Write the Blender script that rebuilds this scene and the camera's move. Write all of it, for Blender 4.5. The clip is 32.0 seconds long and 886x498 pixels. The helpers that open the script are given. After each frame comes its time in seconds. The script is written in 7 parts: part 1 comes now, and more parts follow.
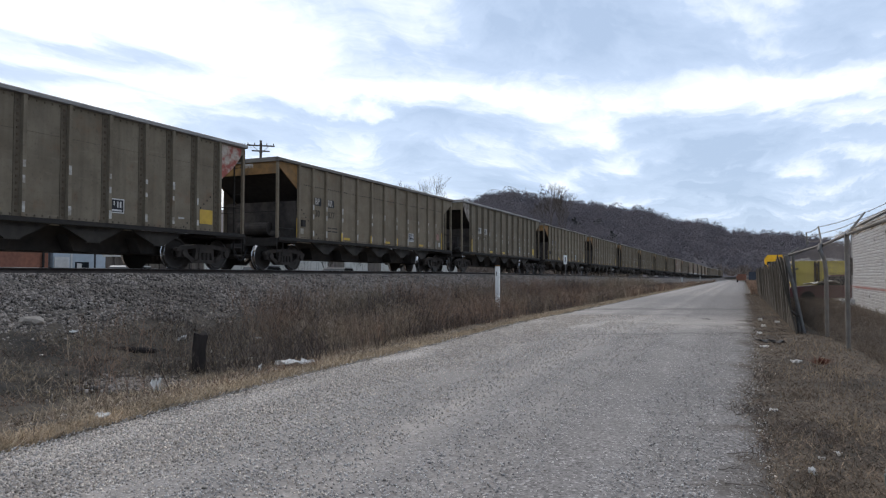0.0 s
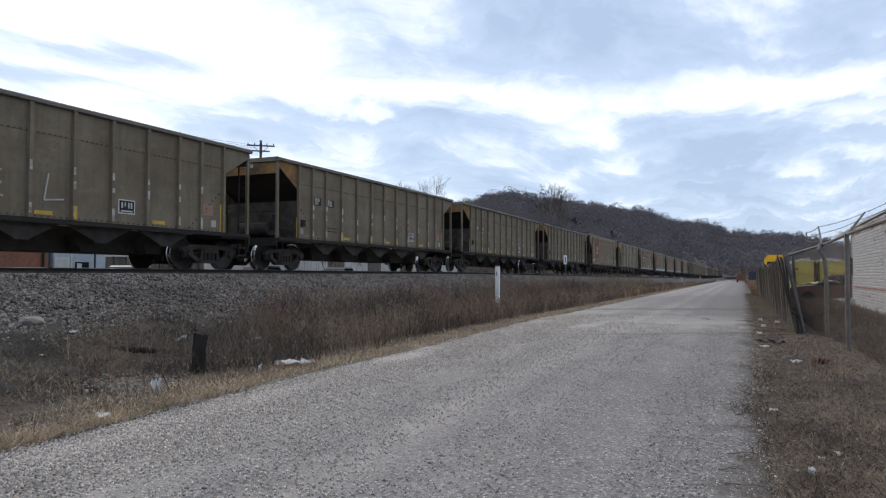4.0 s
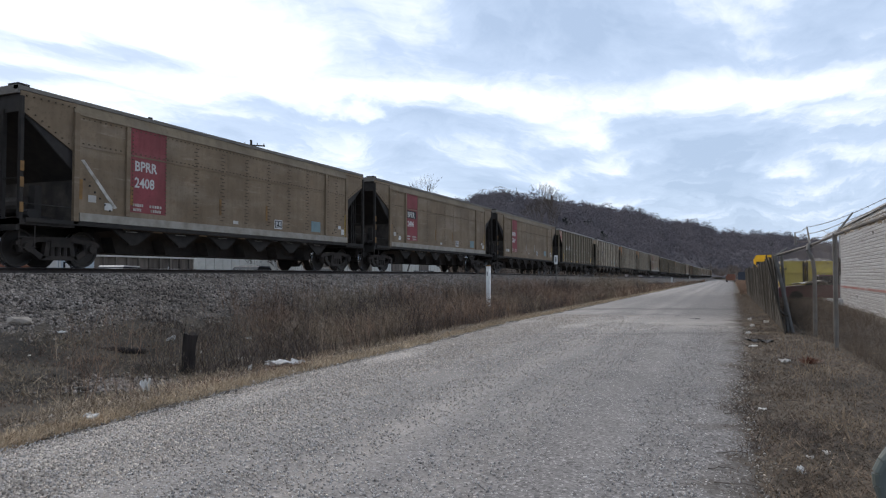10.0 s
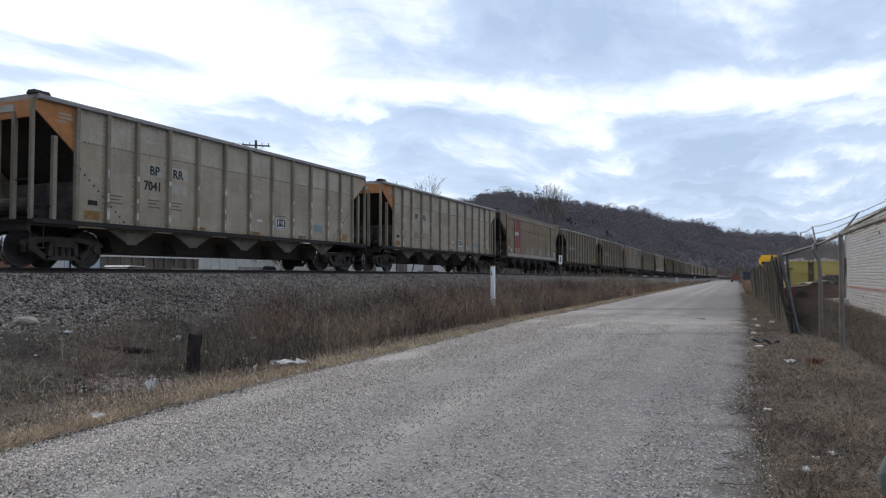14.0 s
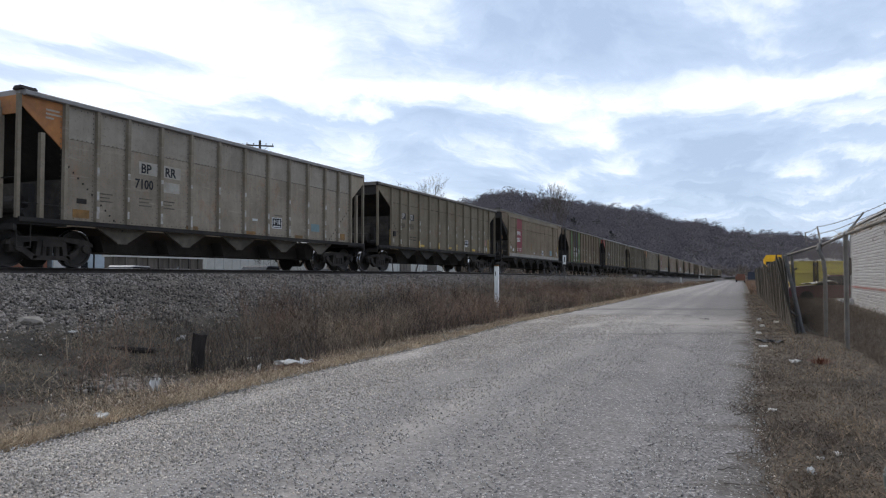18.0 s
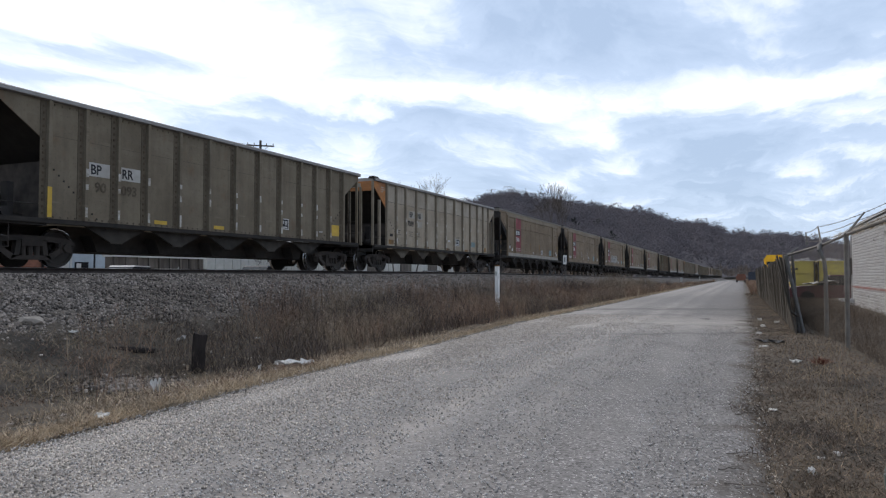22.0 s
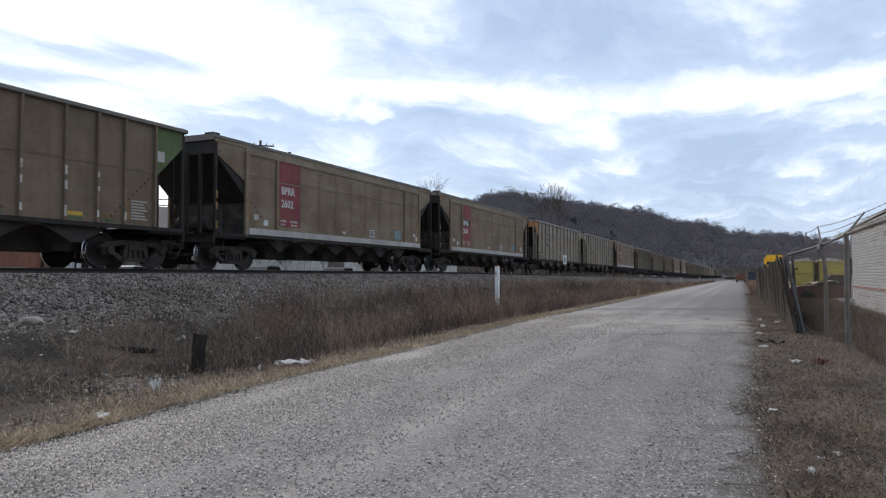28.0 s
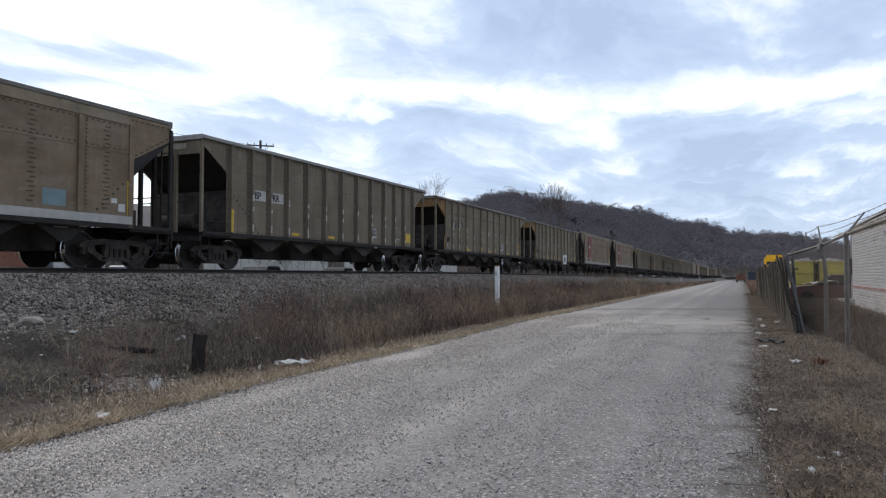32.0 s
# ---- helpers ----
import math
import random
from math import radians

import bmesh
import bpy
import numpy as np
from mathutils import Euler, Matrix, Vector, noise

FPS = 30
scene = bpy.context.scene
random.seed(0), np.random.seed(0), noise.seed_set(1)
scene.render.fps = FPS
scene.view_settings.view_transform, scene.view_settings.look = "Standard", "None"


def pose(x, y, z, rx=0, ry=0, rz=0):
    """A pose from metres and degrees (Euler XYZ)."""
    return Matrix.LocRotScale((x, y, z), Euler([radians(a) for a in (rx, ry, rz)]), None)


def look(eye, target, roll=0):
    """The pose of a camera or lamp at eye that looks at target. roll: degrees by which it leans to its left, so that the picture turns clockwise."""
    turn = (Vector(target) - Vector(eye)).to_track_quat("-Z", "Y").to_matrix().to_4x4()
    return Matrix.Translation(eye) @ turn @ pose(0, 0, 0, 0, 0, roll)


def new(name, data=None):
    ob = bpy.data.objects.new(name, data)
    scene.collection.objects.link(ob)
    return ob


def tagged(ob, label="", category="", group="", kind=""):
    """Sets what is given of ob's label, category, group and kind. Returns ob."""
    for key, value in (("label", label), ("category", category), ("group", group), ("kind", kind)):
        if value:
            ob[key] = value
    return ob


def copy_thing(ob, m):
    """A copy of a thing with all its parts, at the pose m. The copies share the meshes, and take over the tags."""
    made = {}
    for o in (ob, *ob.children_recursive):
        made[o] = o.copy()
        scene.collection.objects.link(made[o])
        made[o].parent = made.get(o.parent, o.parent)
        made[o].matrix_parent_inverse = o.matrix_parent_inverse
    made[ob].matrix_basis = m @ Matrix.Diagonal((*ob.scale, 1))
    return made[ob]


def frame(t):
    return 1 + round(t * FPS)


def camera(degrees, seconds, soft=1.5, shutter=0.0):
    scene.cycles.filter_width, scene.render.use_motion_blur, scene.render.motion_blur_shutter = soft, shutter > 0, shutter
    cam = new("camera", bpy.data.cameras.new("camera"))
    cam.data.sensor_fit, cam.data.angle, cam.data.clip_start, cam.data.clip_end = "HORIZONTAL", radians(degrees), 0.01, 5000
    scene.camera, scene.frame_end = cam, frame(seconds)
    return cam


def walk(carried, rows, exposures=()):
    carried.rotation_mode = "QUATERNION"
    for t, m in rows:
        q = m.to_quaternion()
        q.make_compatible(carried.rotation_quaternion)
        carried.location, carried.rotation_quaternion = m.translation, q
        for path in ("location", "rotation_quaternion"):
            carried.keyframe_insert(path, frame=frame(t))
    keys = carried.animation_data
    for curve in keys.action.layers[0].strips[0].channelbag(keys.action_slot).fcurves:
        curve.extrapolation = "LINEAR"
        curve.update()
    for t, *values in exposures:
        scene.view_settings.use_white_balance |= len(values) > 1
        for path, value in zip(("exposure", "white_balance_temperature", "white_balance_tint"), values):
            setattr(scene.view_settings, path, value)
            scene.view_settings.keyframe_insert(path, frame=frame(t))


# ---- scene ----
cam = camera(63.4, 32.0, soft=1.2)
EYE_Z, YAW, PITCH = 1.4, 23.72, 2.09
# small pan of the tripod head: seconds, turn to the left and tilt up in degrees
PAN = [(0.0, 0.03, 0), (5.5, 0.03, 0), (6.0, 0.0, 0), (6.5, -0.15, 0.02), (7.0, -0.36, 0.03), (7.5, -0.58, 0.05),
       (8.0, -0.69, 0.04), (8.5, -0.75, 0.02), (9.0, -0.76, 0), (9.5, -0.73, 0), (10.0, -0.70, 0), (10.5, -0.66, 0),
       (11.0, -0.61, 0), (11.5, -0.56, 0), (12.0, -0.52, 0), (12.5, -0.47, 0), (13.0, -0.42, 0), (13.5, -0.38, 0),
       (14.0, -0.34, 0), (14.5, -0.28, 0), (15.5, -0.18, 0), (16.5, -0.10, 0), (17.5, -0.05, 0), (18.5, -0.03, 0),
       (20.0, 0.0, 0), (32.0, 0.0, 0)]
walk(cam, [(t, pose(0, 0, EYE_Z, 90 + PITCH + up, 0, YAW + turn)) for t, turn, up in PAN], exposures=[(0.0, 0.0), (32.0, 0.0)])

# ---- world and sun ----
SUN_AZ, SUN_EL = radians(-62), radians(38)
world = bpy.data.worlds.new("overcast_sky")
scene.world = world
world.use_nodes = True


def sky_nodes():
    nt = world.node_tree
    nt.nodes.clear()
    N = nt.nodes.new
    L = nt.links.new
    out, bg = N("ShaderNodeOutputWorld"), N("ShaderNodeBackground")
    L(bg.outputs[0], out.inputs[0])
    tc = N("ShaderNodeTexCoord")
    sep = N("ShaderNodeSeparateXYZ")
    L(tc.outputs["Generated"], sep.inputs[0])

    def math_node(op, a, b=None):
        n = N("ShaderNodeMath")
        n.operation = op
        for i, v in enumerate((a, b)):
            if v is None:
                continue
            if isinstance(v, (int, float)):
                n.inputs[i].default_value = v
            else:
                L(v, n.inputs[i])
        return n.outputs[0]

    # flat cloud layer: the direction is projected on a plane overhead
    lift = math_node("ADD", math_node("MAXIMUM", sep.outputs[2], 0.0), 0.16)
    px, py = math_node("DIVIDE", sep.outputs[0], lift), math_node("DIVIDE", sep.outputs[1], lift)
    comb = N("ShaderNodeCombineXYZ")
    L(px, comb.inputs[0]), L(py, comb.inputs[1])

    def cloud_noise(scale, detail, shift, stretch, turn):
        mp = N("ShaderNodeMapping")
        mp.inputs["Location"].default_value = shift
        mp.inputs["Rotation"].default_value = (0, 0, turn)
        mp.inputs["Scale"].default_value = stretch
        L(comb.outputs[0], mp.inputs[0])
        n = N("ShaderNodeTexNoise")
        n.inputs["Scale"].default_value, n.inputs["Detail"].default_value = scale, detail
        n.inputs["Roughness"].default_value = 0.55
        n.inputs["Distortion"].default_value = 0.5
        L(mp.outputs[0], n.inputs["Vector"])
        return n.outputs[0]

    big = cloud_noise(CLOUD_BIG[0], 3.0, CLOUD_BIG[1], (1.0, 0.65, 1), radians(30))
    small = cloud_noise(CLOUD_SMALL[0], 6.0, CLOUD_SMALL[1], (1.0, 0.5, 1), radians(20))
    mix = math_node("ADD", math_node("MULTIPLY", big, 0.45), math_node("MULTIPLY", small, 0.62))
    # the veil is thinner towards the hidden sun
    sunward = N("ShaderNodeVectorMath")
    sunward.operation = "DOT_PRODUCT"
    L(tc.outputs["Generated"], sunward.inputs[0])
    sunward.inputs[1].default_value = (math.sin(SUN_AZ) * math.cos(SUN_EL), math.cos(SUN_AZ) * math.cos(SUN_EL), math.sin(SUN_EL))
    mix = math_node("ADD", mix, math_node("MULTIPLY", math_node("SUBTRACT", sunward.outputs["Value"], 1.02), 0.10))
    az = math_node("MULTIPLY", math_node("ARCTAN2", sep.outputs[0], sep.outputs[1]), 57.3)
    el = math_node("MULTIPLY", math_node("ARCSINE", sep.outputs[2]), 57.3)
    warp = cloud_noise(1.1, 5.0, (7.7, 2.2, 0.0), (1.0, 0.6, 1), 0.4)
    az = math_node("ADD", az, math_node("MULTIPLY", math_node("SUBTRACT", warp, 0.5), 26.0))
    el = math_node("ADD", el, math_node("MULTIPLY", math_node("SUBTRACT", small, 0.5), 9.0))
    for a0, e0, wa, we, amount in CLOUDS:
        da = math_node("MULTIPLY", math_node("SUBTRACT", az, a0), 1 / wa)
        de = math_node("MULTIPLY", math_node("SUBTRACT", el, e0), 1 / we)
        r2 = math_node("ADD", math_node("MULTIPLY", da, da), math_node("MULTIPLY", de, de))
        mix = math_node("ADD", mix, math_node("MULTIPLY", math_node("EXPONENT", math_node("MULTIPLY", r2, -1.0)), 0.15 * amount))
    # thin level streaks, closer together towards the horizon
    bands = N("ShaderNodeCombineXYZ")
    L(math_node("MULTIPLY", az, 0.075), bands.inputs[0])
    L(math_node("MULTIPLY", math_node("LOGARITHM", math_node("ADD", math_node("MAXIMUM", el, 0.0), 3.0), 2.718), 4.2), bands.inputs[1])
    streak = N("ShaderNodeTexNoise")
    streak.inputs["Scale"].default_value, streak.inputs["Detail"].default_value, streak.inputs["Roughness"].default_value = 1.9, 6.0, 0.6
    L(bands.outputs[0], streak.inputs["Vector"])
    mix = math_node("ADD", mix, math_node("MULTIPLY", math_node("SUBTRACT", streak.outputs[0], 0.5), 0.34))
    ramp = N("ShaderNodeValToRGB")
    L(mix, ramp.inputs[0])
    cr = ramp.color_ramp
    cr.elements[0].position, cr.elements[0].color = 0.30, (0.42, 0.535, 0.725, 1)
    cr.elements[1].position, cr.elements[1].color = 0.61, (1.46, 1.38, 1.28, 1)
    for p, c in ((0.42, (0.545, 0.665, 0.865, 1)), (0.52, (0.90, 0.97, 1.06, 1))):
        e = cr.elements.new(p)
        e.color = c
    sky = N("ShaderNodeTexSky")
    sky.sky_type, sky.sun_disc = "NISHITA", False
    sky.sun_elevation, sky.sun_rotation = SUN_EL, SUN_AZ
    scale = N("ShaderNodeVectorMath")
    scale.operation = "SCALE"
    L(sky.outputs[0], scale.inputs[0])
    scale.inputs["Scale"].default_value = 0.09
    blend = N("ShaderNodeMixRGB")
    blend.inputs[0].default_value = 0.85
    L(scale.outputs[0], blend.inputs[1]), L(ramp.outputs[0], blend.inputs[2])
    L(blend.outputs[0], bg.inputs[0])
    bg.inputs[1].default_value = SKY_STRENGTH


# streaks and breaks of the cloud deck: bearing, height and half-widths in degrees, brightness
CLOUDS = [(-19.0, 7.6, 7.5, 2.0, -0.45), (-1.0, 5.5, 18.0, 4.5, -0.55), (-47.3, 15.8, 7.6, 0.9, -0.90), (-52.4, 13.7, 4.8, 0.7, -0.90), (-41.4, 15.0, 4.1, 0.8, -0.30), (-44.6, 18.4, 15.8, 1.8, 0.50), (-38.5, 13.8, 7.9, 2.5, 0.30), (-31.0, 10.5, 6.0, 3.0, -0.40), (-14.0, 7.5, 16.0, 3.0, -0.18), (-20.7, 17.3, 9.0, 1.9, -0.36), (-14.1, 18.5, 18.1, 2.3, -0.18), (5.4, 16.2, 8.5, 1.6, -0.75), (-1.6, 18.6, 12.9, 1.6, -0.55), (-27.5, 14.5, 8.4, 1.2, 0.50), (-19.8, 13.7, 7.3, 0.9, 0.45), (-11.0, 11.0, 2.8, 1.6, 0.35), (-5.2, 14.6, 5.6, 1.0, 0.35), (2.9, 14.0, 6.8, 1.3, 0.45), (-25.7, 13.4, 4.2, 0.4, -0.50), (-30.2, 12.1, 3.3, 0.5, -0.45), (-18.5, 10.4, 8.4, 1.7, -0.22), (-3.6, 11.1, 4.5, 0.6, -0.40), (5.0, 10.9, 3.9, 1.2, 0.25), (-24.8, 8.4, 11.3, 1.2, -0.20), (-3.6, 7.9, 12.9, 0.5, 0.25), (-7.6, 6.4, 12.5, 0.5, -0.20), (-1.0, 7.3, 9.0, 0.5, -0.50), (4.0, 5.4, 8.0, 0.5, -0.45), (2.0, 9.6, 7.0, 0.5, -0.40), (-4.0, 6.5, 5.0, 0.4, 0.40), (5.0, 8.5, 5.0, 0.4, 0.30), (-10.0, 9.0, 6.0, 0.4, 0.35), (-14.0, 6.3, 6.0, 0.4, 0.25), (-12.0, 7.6, 9.0, 0.4, -0.35), (1.0, 12.2, 9.0, 0.6, -0.35)]
CLOUD_BIG = (0.55, (3.1, 1.7, 0.0))
CLOUD_SMALL = (1.5, (0.4, 5.2, 0.0))
SKY_STRENGTH = 1.2
sky_nodes()
sun_data = bpy.data.lights.new("sun", "SUN")
sun_data.energy, sun_data.angle, sun_data.color = 1.8, radians(25), (1.0, 0.88, 0.76)
sun = new("sun", sun_data)
sun_dir = Vector((math.sin(SUN_AZ) * math.cos(SUN_EL), math.cos(SUN_AZ) * math.cos(SUN_EL), math.sin(SUN_EL)))
sun.matrix_world = look(sun_dir * 50, (0, 0, 0))


# ---- materials ----
def material(name, base, rough=0.85, metal=0.0, second=None, grain=(6.0, 0.25), stain=(0.7, 0.35), stretch=(1, 1, 1), bump=(0.0, 20.0), island=0.0, obj_random=0.0):
    """A surface with its colour, a second colour in large stains, fine grain and relief."""
    m = bpy.data.materials.new(name)
    m.use_nodes = True
    nt = m.node_tree
    N, L = nt.nodes.new, nt.links.new
    bsdf = nt.nodes["Principled BSDF"]
    bsdf.inputs["Roughness"].default_value, bsdf.inputs["Metallic"].default_value = rough, metal
    bsdf.inputs["Specular IOR Level"].default_value = 0.35
    second = second or tuple(c * 0.6 for c in base)
    tc, mp, info = N("ShaderNodeTexCoord"), N("ShaderNodeMapping"), N("ShaderNodeObjectInfo")
    mp.inputs["Scale"].default_value = stretch
    L(tc.outputs["Object"], mp.inputs[0])

    def tex(scale, detail, shift):
        n = N("ShaderNodeTexNoise")
        n.noise_dimensions = "4D"
        n.inputs["Scale"].default_value, n.inputs["Detail"].default_value = scale, detail
        w = N("ShaderNodeMath")
        w.operation = "MULTIPLY_ADD"
        L(info.outputs["Random"], w.inputs[0])
        w.inputs[1].default_value, w.inputs[2].default_value = 9.0, shift
        L(mp.outputs[0], n.inputs["Vector"]), L(w.outputs[0], n.inputs["W"])
        return n.outputs[0]

    big, fine = tex(stain[0], 4.0, 1.3), tex(grain[0], 5.0, 4.1)
    ramp = N("ShaderNodeMapRange")
    L(big, ramp.inputs[0])
    ramp.inputs[1].default_value, ramp.inputs[2].default_value = 0.42, 0.68
    ramp.inputs[3].default_value, ramp.inputs[4].default_value = 0.0, stain[1] * 2
    mix = N("ShaderNodeMixRGB")
    L(ramp.outputs[0], mix.inputs[0])
    mix.inputs[1].default_value, mix.inputs[2].default_value = (*base, 1), (*second, 1)
    vary = N("ShaderNodeMapRange")
    L(fine, vary.inputs[0])
    vary.inputs[1].default_value, vary.inputs[2].default_value = 0.25, 0.75
    vary.inputs[3].default_value, vary.inputs[4].default_value = 1 - grain[1], 1 + grain[1]
    value = vary.outputs[0]
    extras = []
    if island:
        extras.append((N("ShaderNodeNewGeometry").outputs["Random Per Island"], island))
    if obj_random:
        extras.append((info.outputs["Random"], obj_random))
    for source, amount in extras:
        r = N("ShaderNodeMapRange")
        L(source, r.inputs[0])
        r.inputs[3].default_value, r.inputs[4].default_value = 1 - amount, 1 + amount
        mul = N("ShaderNodeMath")
        mul.operation = "MULTIPLY"
        L(value, mul.inputs[0]), L(r.outputs[0], mul.inputs[1])
        value = mul.outputs[0]
    hsv = N("ShaderNodeHueSaturation")
    L(mix.outputs[0], hsv.inputs["Color"]), L(value, hsv.inputs["Value"])
    L(hsv.outputs[0], bsdf.inputs["Base Color"])
    if bump[0]:
        b, bn = N("ShaderNodeBump"), tex(bump[1], 6.0, 7.7)
        b.inputs["Strength"].default_value, b.inputs["Distance"].default_value = bump[0], 0.02
        L(bn, b.inputs["Height"]), L(b.outputs[0], bsdf.inputs["Normal"])
    return m


def pebbles(name, base, second, cell, contrast, bump, tracks=None):
    """Crushed stone: cells of mixed grey with shade painted into the gaps, stains, relief; tracks gives pale packed
    bands along the strip's own length.
    """
    m = material(name, base, 0.95, second=second, grain=(5, 0.12), stain=(0.5, 0.40))
    nt = m.node_tree
    N, L = nt.nodes.new, nt.links.new
    bsdf, hsv = nt.nodes["Principled BSDF"], [n for n in nt.nodes if n.type == "HUE_SAT"][0]
    tc, vo = N("ShaderNodeTexCoord"), N("ShaderNodeTexVoronoi")
    vo.inputs["Scale"].default_value, vo.inputs["Randomness"].default_value = 1 / cell, 1.0
    L(tc.outputs["Object"], vo.inputs["Vector"])
    sep = N("ShaderNodeSeparateColor")
    L(vo.outputs["Color"], sep.inputs[0])
    mr = N("ShaderNodeMapRange")
    L(sep.outputs[0], mr.inputs[0])
    mr.inputs[3].default_value, mr.inputs[4].default_value = 1 - contrast * 0.5, 1 + contrast * 0.35
    # a few stones are much paler or darker than the rest
    odd = N("ShaderNodeValToRGB")
    L(sep.outputs[1], odd.inputs[0])
    odd.color_ramp.interpolation = "CONSTANT"
    odd.color_ramp.elements[0].position, odd.color_ramp.elements[0].color = 0.0, (1 - contrast,) * 3 + (1,)
    odd.color_ramp.elements[1].position, odd.color_ramp.elements[1].color = 0.90, (1 + contrast * 1.3,) * 3 + (1,)
    odd.color_ramp.elements.new(0.10).color = (1, 1, 1, 1)
    # cell rims darkened in the colour, for the shade between stones
    gap_shade = N("ShaderNodeMapRange")
    L(vo.outputs["Distance"], gap_shade.inputs[0])
    gap_shade.inputs[1].default_value, gap_shade.inputs[2].default_value = 0.25, 0.75
    gap_shade.inputs[3].default_value, gap_shade.inputs[4].default_value = 1.08, 0.74
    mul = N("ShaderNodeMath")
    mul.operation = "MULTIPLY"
    L(mr.outputs[0], mul.inputs[0]), L(gap_shade.outputs[0], mul.inputs[1])
    mul2 = N("ShaderNodeMath")
    mul2.operation = "MULTIPLY"
    L(mul.outputs[0], mul2.inputs[0]), L(odd.outputs[0], mul2.inputs[1])
    shade = N("ShaderNodeMixRGB")
    shade.blend_type, shade.inputs[0].default_value = "MULTIPLY", 1.0
    L(hsv.outputs[0], shade.inputs[1]), L(mul2.outputs[0], shade.inputs[2])
    colour = shade.outputs[0]
    if tracks:
        uv, us, nz = N("ShaderNodeUVMap"), N("ShaderNodeSeparateXYZ"), N("ShaderNodeTexNoise")
        L(uv.outputs[0], us.inputs[0])
        nz.inputs["Scale"].default_value, nz.inputs["Detail"].default_value = 0.9, 6.0
        L(tc.outputs["Object"], nz.inputs["Vector"])
        wob = N("ShaderNodeMath")
        wob.operation = "MULTIPLY_ADD"
        L(nz.outputs[0], wob.inputs[0])
        wob.inputs[1].default_value = 0.10
        L(us.outputs[0], wob.inputs[2])
        band = N("ShaderNodeValToRGB")
        L(wob.outputs[0], band.inputs[0])
        els = band.color_ramp.elements
        els[0].position, els[0].color = 0.0, (0, 0, 0, 1)
        els[1].position, els[1].color = 1.0, (0, 0, 0, 1)
        for pos, val in tracks:
            e = els.new(pos)
            e.color = (val, val, val, 1)
        fine = N("ShaderNodeMath")
        fine.operation = "MULTIPLY"
        L(band.outputs[0], fine.inputs[0]), L(nz.outputs[0], fine.inputs[1])
        pale = N("ShaderNodeMixRGB")
        L(fine.outputs[0], pale.inputs[0]), L(colour, pale.inputs[1])
        pale.inputs[2].default_value = (0.45, 0.415, 0.385, 1)
        colour = pale.outputs[0]
        # dark bands and a pale packed patch that run across the road: distance, half-width, strength, tint
        across = N("ShaderNodeVectorMath")
        across.operation = "DOT_PRODUCT"
        L(tc.outputs["Object"], across.inputs[0])
        across.inputs[1].default_value = (-0.402, 0.916, 0.0)
        bz = N("ShaderNodeTexNoise")
        bz.inputs["Scale"].default_value, bz.inputs["Detail"].default_value = 0.45, 7.0
        L(tc.outputs["Object"], bz.inputs["Vector"])
        for far, wide, amount, tint in ((20.4, 2.9, 1.0, (0.36, 0.335, 0.310)), (29.4, 0.7, 1.3, (0.080, 0.076, 0.076)), (16.9, 0.26, 1.3, (0.085, 0.080, 0.080)), (25.3, 0.6, 0.7, (0.10, 0.096, 0.096)), (42.0, 11.0, 1.0, (0.118, 0.114, 0.116))):
            shift, rel, sq, bell, cut, mul3, tone = (N("ShaderNodeMath") for _ in range(7))
            shift.operation = "MULTIPLY_ADD"
            L(bz.outputs[0], shift.inputs[0]), L(across.outputs["Value"], shift.inputs[2])
            shift.inputs[1].default_value = 3.0
            rel.operation = "MULTIPLY_ADD"
            L(shift.outputs[0], rel.inputs[0])
            rel.inputs[1].default_value, rel.inputs[2].default_value = 1 / wide, -(far + 3.0 * 0.5) / wide
            sq.operation = "MULTIPLY"
            L(rel.outputs[0], sq.inputs[0]), L(rel.outputs[0], sq.inputs[1])
            bell.operation = "MULTIPLY"
            L(sq.outputs[0], bell.inputs[0])
            bell.inputs[1].default_value = -1.0
            cut.operation = "EXPONENT"
            L(bell.outputs[0], cut.inputs[0])
            mul3.operation = "MULTIPLY"
            L(cut.outputs[0], mul3.inputs[0]), L(nz.outputs[0], mul3.inputs[1])
            tone.operation, tone.use_clamp = "MULTIPLY", True
            L(mul3.outputs[0], tone.inputs[0])
            tone.inputs[1].default_value = amount
            band_mix = N("ShaderNodeMixRGB")
            L(tone.outputs[0], band_mix.inputs[0]), L(colour, band_mix.inputs[1])
            band_mix.inputs[2].default_value = (*tint, 1)
            colour = band_mix.outputs[0]
        # trodden dirt and leaf litter creeping in over the edge beside the fence
        ez = N("ShaderNodeTexNoise")
        ez.inputs["Scale"].default_value, ez.inputs["Detail"].default_value, ez.inputs["Roughness"].default_value = 1.3, 9.0, 0.68
        L(tc.outputs["Object"], ez.inputs["Vector"])
        creep = N("ShaderNodeMath")
        creep.operation = "MULTIPLY_ADD"
        L(ez.outputs[0], creep.inputs[0])
        creep.inputs[1].default_value = 0.32
        L(us.outputs[0], creep.inputs[2])
        cover = N("ShaderNodeMapRange")
        L(creep.outputs[0], cover.inputs[0])
        cover.inputs[1].default_value, cover.inputs[2].default_value = 1.055, 1.135
        dirt = N("ShaderNodeMixRGB")
        L(cover.outputs[0], dirt.inputs[0]), L(colour, dirt.inputs[1])
        dirt.inputs[2].default_value = (0.058, 0.047, 0.037, 1)
        colour = dirt.outputs[0]
    L(colour, bsdf.inputs["Base Color"])
    b = N("ShaderNodeBump")
    b.inputs["Strength"].default_value, b.inputs["Distance"].default_value = bump, cell * 0.6
    b.invert = True
    L(vo.outputs["Distance"], b.inputs["Height"]), L(b.outputs[0], bsdf.inputs["Normal"])
    return m


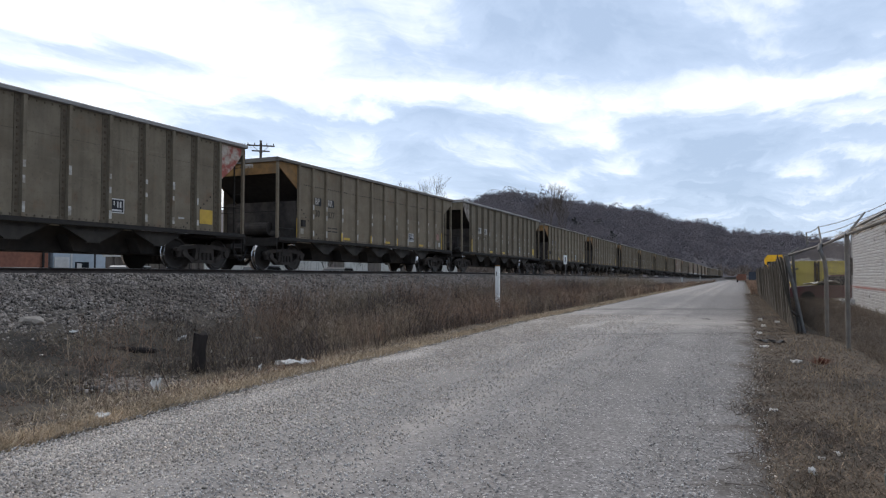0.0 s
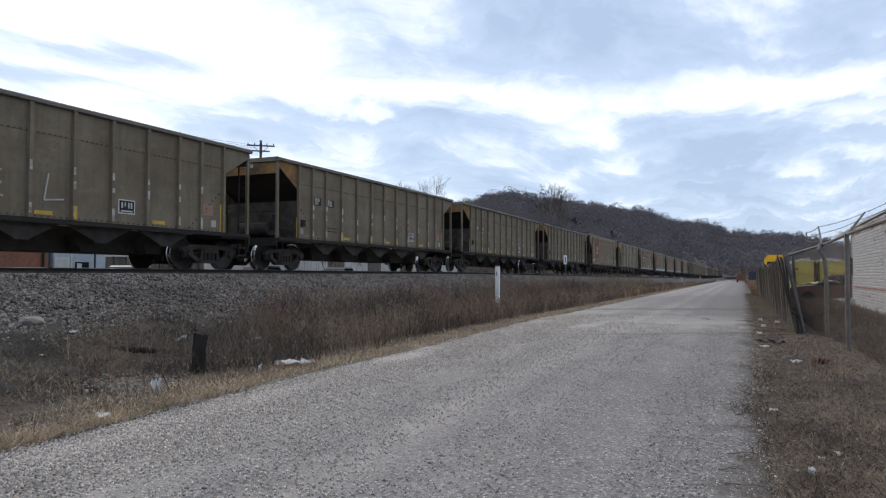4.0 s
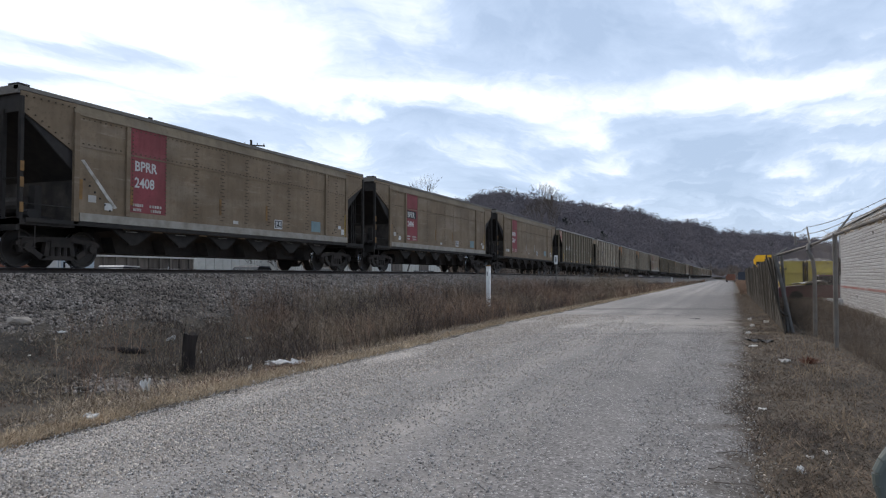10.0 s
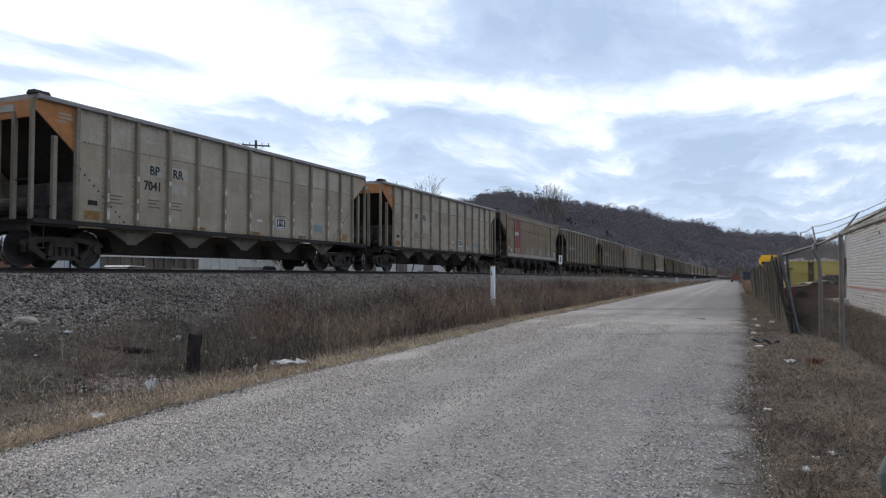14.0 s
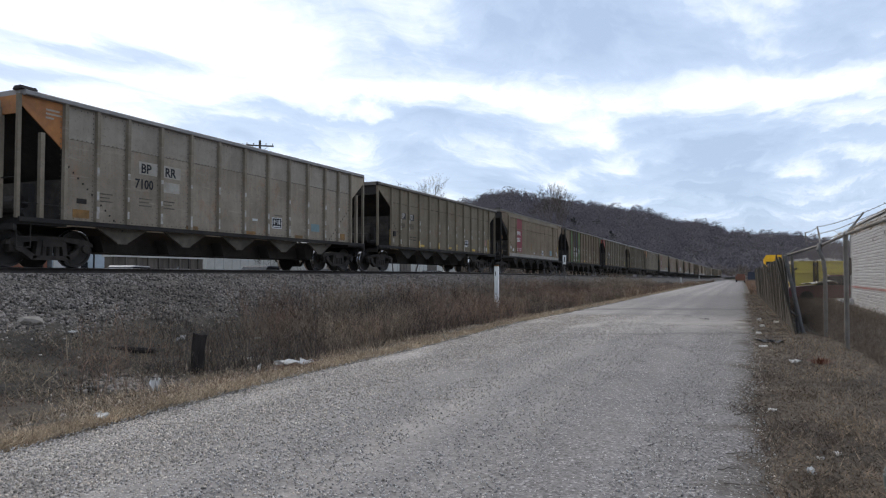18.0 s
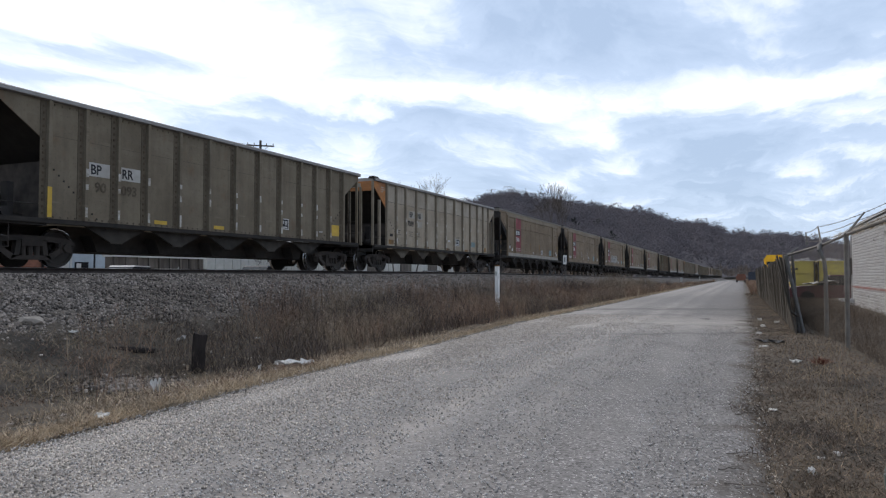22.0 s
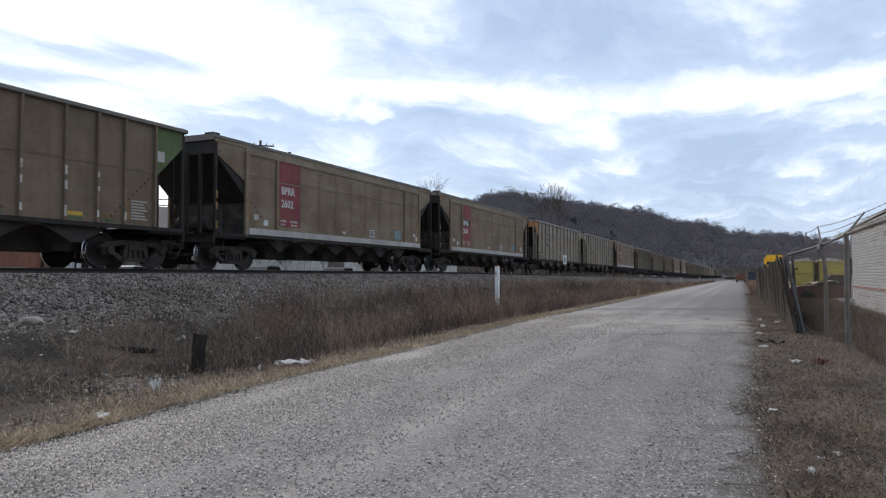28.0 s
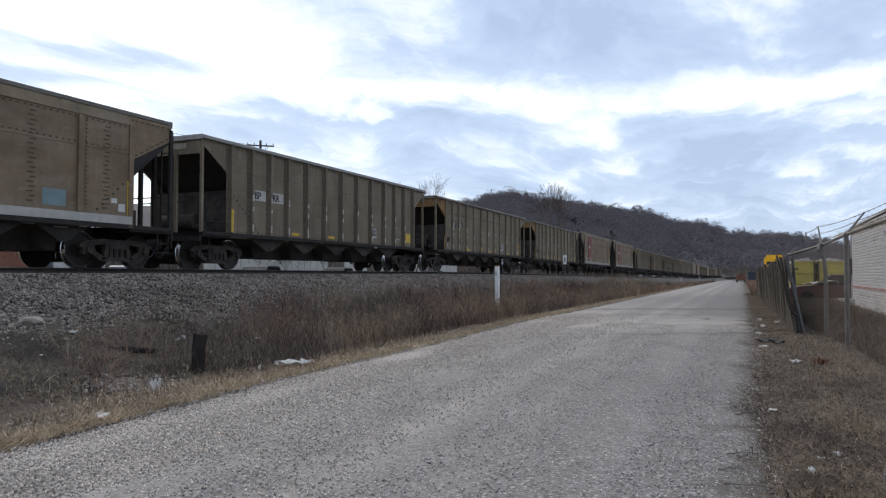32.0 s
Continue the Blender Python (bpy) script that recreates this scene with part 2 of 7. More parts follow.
def weathered(name, base, second, dust, rust=(0.17, 0.085, 0.04), runs=0.10, smear=0.45, spots=0.35, rough=0.8):
    """Old car paint: blotches, thin runs down the sheet, level smears of dust and spots of rust."""
    m = material(name, base, rough, second=second, grain=(7, 0.10), stain=(0.9, 0.42), stretch=(1, 1, 0.7), bump=(0.10, 5))
    nt = m.node_tree
    N, L = nt.nodes.new, nt.links.new
    bsdf, hsv = nt.nodes["Principled BSDF"], [n for n in nt.nodes if n.type == "HUE_SAT"][0]
    tc, info = N("ShaderNodeTexCoord"), N("ShaderNodeObjectInfo")
    colour = hsv.outputs[0]

    def layer(scale, stretch, lo, hi, amount, tint, detail=5.0, blend="MIX"):
        mp, n, mr, mix = N("ShaderNodeMapping"), N("ShaderNodeTexNoise"), N("ShaderNodeMapRange"), N("ShaderNodeMixRGB")
        mp.inputs["Scale"].default_value = stretch
        n.noise_dimensions = "4D"
        n.inputs["Scale"].default_value, n.inputs["Detail"].default_value, n.inputs["Roughness"].default_value = scale, detail, 0.6
        w = N("ShaderNodeMath")
        w.operation = "MULTIPLY_ADD"
        L(info.outputs["Random"], w.inputs[0])
        w.inputs[1].default_value, w.inputs[2].default_value = 7.0, scale
        L(tc.outputs["Object"], mp.inputs[0]), L(mp.outputs[0], n.inputs["Vector"]), L(w.outputs[0], n.inputs["W"])
        L(n.outputs[0], mr.inputs[0])
        mr.inputs[1].default_value, mr.inputs[2].default_value, mr.inputs[4].default_value = lo, hi, amount
        mix.blend_type = blend
        L(mr.outputs[0], mix.inputs[0]), L(colour, mix.inputs[1])
        mix.inputs[2].default_value = (*tint, 1)
        return mix.outputs[0]

    colour = layer(1.2, (1, 0.35, 1.7), 0.47, 0.66, smear, dust)
    colour = layer(0.9, (1, 1.0, 0.8), 0.46, 0.64, 0.5, tuple(c * 0.72 for c in second))
    colour = layer(2.6, (1, 0.40, 3.2), 0.60, 0.70, smear * 0.9, tuple(c * 1.25 for c in dust), 7.0)
    colour = layer(3.0, (1, 2.4, 0.12), 0.46, 0.70, runs * 3, tuple(c * 0.5 for c in second))
    colour = layer(2.2, (1, 1, 0.8), 0.58, 0.70, spots, rust, 8.0)
    colour = layer(16.0, (1, 1, 1), 0.56, 0.66, 0.40, tuple(c * 0.6 for c in second), 3.0)
    L(colour, bsdf.inputs["Base Color"])
    return m


STREAK = (1.0, 1.6, 0.28)
M = {
    "leaf_litter": material("dark_dead_leaf_litter", (0.125, 0.092, 0.067), 0.95, second=(0.062, 0.048, 0.038), grain=(3, 0.3), stain=(1.2, 0.6), island=0.55),
    "dark_brush": material("dark_dead_brush", (0.105, 0.081, 0.067), 0.95, grain=(2, 0.3), stain=(0.35, 0.5), island=0.5),
    "soil": material("dry_grass_soil", (0.092, 0.075, 0.058), 0.95, second=(0.036, 0.030, 0.025), grain=(18, 0.7), stain=(1.1, 0.60), bump=(1.0, 14)),
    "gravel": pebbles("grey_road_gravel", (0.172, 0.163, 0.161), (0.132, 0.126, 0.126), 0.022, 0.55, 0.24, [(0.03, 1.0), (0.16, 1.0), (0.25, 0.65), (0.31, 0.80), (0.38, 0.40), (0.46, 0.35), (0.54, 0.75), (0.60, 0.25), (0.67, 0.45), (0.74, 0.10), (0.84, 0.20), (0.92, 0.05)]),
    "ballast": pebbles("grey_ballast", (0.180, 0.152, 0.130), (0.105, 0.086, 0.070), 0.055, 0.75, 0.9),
    "ballast_stone": material("ballast_stone", (0.228, 0.196, 0.172), 0.95, second=(0.135, 0.110, 0.092), grain=(20, 0.2), stain=(0.7, 0.45), island=0.80),
    "road_stone": material("road_stone", (0.45, 0.400, 0.352), 0.95, grain=(20, 0.2), stain=(0.7, 0.2), island=0.62),
    "ditch_leaf": material("dead_ditch_leaves", (0.205, 0.160, 0.118), 0.95, second=(0.085, 0.066, 0.052), grain=(3, 0.3), stain=(1.3, 0.6), island=0.55),
    "road_grit": material("grey_road_grit", (0.375, 0.355, 0.340), 0.95, second=(0.30, 0.285, 0.275), grain=(20, 0.2), stain=(0.7, 0.2), island=0.50),
    "brush": material("dead_brush_stalks", (0.248, 0.160, 0.110), 0.95, second=(0.155, 0.107, 0.080), grain=(2, 0.3), stain=(0.35, 0.5), island=0.6),
    "grey_stalk": material("dead_grey_brown_stalks", (0.285, 0.218, 0.155), 0.95, second=(0.185, 0.142, 0.102), grain=(2, 0.3), stain=(0.35, 0.5), island=0.5),
    "grass": material("dry_tan_grass", (0.45, 0.350, 0.240), 0.95, second=(0.31, 0.243, 0.170), grain=(2, 0.3), stain=(0.6, 0.4), island=0.45),
    "rail": material("rusty_rail", (0.050, 0.040, 0.036), 0.6, 0.3, grain=(8, 0.3), stain=(0.8, 0.3)),
    "rail_head": material("polished_rail_head", (0.45, 0.45, 0.46), 0.28, 1.0, grain=(8, 0.1), stain=(0.5, 0.1)),
    "tie": material("creosoted_tie", (0.055, 0.046, 0.040), 0.9, grain=(12, 0.4), obj_random=0.3),
    "olive": weathered("dusty_olive_brown_paint", (0.205, 0.164, 0.112), (0.155, 0.119, 0.078), (0.250, 0.208, 0.156)),
    "olive_dark": weathered("dark_olive_brown_paint", (0.190, 0.155, 0.108), (0.144, 0.113, 0.076), (0.225, 0.189, 0.141)),
    "tan_rib": weathered("grimy_grey_tan_ribs", (0.255, 0.208, 0.152), (0.180, 0.142, 0.100), (0.35, 0.30, 0.24)),
    "faded_plate": material("faded_pale_plate", (0.37, 0.335, 0.285), 0.8, second=(0.27, 0.235, 0.185), grain=(6, 0.15), stain=(2, 0.4)),
    "rivet_brown": material("grimy_brown_rivets", (0.092, 0.066, 0.042), 0.85),
    "tan": weathered("dusty_grey_tan_paint", (0.365, 0.302, 0.226), (0.285, 0.228, 0.164), (0.42, 0.36, 0.285), (0.30, 0.16, 0.075), 0.07, 0.5, 0.35),
    "tan_upper": weathered("pale_grey_tan_upper_sheet", (0.395, 0.338, 0.268), (0.315, 0.263, 0.200), (0.44, 0.39, 0.325), (0.27, 0.17, 0.10), 0.07, 0.5, 0.25),
    "tan_grey": weathered("sooty_grey_tan_paint", (0.300, 0.246, 0.188), (0.230, 0.182, 0.134), (0.345, 0.295, 0.236), (0.29, 0.135, 0.06), 0.08, 0.5, 0.45),
    "tan_grey_upper": weathered("grey_upper_sheet", (0.325, 0.278, 0.226), (0.255, 0.213, 0.168), (0.365, 0.323, 0.276), (0.22, 0.13, 0.08), 0.08, 0.5, 0.25),
    "red_brown": weathered("dull_red_brown_paint", (0.182, 0.131, 0.086), (0.138, 0.097, 0.063), (0.215, 0.165, 0.118), (0.15, 0.075, 0.035), 0.08, 0.35, 0.3),
    "brown_lip": weathered("dusty_brown_roof_slope", (0.195, 0.150, 0.098), (0.145, 0.109, 0.070), (0.235, 0.195, 0.150), (0.15, 0.08, 0.04), 0.10, 0.4, 0.25),
    # grimy brown, darkened to match the shaded face of the ribs
    "flange": material("grimy_shaded_flange", (0.112, 0.088, 0.060), 0.85, second=(0.075, 0.058, 0.040), grain=(9, 0.25), stain=(2.5, 0.4)),
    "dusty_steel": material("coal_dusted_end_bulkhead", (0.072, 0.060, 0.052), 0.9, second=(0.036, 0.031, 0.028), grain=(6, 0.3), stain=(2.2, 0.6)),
    "flaked_red": material("flaking_red_and_white_paint", (0.29, 0.085, 0.065), 0.8, second=(0.40, 0.34, 0.28), grain=(12, 0.25), stain=(4.5, 0.75)),
    "flaked_white": material("flaking_white_paint", (0.34, 0.30, 0.26), 0.8, second=(0.13, 0.10, 0.075), grain=(12, 0.25), stain=(4.0, 0.75)),
    "faint": material("faded_black_lettering", (0.082, 0.068, 0.048), 0.85, grain=(14, 0.3), stain=(5, 0.4)),
    "worn_white": material("worn_white_reflector", (0.47, 0.44, 0.40), 0.7, second=(0.25, 0.215, 0.17), grain=(10, 0.2), stain=(6, 0.5)),
    "brown": weathered("dusty_brown_paint", (0.214, 0.154, 0.098), (0.164, 0.116, 0.072), (0.285, 0.232, 0.178), (0.15, 0.075, 0.035), 0.08, 0.45, 0.25),
    "chord": material("grey_brown_top_chord", (0.165, 0.148, 0.128), 0.75, grain=(4, 0.15), stain=(0.6, 0.3)),
    "chord_light": material("grey_top_chord", (0.27, 0.255, 0.245), 0.7, grain=(4, 0.15), stain=(0.6, 0.3)),
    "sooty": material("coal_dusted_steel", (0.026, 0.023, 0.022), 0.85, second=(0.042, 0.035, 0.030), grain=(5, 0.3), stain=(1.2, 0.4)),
    # near-black base holds the shade under the cars as well as grime
    "under": material("grimy_shaded_underframe", (0.021, 0.018, 0.016), 0.85, second=(0.036, 0.029, 0.024), grain=(6, 0.3), stain=(1.5, 0.4)),
    "chute": material("dusty_hopper_chute", (0.048, 0.041, 0.034), 0.85, second=(0.024, 0.021, 0.018), grain=(4, 0.25), stain=(2.2, 0.5)),
    "chute_tan": material("dusty_tan_hopper_chute", (0.125, 0.106, 0.083), 0.85, second=(0.055, 0.045, 0.036), grain=(4, 0.25), stain=(2.0, 0.45)),
    "truck_steel": material("brown_grey_truck_steel", (0.048, 0.038, 0.032), 0.8, second=(0.026, 0.022, 0.019), grain=(7, 0.25), stain=(2.5, 0.5)),
    "wheel": material("dark_wheel_steel", (0.042, 0.036, 0.032), 0.6, 0.3, grain=(6, 0.2), stain=(1.5, 0.3)),
    "tread": material("polished_wheel_tread", (0.55, 0.55, 0.56), 0.25, 1.0, grain=(6, 0.1), stain=(1.5, 0.1)),
    "yellow": material("yellow_reflective_tape", (0.56, 0.36, 0.045), 0.6, second=(0.40, 0.25, 0.05), grain=(6, 0.15), stain=(2, 0.3)),
    "white": material("dirty_white_paint", (0.58, 0.57, 0.55), 0.7, second=(0.40, 0.38, 0.35), grain=(6, 0.12), stain=(1.5, 0.35)),
    "offwhite": material("faded_white_paint", (0.42, 0.40, 0.37), 0.75, second=(0.29, 0.265, 0.23), grain=(6, 0.12), stain=(1.5, 0.35)),
    "dull_reflector": material("dulled_reflector", (0.29, 0.265, 0.225), 0.6, second=(0.20, 0.17, 0.13), grain=(6, 0.2), stain=(2.5, 0.4)),
    "black": material("black_paint", (0.020, 0.020, 0.022), 0.7, grain=(6, 0.2), stain=(1.5, 0.3)),
    "red": weathered("faded_crimson_paint", (0.255, 0.058, 0.066), (0.200, 0.056, 0.056), (0.275, 0.100, 0.098), (0.15, 0.07, 0.05), 0.10, 0.35, 0.25),
    "red_end": material("faded_red_end_paint", (0.24, 0.055, 0.042), 0.75, second=(0.13, 0.05, 0.04), grain=(4, 0.2), stain=(1.5, 0.4)),
    "orange": material("faded_orange_paint", (0.40, 0.165, 0.055), 0.75, second=(0.25, 0.115, 0.055), grain=(6, 0.2), stain=(2.4, 0.4)),
    "ochre": material("sooty_ochre_paint", (0.245, 0.132, 0.045), 0.8, second=(0.105, 0.070, 0.042), grain=(6, 0.25), stain=(2.2, 0.5)),
    "green": weathered("faded_green_paint", (0.100, 0.140, 0.056), (0.080, 0.104, 0.048), (0.130, 0.150, 0.085), (0.10, 0.075, 0.045), 0.08, 0.35, 0.35),
    "navy": weathered("navy_black_paint", (0.036, 0.037, 0.044), (0.028, 0.028, 0.032), (0.052, 0.052, 0.056), (0.05, 0.04, 0.035), 0.05, 0.3, 0.2, 0.7),
    "teal": material("pale_blue_sticker", (0.17, 0.24, 0.25), 0.7, grain=(6, 0.1), stain=(2, 0.2)),
    "pinkish": material("pale_red_placard", (0.34, 0.19, 0.15), 0.75, grain=(6, 0.2), stain=(3, 0.3)),
    # aerial haze over the far hill is mixed into these two base colours
    "hill_soil": material("hazy_leaf_litter_hillside", (0.074, 0.066, 0.072), 1.0, second=(0.058, 0.054, 0.064), grain=(0.2, 0.3), stain=(0.02, 0.4)),
    "wood_far": material("hazy_bare_winter_woodland", (0.088, 0.078, 0.085), 1.0, second=(0.060, 0.055, 0.065), grain=(0.16, 0.14), stain=(0.055, 0.55), island=0.05),
    "thicket": material("brown_valley_thicket", (0.135, 0.108, 0.090), 1.0, second=(0.10, 0.085, 0.075), grain=(0.3, 0.3), stain=(0.05, 0.4), island=0.3),
    "pine": material("dark_evergreen", (0.030, 0.034, 0.030), 1.0, island=0.3),
    "bark": material("grey_brown_bark", (0.115, 0.098, 0.085), 0.95, grain=(8, 0.3), bump=(0.5, 12)),
    "twig": material("thin_bare_twigs", (0.105, 0.088, 0.076), 0.95, grain=(4, 0.3), island=0.3),
    "pole_wood": material("weathered_pole_wood", (0.085, 0.070, 0.058), 0.9, grain=(8, 0.3)),
    "cable": material("dark_cable", (0.03, 0.03, 0.032), 0.7),
    "galv": material("weathered_galvanised_steel", (0.155, 0.150, 0.145), 0.65, 0.35, second=(0.105, 0.095, 0.085), grain=(9, 0.25), stain=(2, 0.4)),
    "mesh_wire": material("rusty_chain_link_wire", (0.125, 0.108, 0.092), 0.75, 0.3, second=(0.085, 0.065, 0.05), grain=(9, 0.25), stain=(1, 0.4)),
    "slat": material("brown_privacy_slat", (0.070, 0.060, 0.048), 0.85, second=(0.045, 0.039, 0.033), grain=(5, 0.3), stain=(1.2, 0.4), obj_random=0.25),
    "trailer": material("chalky_white_aluminium", (0.40, 0.41, 0.425), 0.6, second=(0.30, 0.30, 0.30), grain=(4, 0.12), stain=(0.9, 0.4)),
    "stripe": material("faded_red_stripe", (0.30, 0.115, 0.105), 0.7, second=(0.33, 0.24, 0.23), grain=(6, 0.2), stain=(1.5, 0.5)),
    "yellow_steel": material("faded_yellow_steel", (0.52, 0.41, 0.085), 0.7, second=(0.36, 0.28, 0.08), grain=(4, 0.2), stain=(1.0, 0.4)),
    "bright_yellow": material("bright_yellow_paint", (0.82, 0.47, 0.02), 0.5, grain=(4, 0.1), stain=(1.0, 0.2)),
    "glass": material("dark_window_glass", (0.02, 0.024, 0.028), 0.08),
    "rubble": material("pale_grey_rubble", (0.28, 0.27, 0.26), 0.9, grain=(6, 0.35), stain=(1.5, 0.4), island=0.35),
    "car_red": material("dull_red_car_paint", (0.115, 0.045, 0.046), 0.5, second=(0.085, 0.045, 0.042), grain=(4, 0.15)),
    "brick": material("red_brown_brickwork", (0.245, 0.105, 0.068), 0.9, second=(0.19, 0.085, 0.06), grain=(5, 0.25), stain=(0.6, 0.4)),
    "blue_wall": material("pale_blue_grey_siding", (0.40, 0.45, 0.49), 0.7, grain=(4, 0.1), stain=(0.4, 0.25)),
    "concrete": material("stained_concrete", (0.150, 0.128, 0.108), 0.9, second=(0.070, 0.058, 0.050), grain=(5, 0.3), stain=(1.6, 0.5), stretch=(1, 1, 0.16)),
    "pale_wall": material("pale_ribbed_siding", (0.52, 0.51, 0.47), 0.7, second=(0.43, 0.41, 0.37), grain=(4, 0.1), stain=(0.4, 0.3)),
    "roof": material("grey_roof", (0.16, 0.155, 0.15), 0.85),
    "post_white": material("weathered_white_post_paint", (0.88, 0.87, 0.84), 0.7, grain=(6, 0.08), stain=(2.0, 0.15)),
    "paper": material("dirty_white_litter", (0.62, 0.60, 0.57), 0.85, grain=(14, 0.2), stain=(5, 0.3)),
    "tan_rock": material("pale_tan_rock", (0.40, 0.345, 0.290), 0.95, grain=(8, 0.25), bump=(0.6, 12)),
    "rot_wood": material("dark_rotten_wood", (0.030, 0.023, 0.020), 0.95, second=(0.018, 0.015, 0.014), grain=(14, 0.4), stretch=(1, 1, 0.2), bump=(1.0, 16)),
    "trash_dark": material("black_plastic_rag", (0.022, 0.022, 0.025), 0.6),
    "leaf_red": material("dry_red_brown_leaves", (0.14, 0.045, 0.028), 0.9, island=0.3),
    "pipe": material("grey_green_pipe", (0.110, 0.130, 0.125), 0.5, grain=(10, 0.15)),
    "truck_orange": material("orange_truck_paint", (0.17, 0.075, 0.048), 0.7),
    "truck_dark": material("dark_blue_truck_paint", (0.035, 0.042, 0.058), 0.6),
    "tyre": material("black_tyre_rubber", (0.022, 0.021, 0.021), 0.9),
}


# ---- mesh helpers ----
class Shape:
    """Vertices and faces of one part, put together from simple solids."""

    def __init__(self):
        self.v, self.f = [], []

    def add(self, verts, faces):
        n = len(self.v)
        self.v += [tuple(p) for p in verts]
        self.f += [tuple(i + n for i in f) for f in faces]
        return self

    def box(self, x0, x1, y0, y1, z0, z1, c=0.0):
        """A box; c cuts its long vertical edges."""
        if c:
            o = [(x0 + c, y0), (x1 - c, y0), (x1, y0 + c), (x1, y1 - c), (x1 - c, y1), (x0 + c, y1), (x0, y1 - c), (x0, y0 + c)]
            return self.prism(o, z0, z1)
        v = [(x, y, z) for z in (z0, z1) for x, y in ((x0, y0), (x1, y0), (x1, y1), (x0, y1))]
        return self.add(v, [(3, 2, 1, 0), (4, 5, 6, 7), (0, 1, 5, 4), (1, 2, 6, 5), (2, 3, 7, 6), (3, 0, 4, 7)])

    def prism(self, outline, a, b, axis="z"):
        """The outline, carried from a to b along the axis. Outline in (x, y), (y, z) for x, or (x, z) for y."""
        put = {"z": lambda p, h: (p[0], p[1], h), "x": lambda p, h: (h, p[0], p[1]), "y": lambda p, h: (p[0], h, p[1])}[axis]
        n = len(outline)
        v = [put(p, h) for h in (a, b) for p in outline]
        f = [(i, (i + 1) % n, n + (i + 1) % n, n + i) for i in range(n)]
        return self.add(v, f + [tuple(range(n))[::-1], tuple(range(n, 2 * n))])

    def tube(self, a, b, r0, r1=None, n=8):
        a, b = Vector(a), Vector(b)
        r1 = r0 if r1 is None else r1
        d = (b - a).normalized()
        u = d.orthogonal().normalized()
        w = d.cross(u)
        v = []
        for p, r in ((a, r0), (b, r1)):
            v += [p + r * (math.cos(2 * math.pi * i / n) * u + math.sin(2 * math.pi * i / n) * w) for i in range(n)]
        f = [(i, (i + 1) % n, n + (i + 1) % n, n + i) for i in range(n)]
        return self.add(v, f + [tuple(range(n))[::-1], tuple(range(n, 2 * n))])

    def sheet(self, quad, thick):
        """A flat quad with thickness along its normal."""
        q = [Vector(p) for p in quad]
        nrm = (q[1] - q[0]).cross(q[2] - q[0]).normalized() * thick
        n = len(q)
        v = q + [p + nrm for p in q]
        f = [(i, (i + 1) % n, n + (i + 1) % n, n + i) for i in range(n)]
        return self.add(v, f + [tuple(range(n))[::-1], tuple(range(n, 2 * n))])

    def mesh(self, name, mat):
        me = bpy.data.meshes.new(name)
        me.from_pydata(self.v, [], self.f)
        bm = bmesh.new()
        bm.from_mesh(me)
        bmesh.ops.recalc_face_normals(bm, faces=bm.faces)
        bm.to_mesh(me)
        bm.free()
        me.materials.append(mat)
        return me


def part(name, shape, mat, parent=None, label="", place=None):
    me = shape.mesh(name, M[mat]) if isinstance(shape, Shape) else shape
    ob = new(name, me)
    if parent is not None:
        ob.parent = parent
    if place is not None:
        ob.matrix_basis = place
    return tagged(ob, label) if label else ob


def thing(name, label, category, place=None, group="", kind=""):
    ob = new(name)
    ob.empty_display_size = 0.3
    if place is not None:
        ob.matrix_basis = place
    return tagged(ob, label, category, group, kind)


def array_mesh(name, verts, faces, mat):
    """A mesh from numpy arrays of vertices (n, 3) and faces (m, 3 or 4)."""
    me = bpy.data.meshes.new(name)
    k = faces.shape[1]
    me.vertices.add(len(verts)), me.loops.add(faces.size), me.polygons.add(len(faces))
    me.vertices.foreach_set("co", np.ascontiguousarray(verts, dtype=np.float32).ravel())
    me.loops.foreach_set("vertex_index", np.ascontiguousarray(faces, dtype=np.int32).ravel())
    me.polygons.foreach_set("loop_start", np.arange(0, faces.size, k, dtype=np.int32))
    me.update(calc_edges=True)
    me.materials.append(M[mat])
    return me


TEXTS = {}


def letters(text, size, mat, narrow=1.0):
    """A flat mesh of the text, in the (x, y) plane, left-aligned on its baseline."""
    key = (text, size, mat, narrow)
    if key not in TEXTS:
        cu = bpy.data.curves.new("letters", "FONT")
        cu.body, cu.size, cu.extrude, cu.resolution_u = text, size, 0.002, 2
        cu.offset = size * 0.022
        ob = new("letters", cu)
        deps = bpy.context.evaluated_depsgraph_get()
        me = bpy.data.meshes.new_from_object(ob.evaluated_get(deps))
        bpy.data.objects.remove(ob)
        me.transform(Matrix.Diagonal((narrow, 1, 1, 1)))
        me.materials.clear()
        me.materials.append(M[mat])
        TEXTS[key] = me
    return TEXTS[key]


# ---- the lie of the land ----
def lerp(x, table):
    return np.interp(x, [p[0] for p in table], [p[1] for p in table])


ROAD_LEFT = [(-60, -5.2), (4, -5.71), (8.5, -6.13), (13, -6.25), (21.5, -6.8), (40, -7.0), (86.5, -8.4), (150, -10.2), (226, -12.0), (300, -14.5), (420, -21), (600, -45)]
ROAD_RIGHT = [(-60, 0.3), (5, 0.06), (8.3, -0.06), (13, -0.1), (22, -0.1), (62, -0.86), (130, -2.0), (205, -3.35), (300, -7), (420, -15), (600, -39)]
RAIL_Z, TRACK_X, GAUGE = 1.58, -16.13, 1.435


def track_table():
    """Points of the centre line by length, from y = -120 on: straight, a slight bend to the west, later a wide curve."""
    rows, x, y, head = [], TRACK_X, -120.0, 0.0
    for i in range(1500):
        rows.append((x, y, head))
        bend = 0.0075 / 60 if 35 < y < 95 else (1 / 700 if y > 380 else 0.0)
        head += bend
        x, y = x - math.sin(head), y + math.cos(head)
    return np.array(rows)


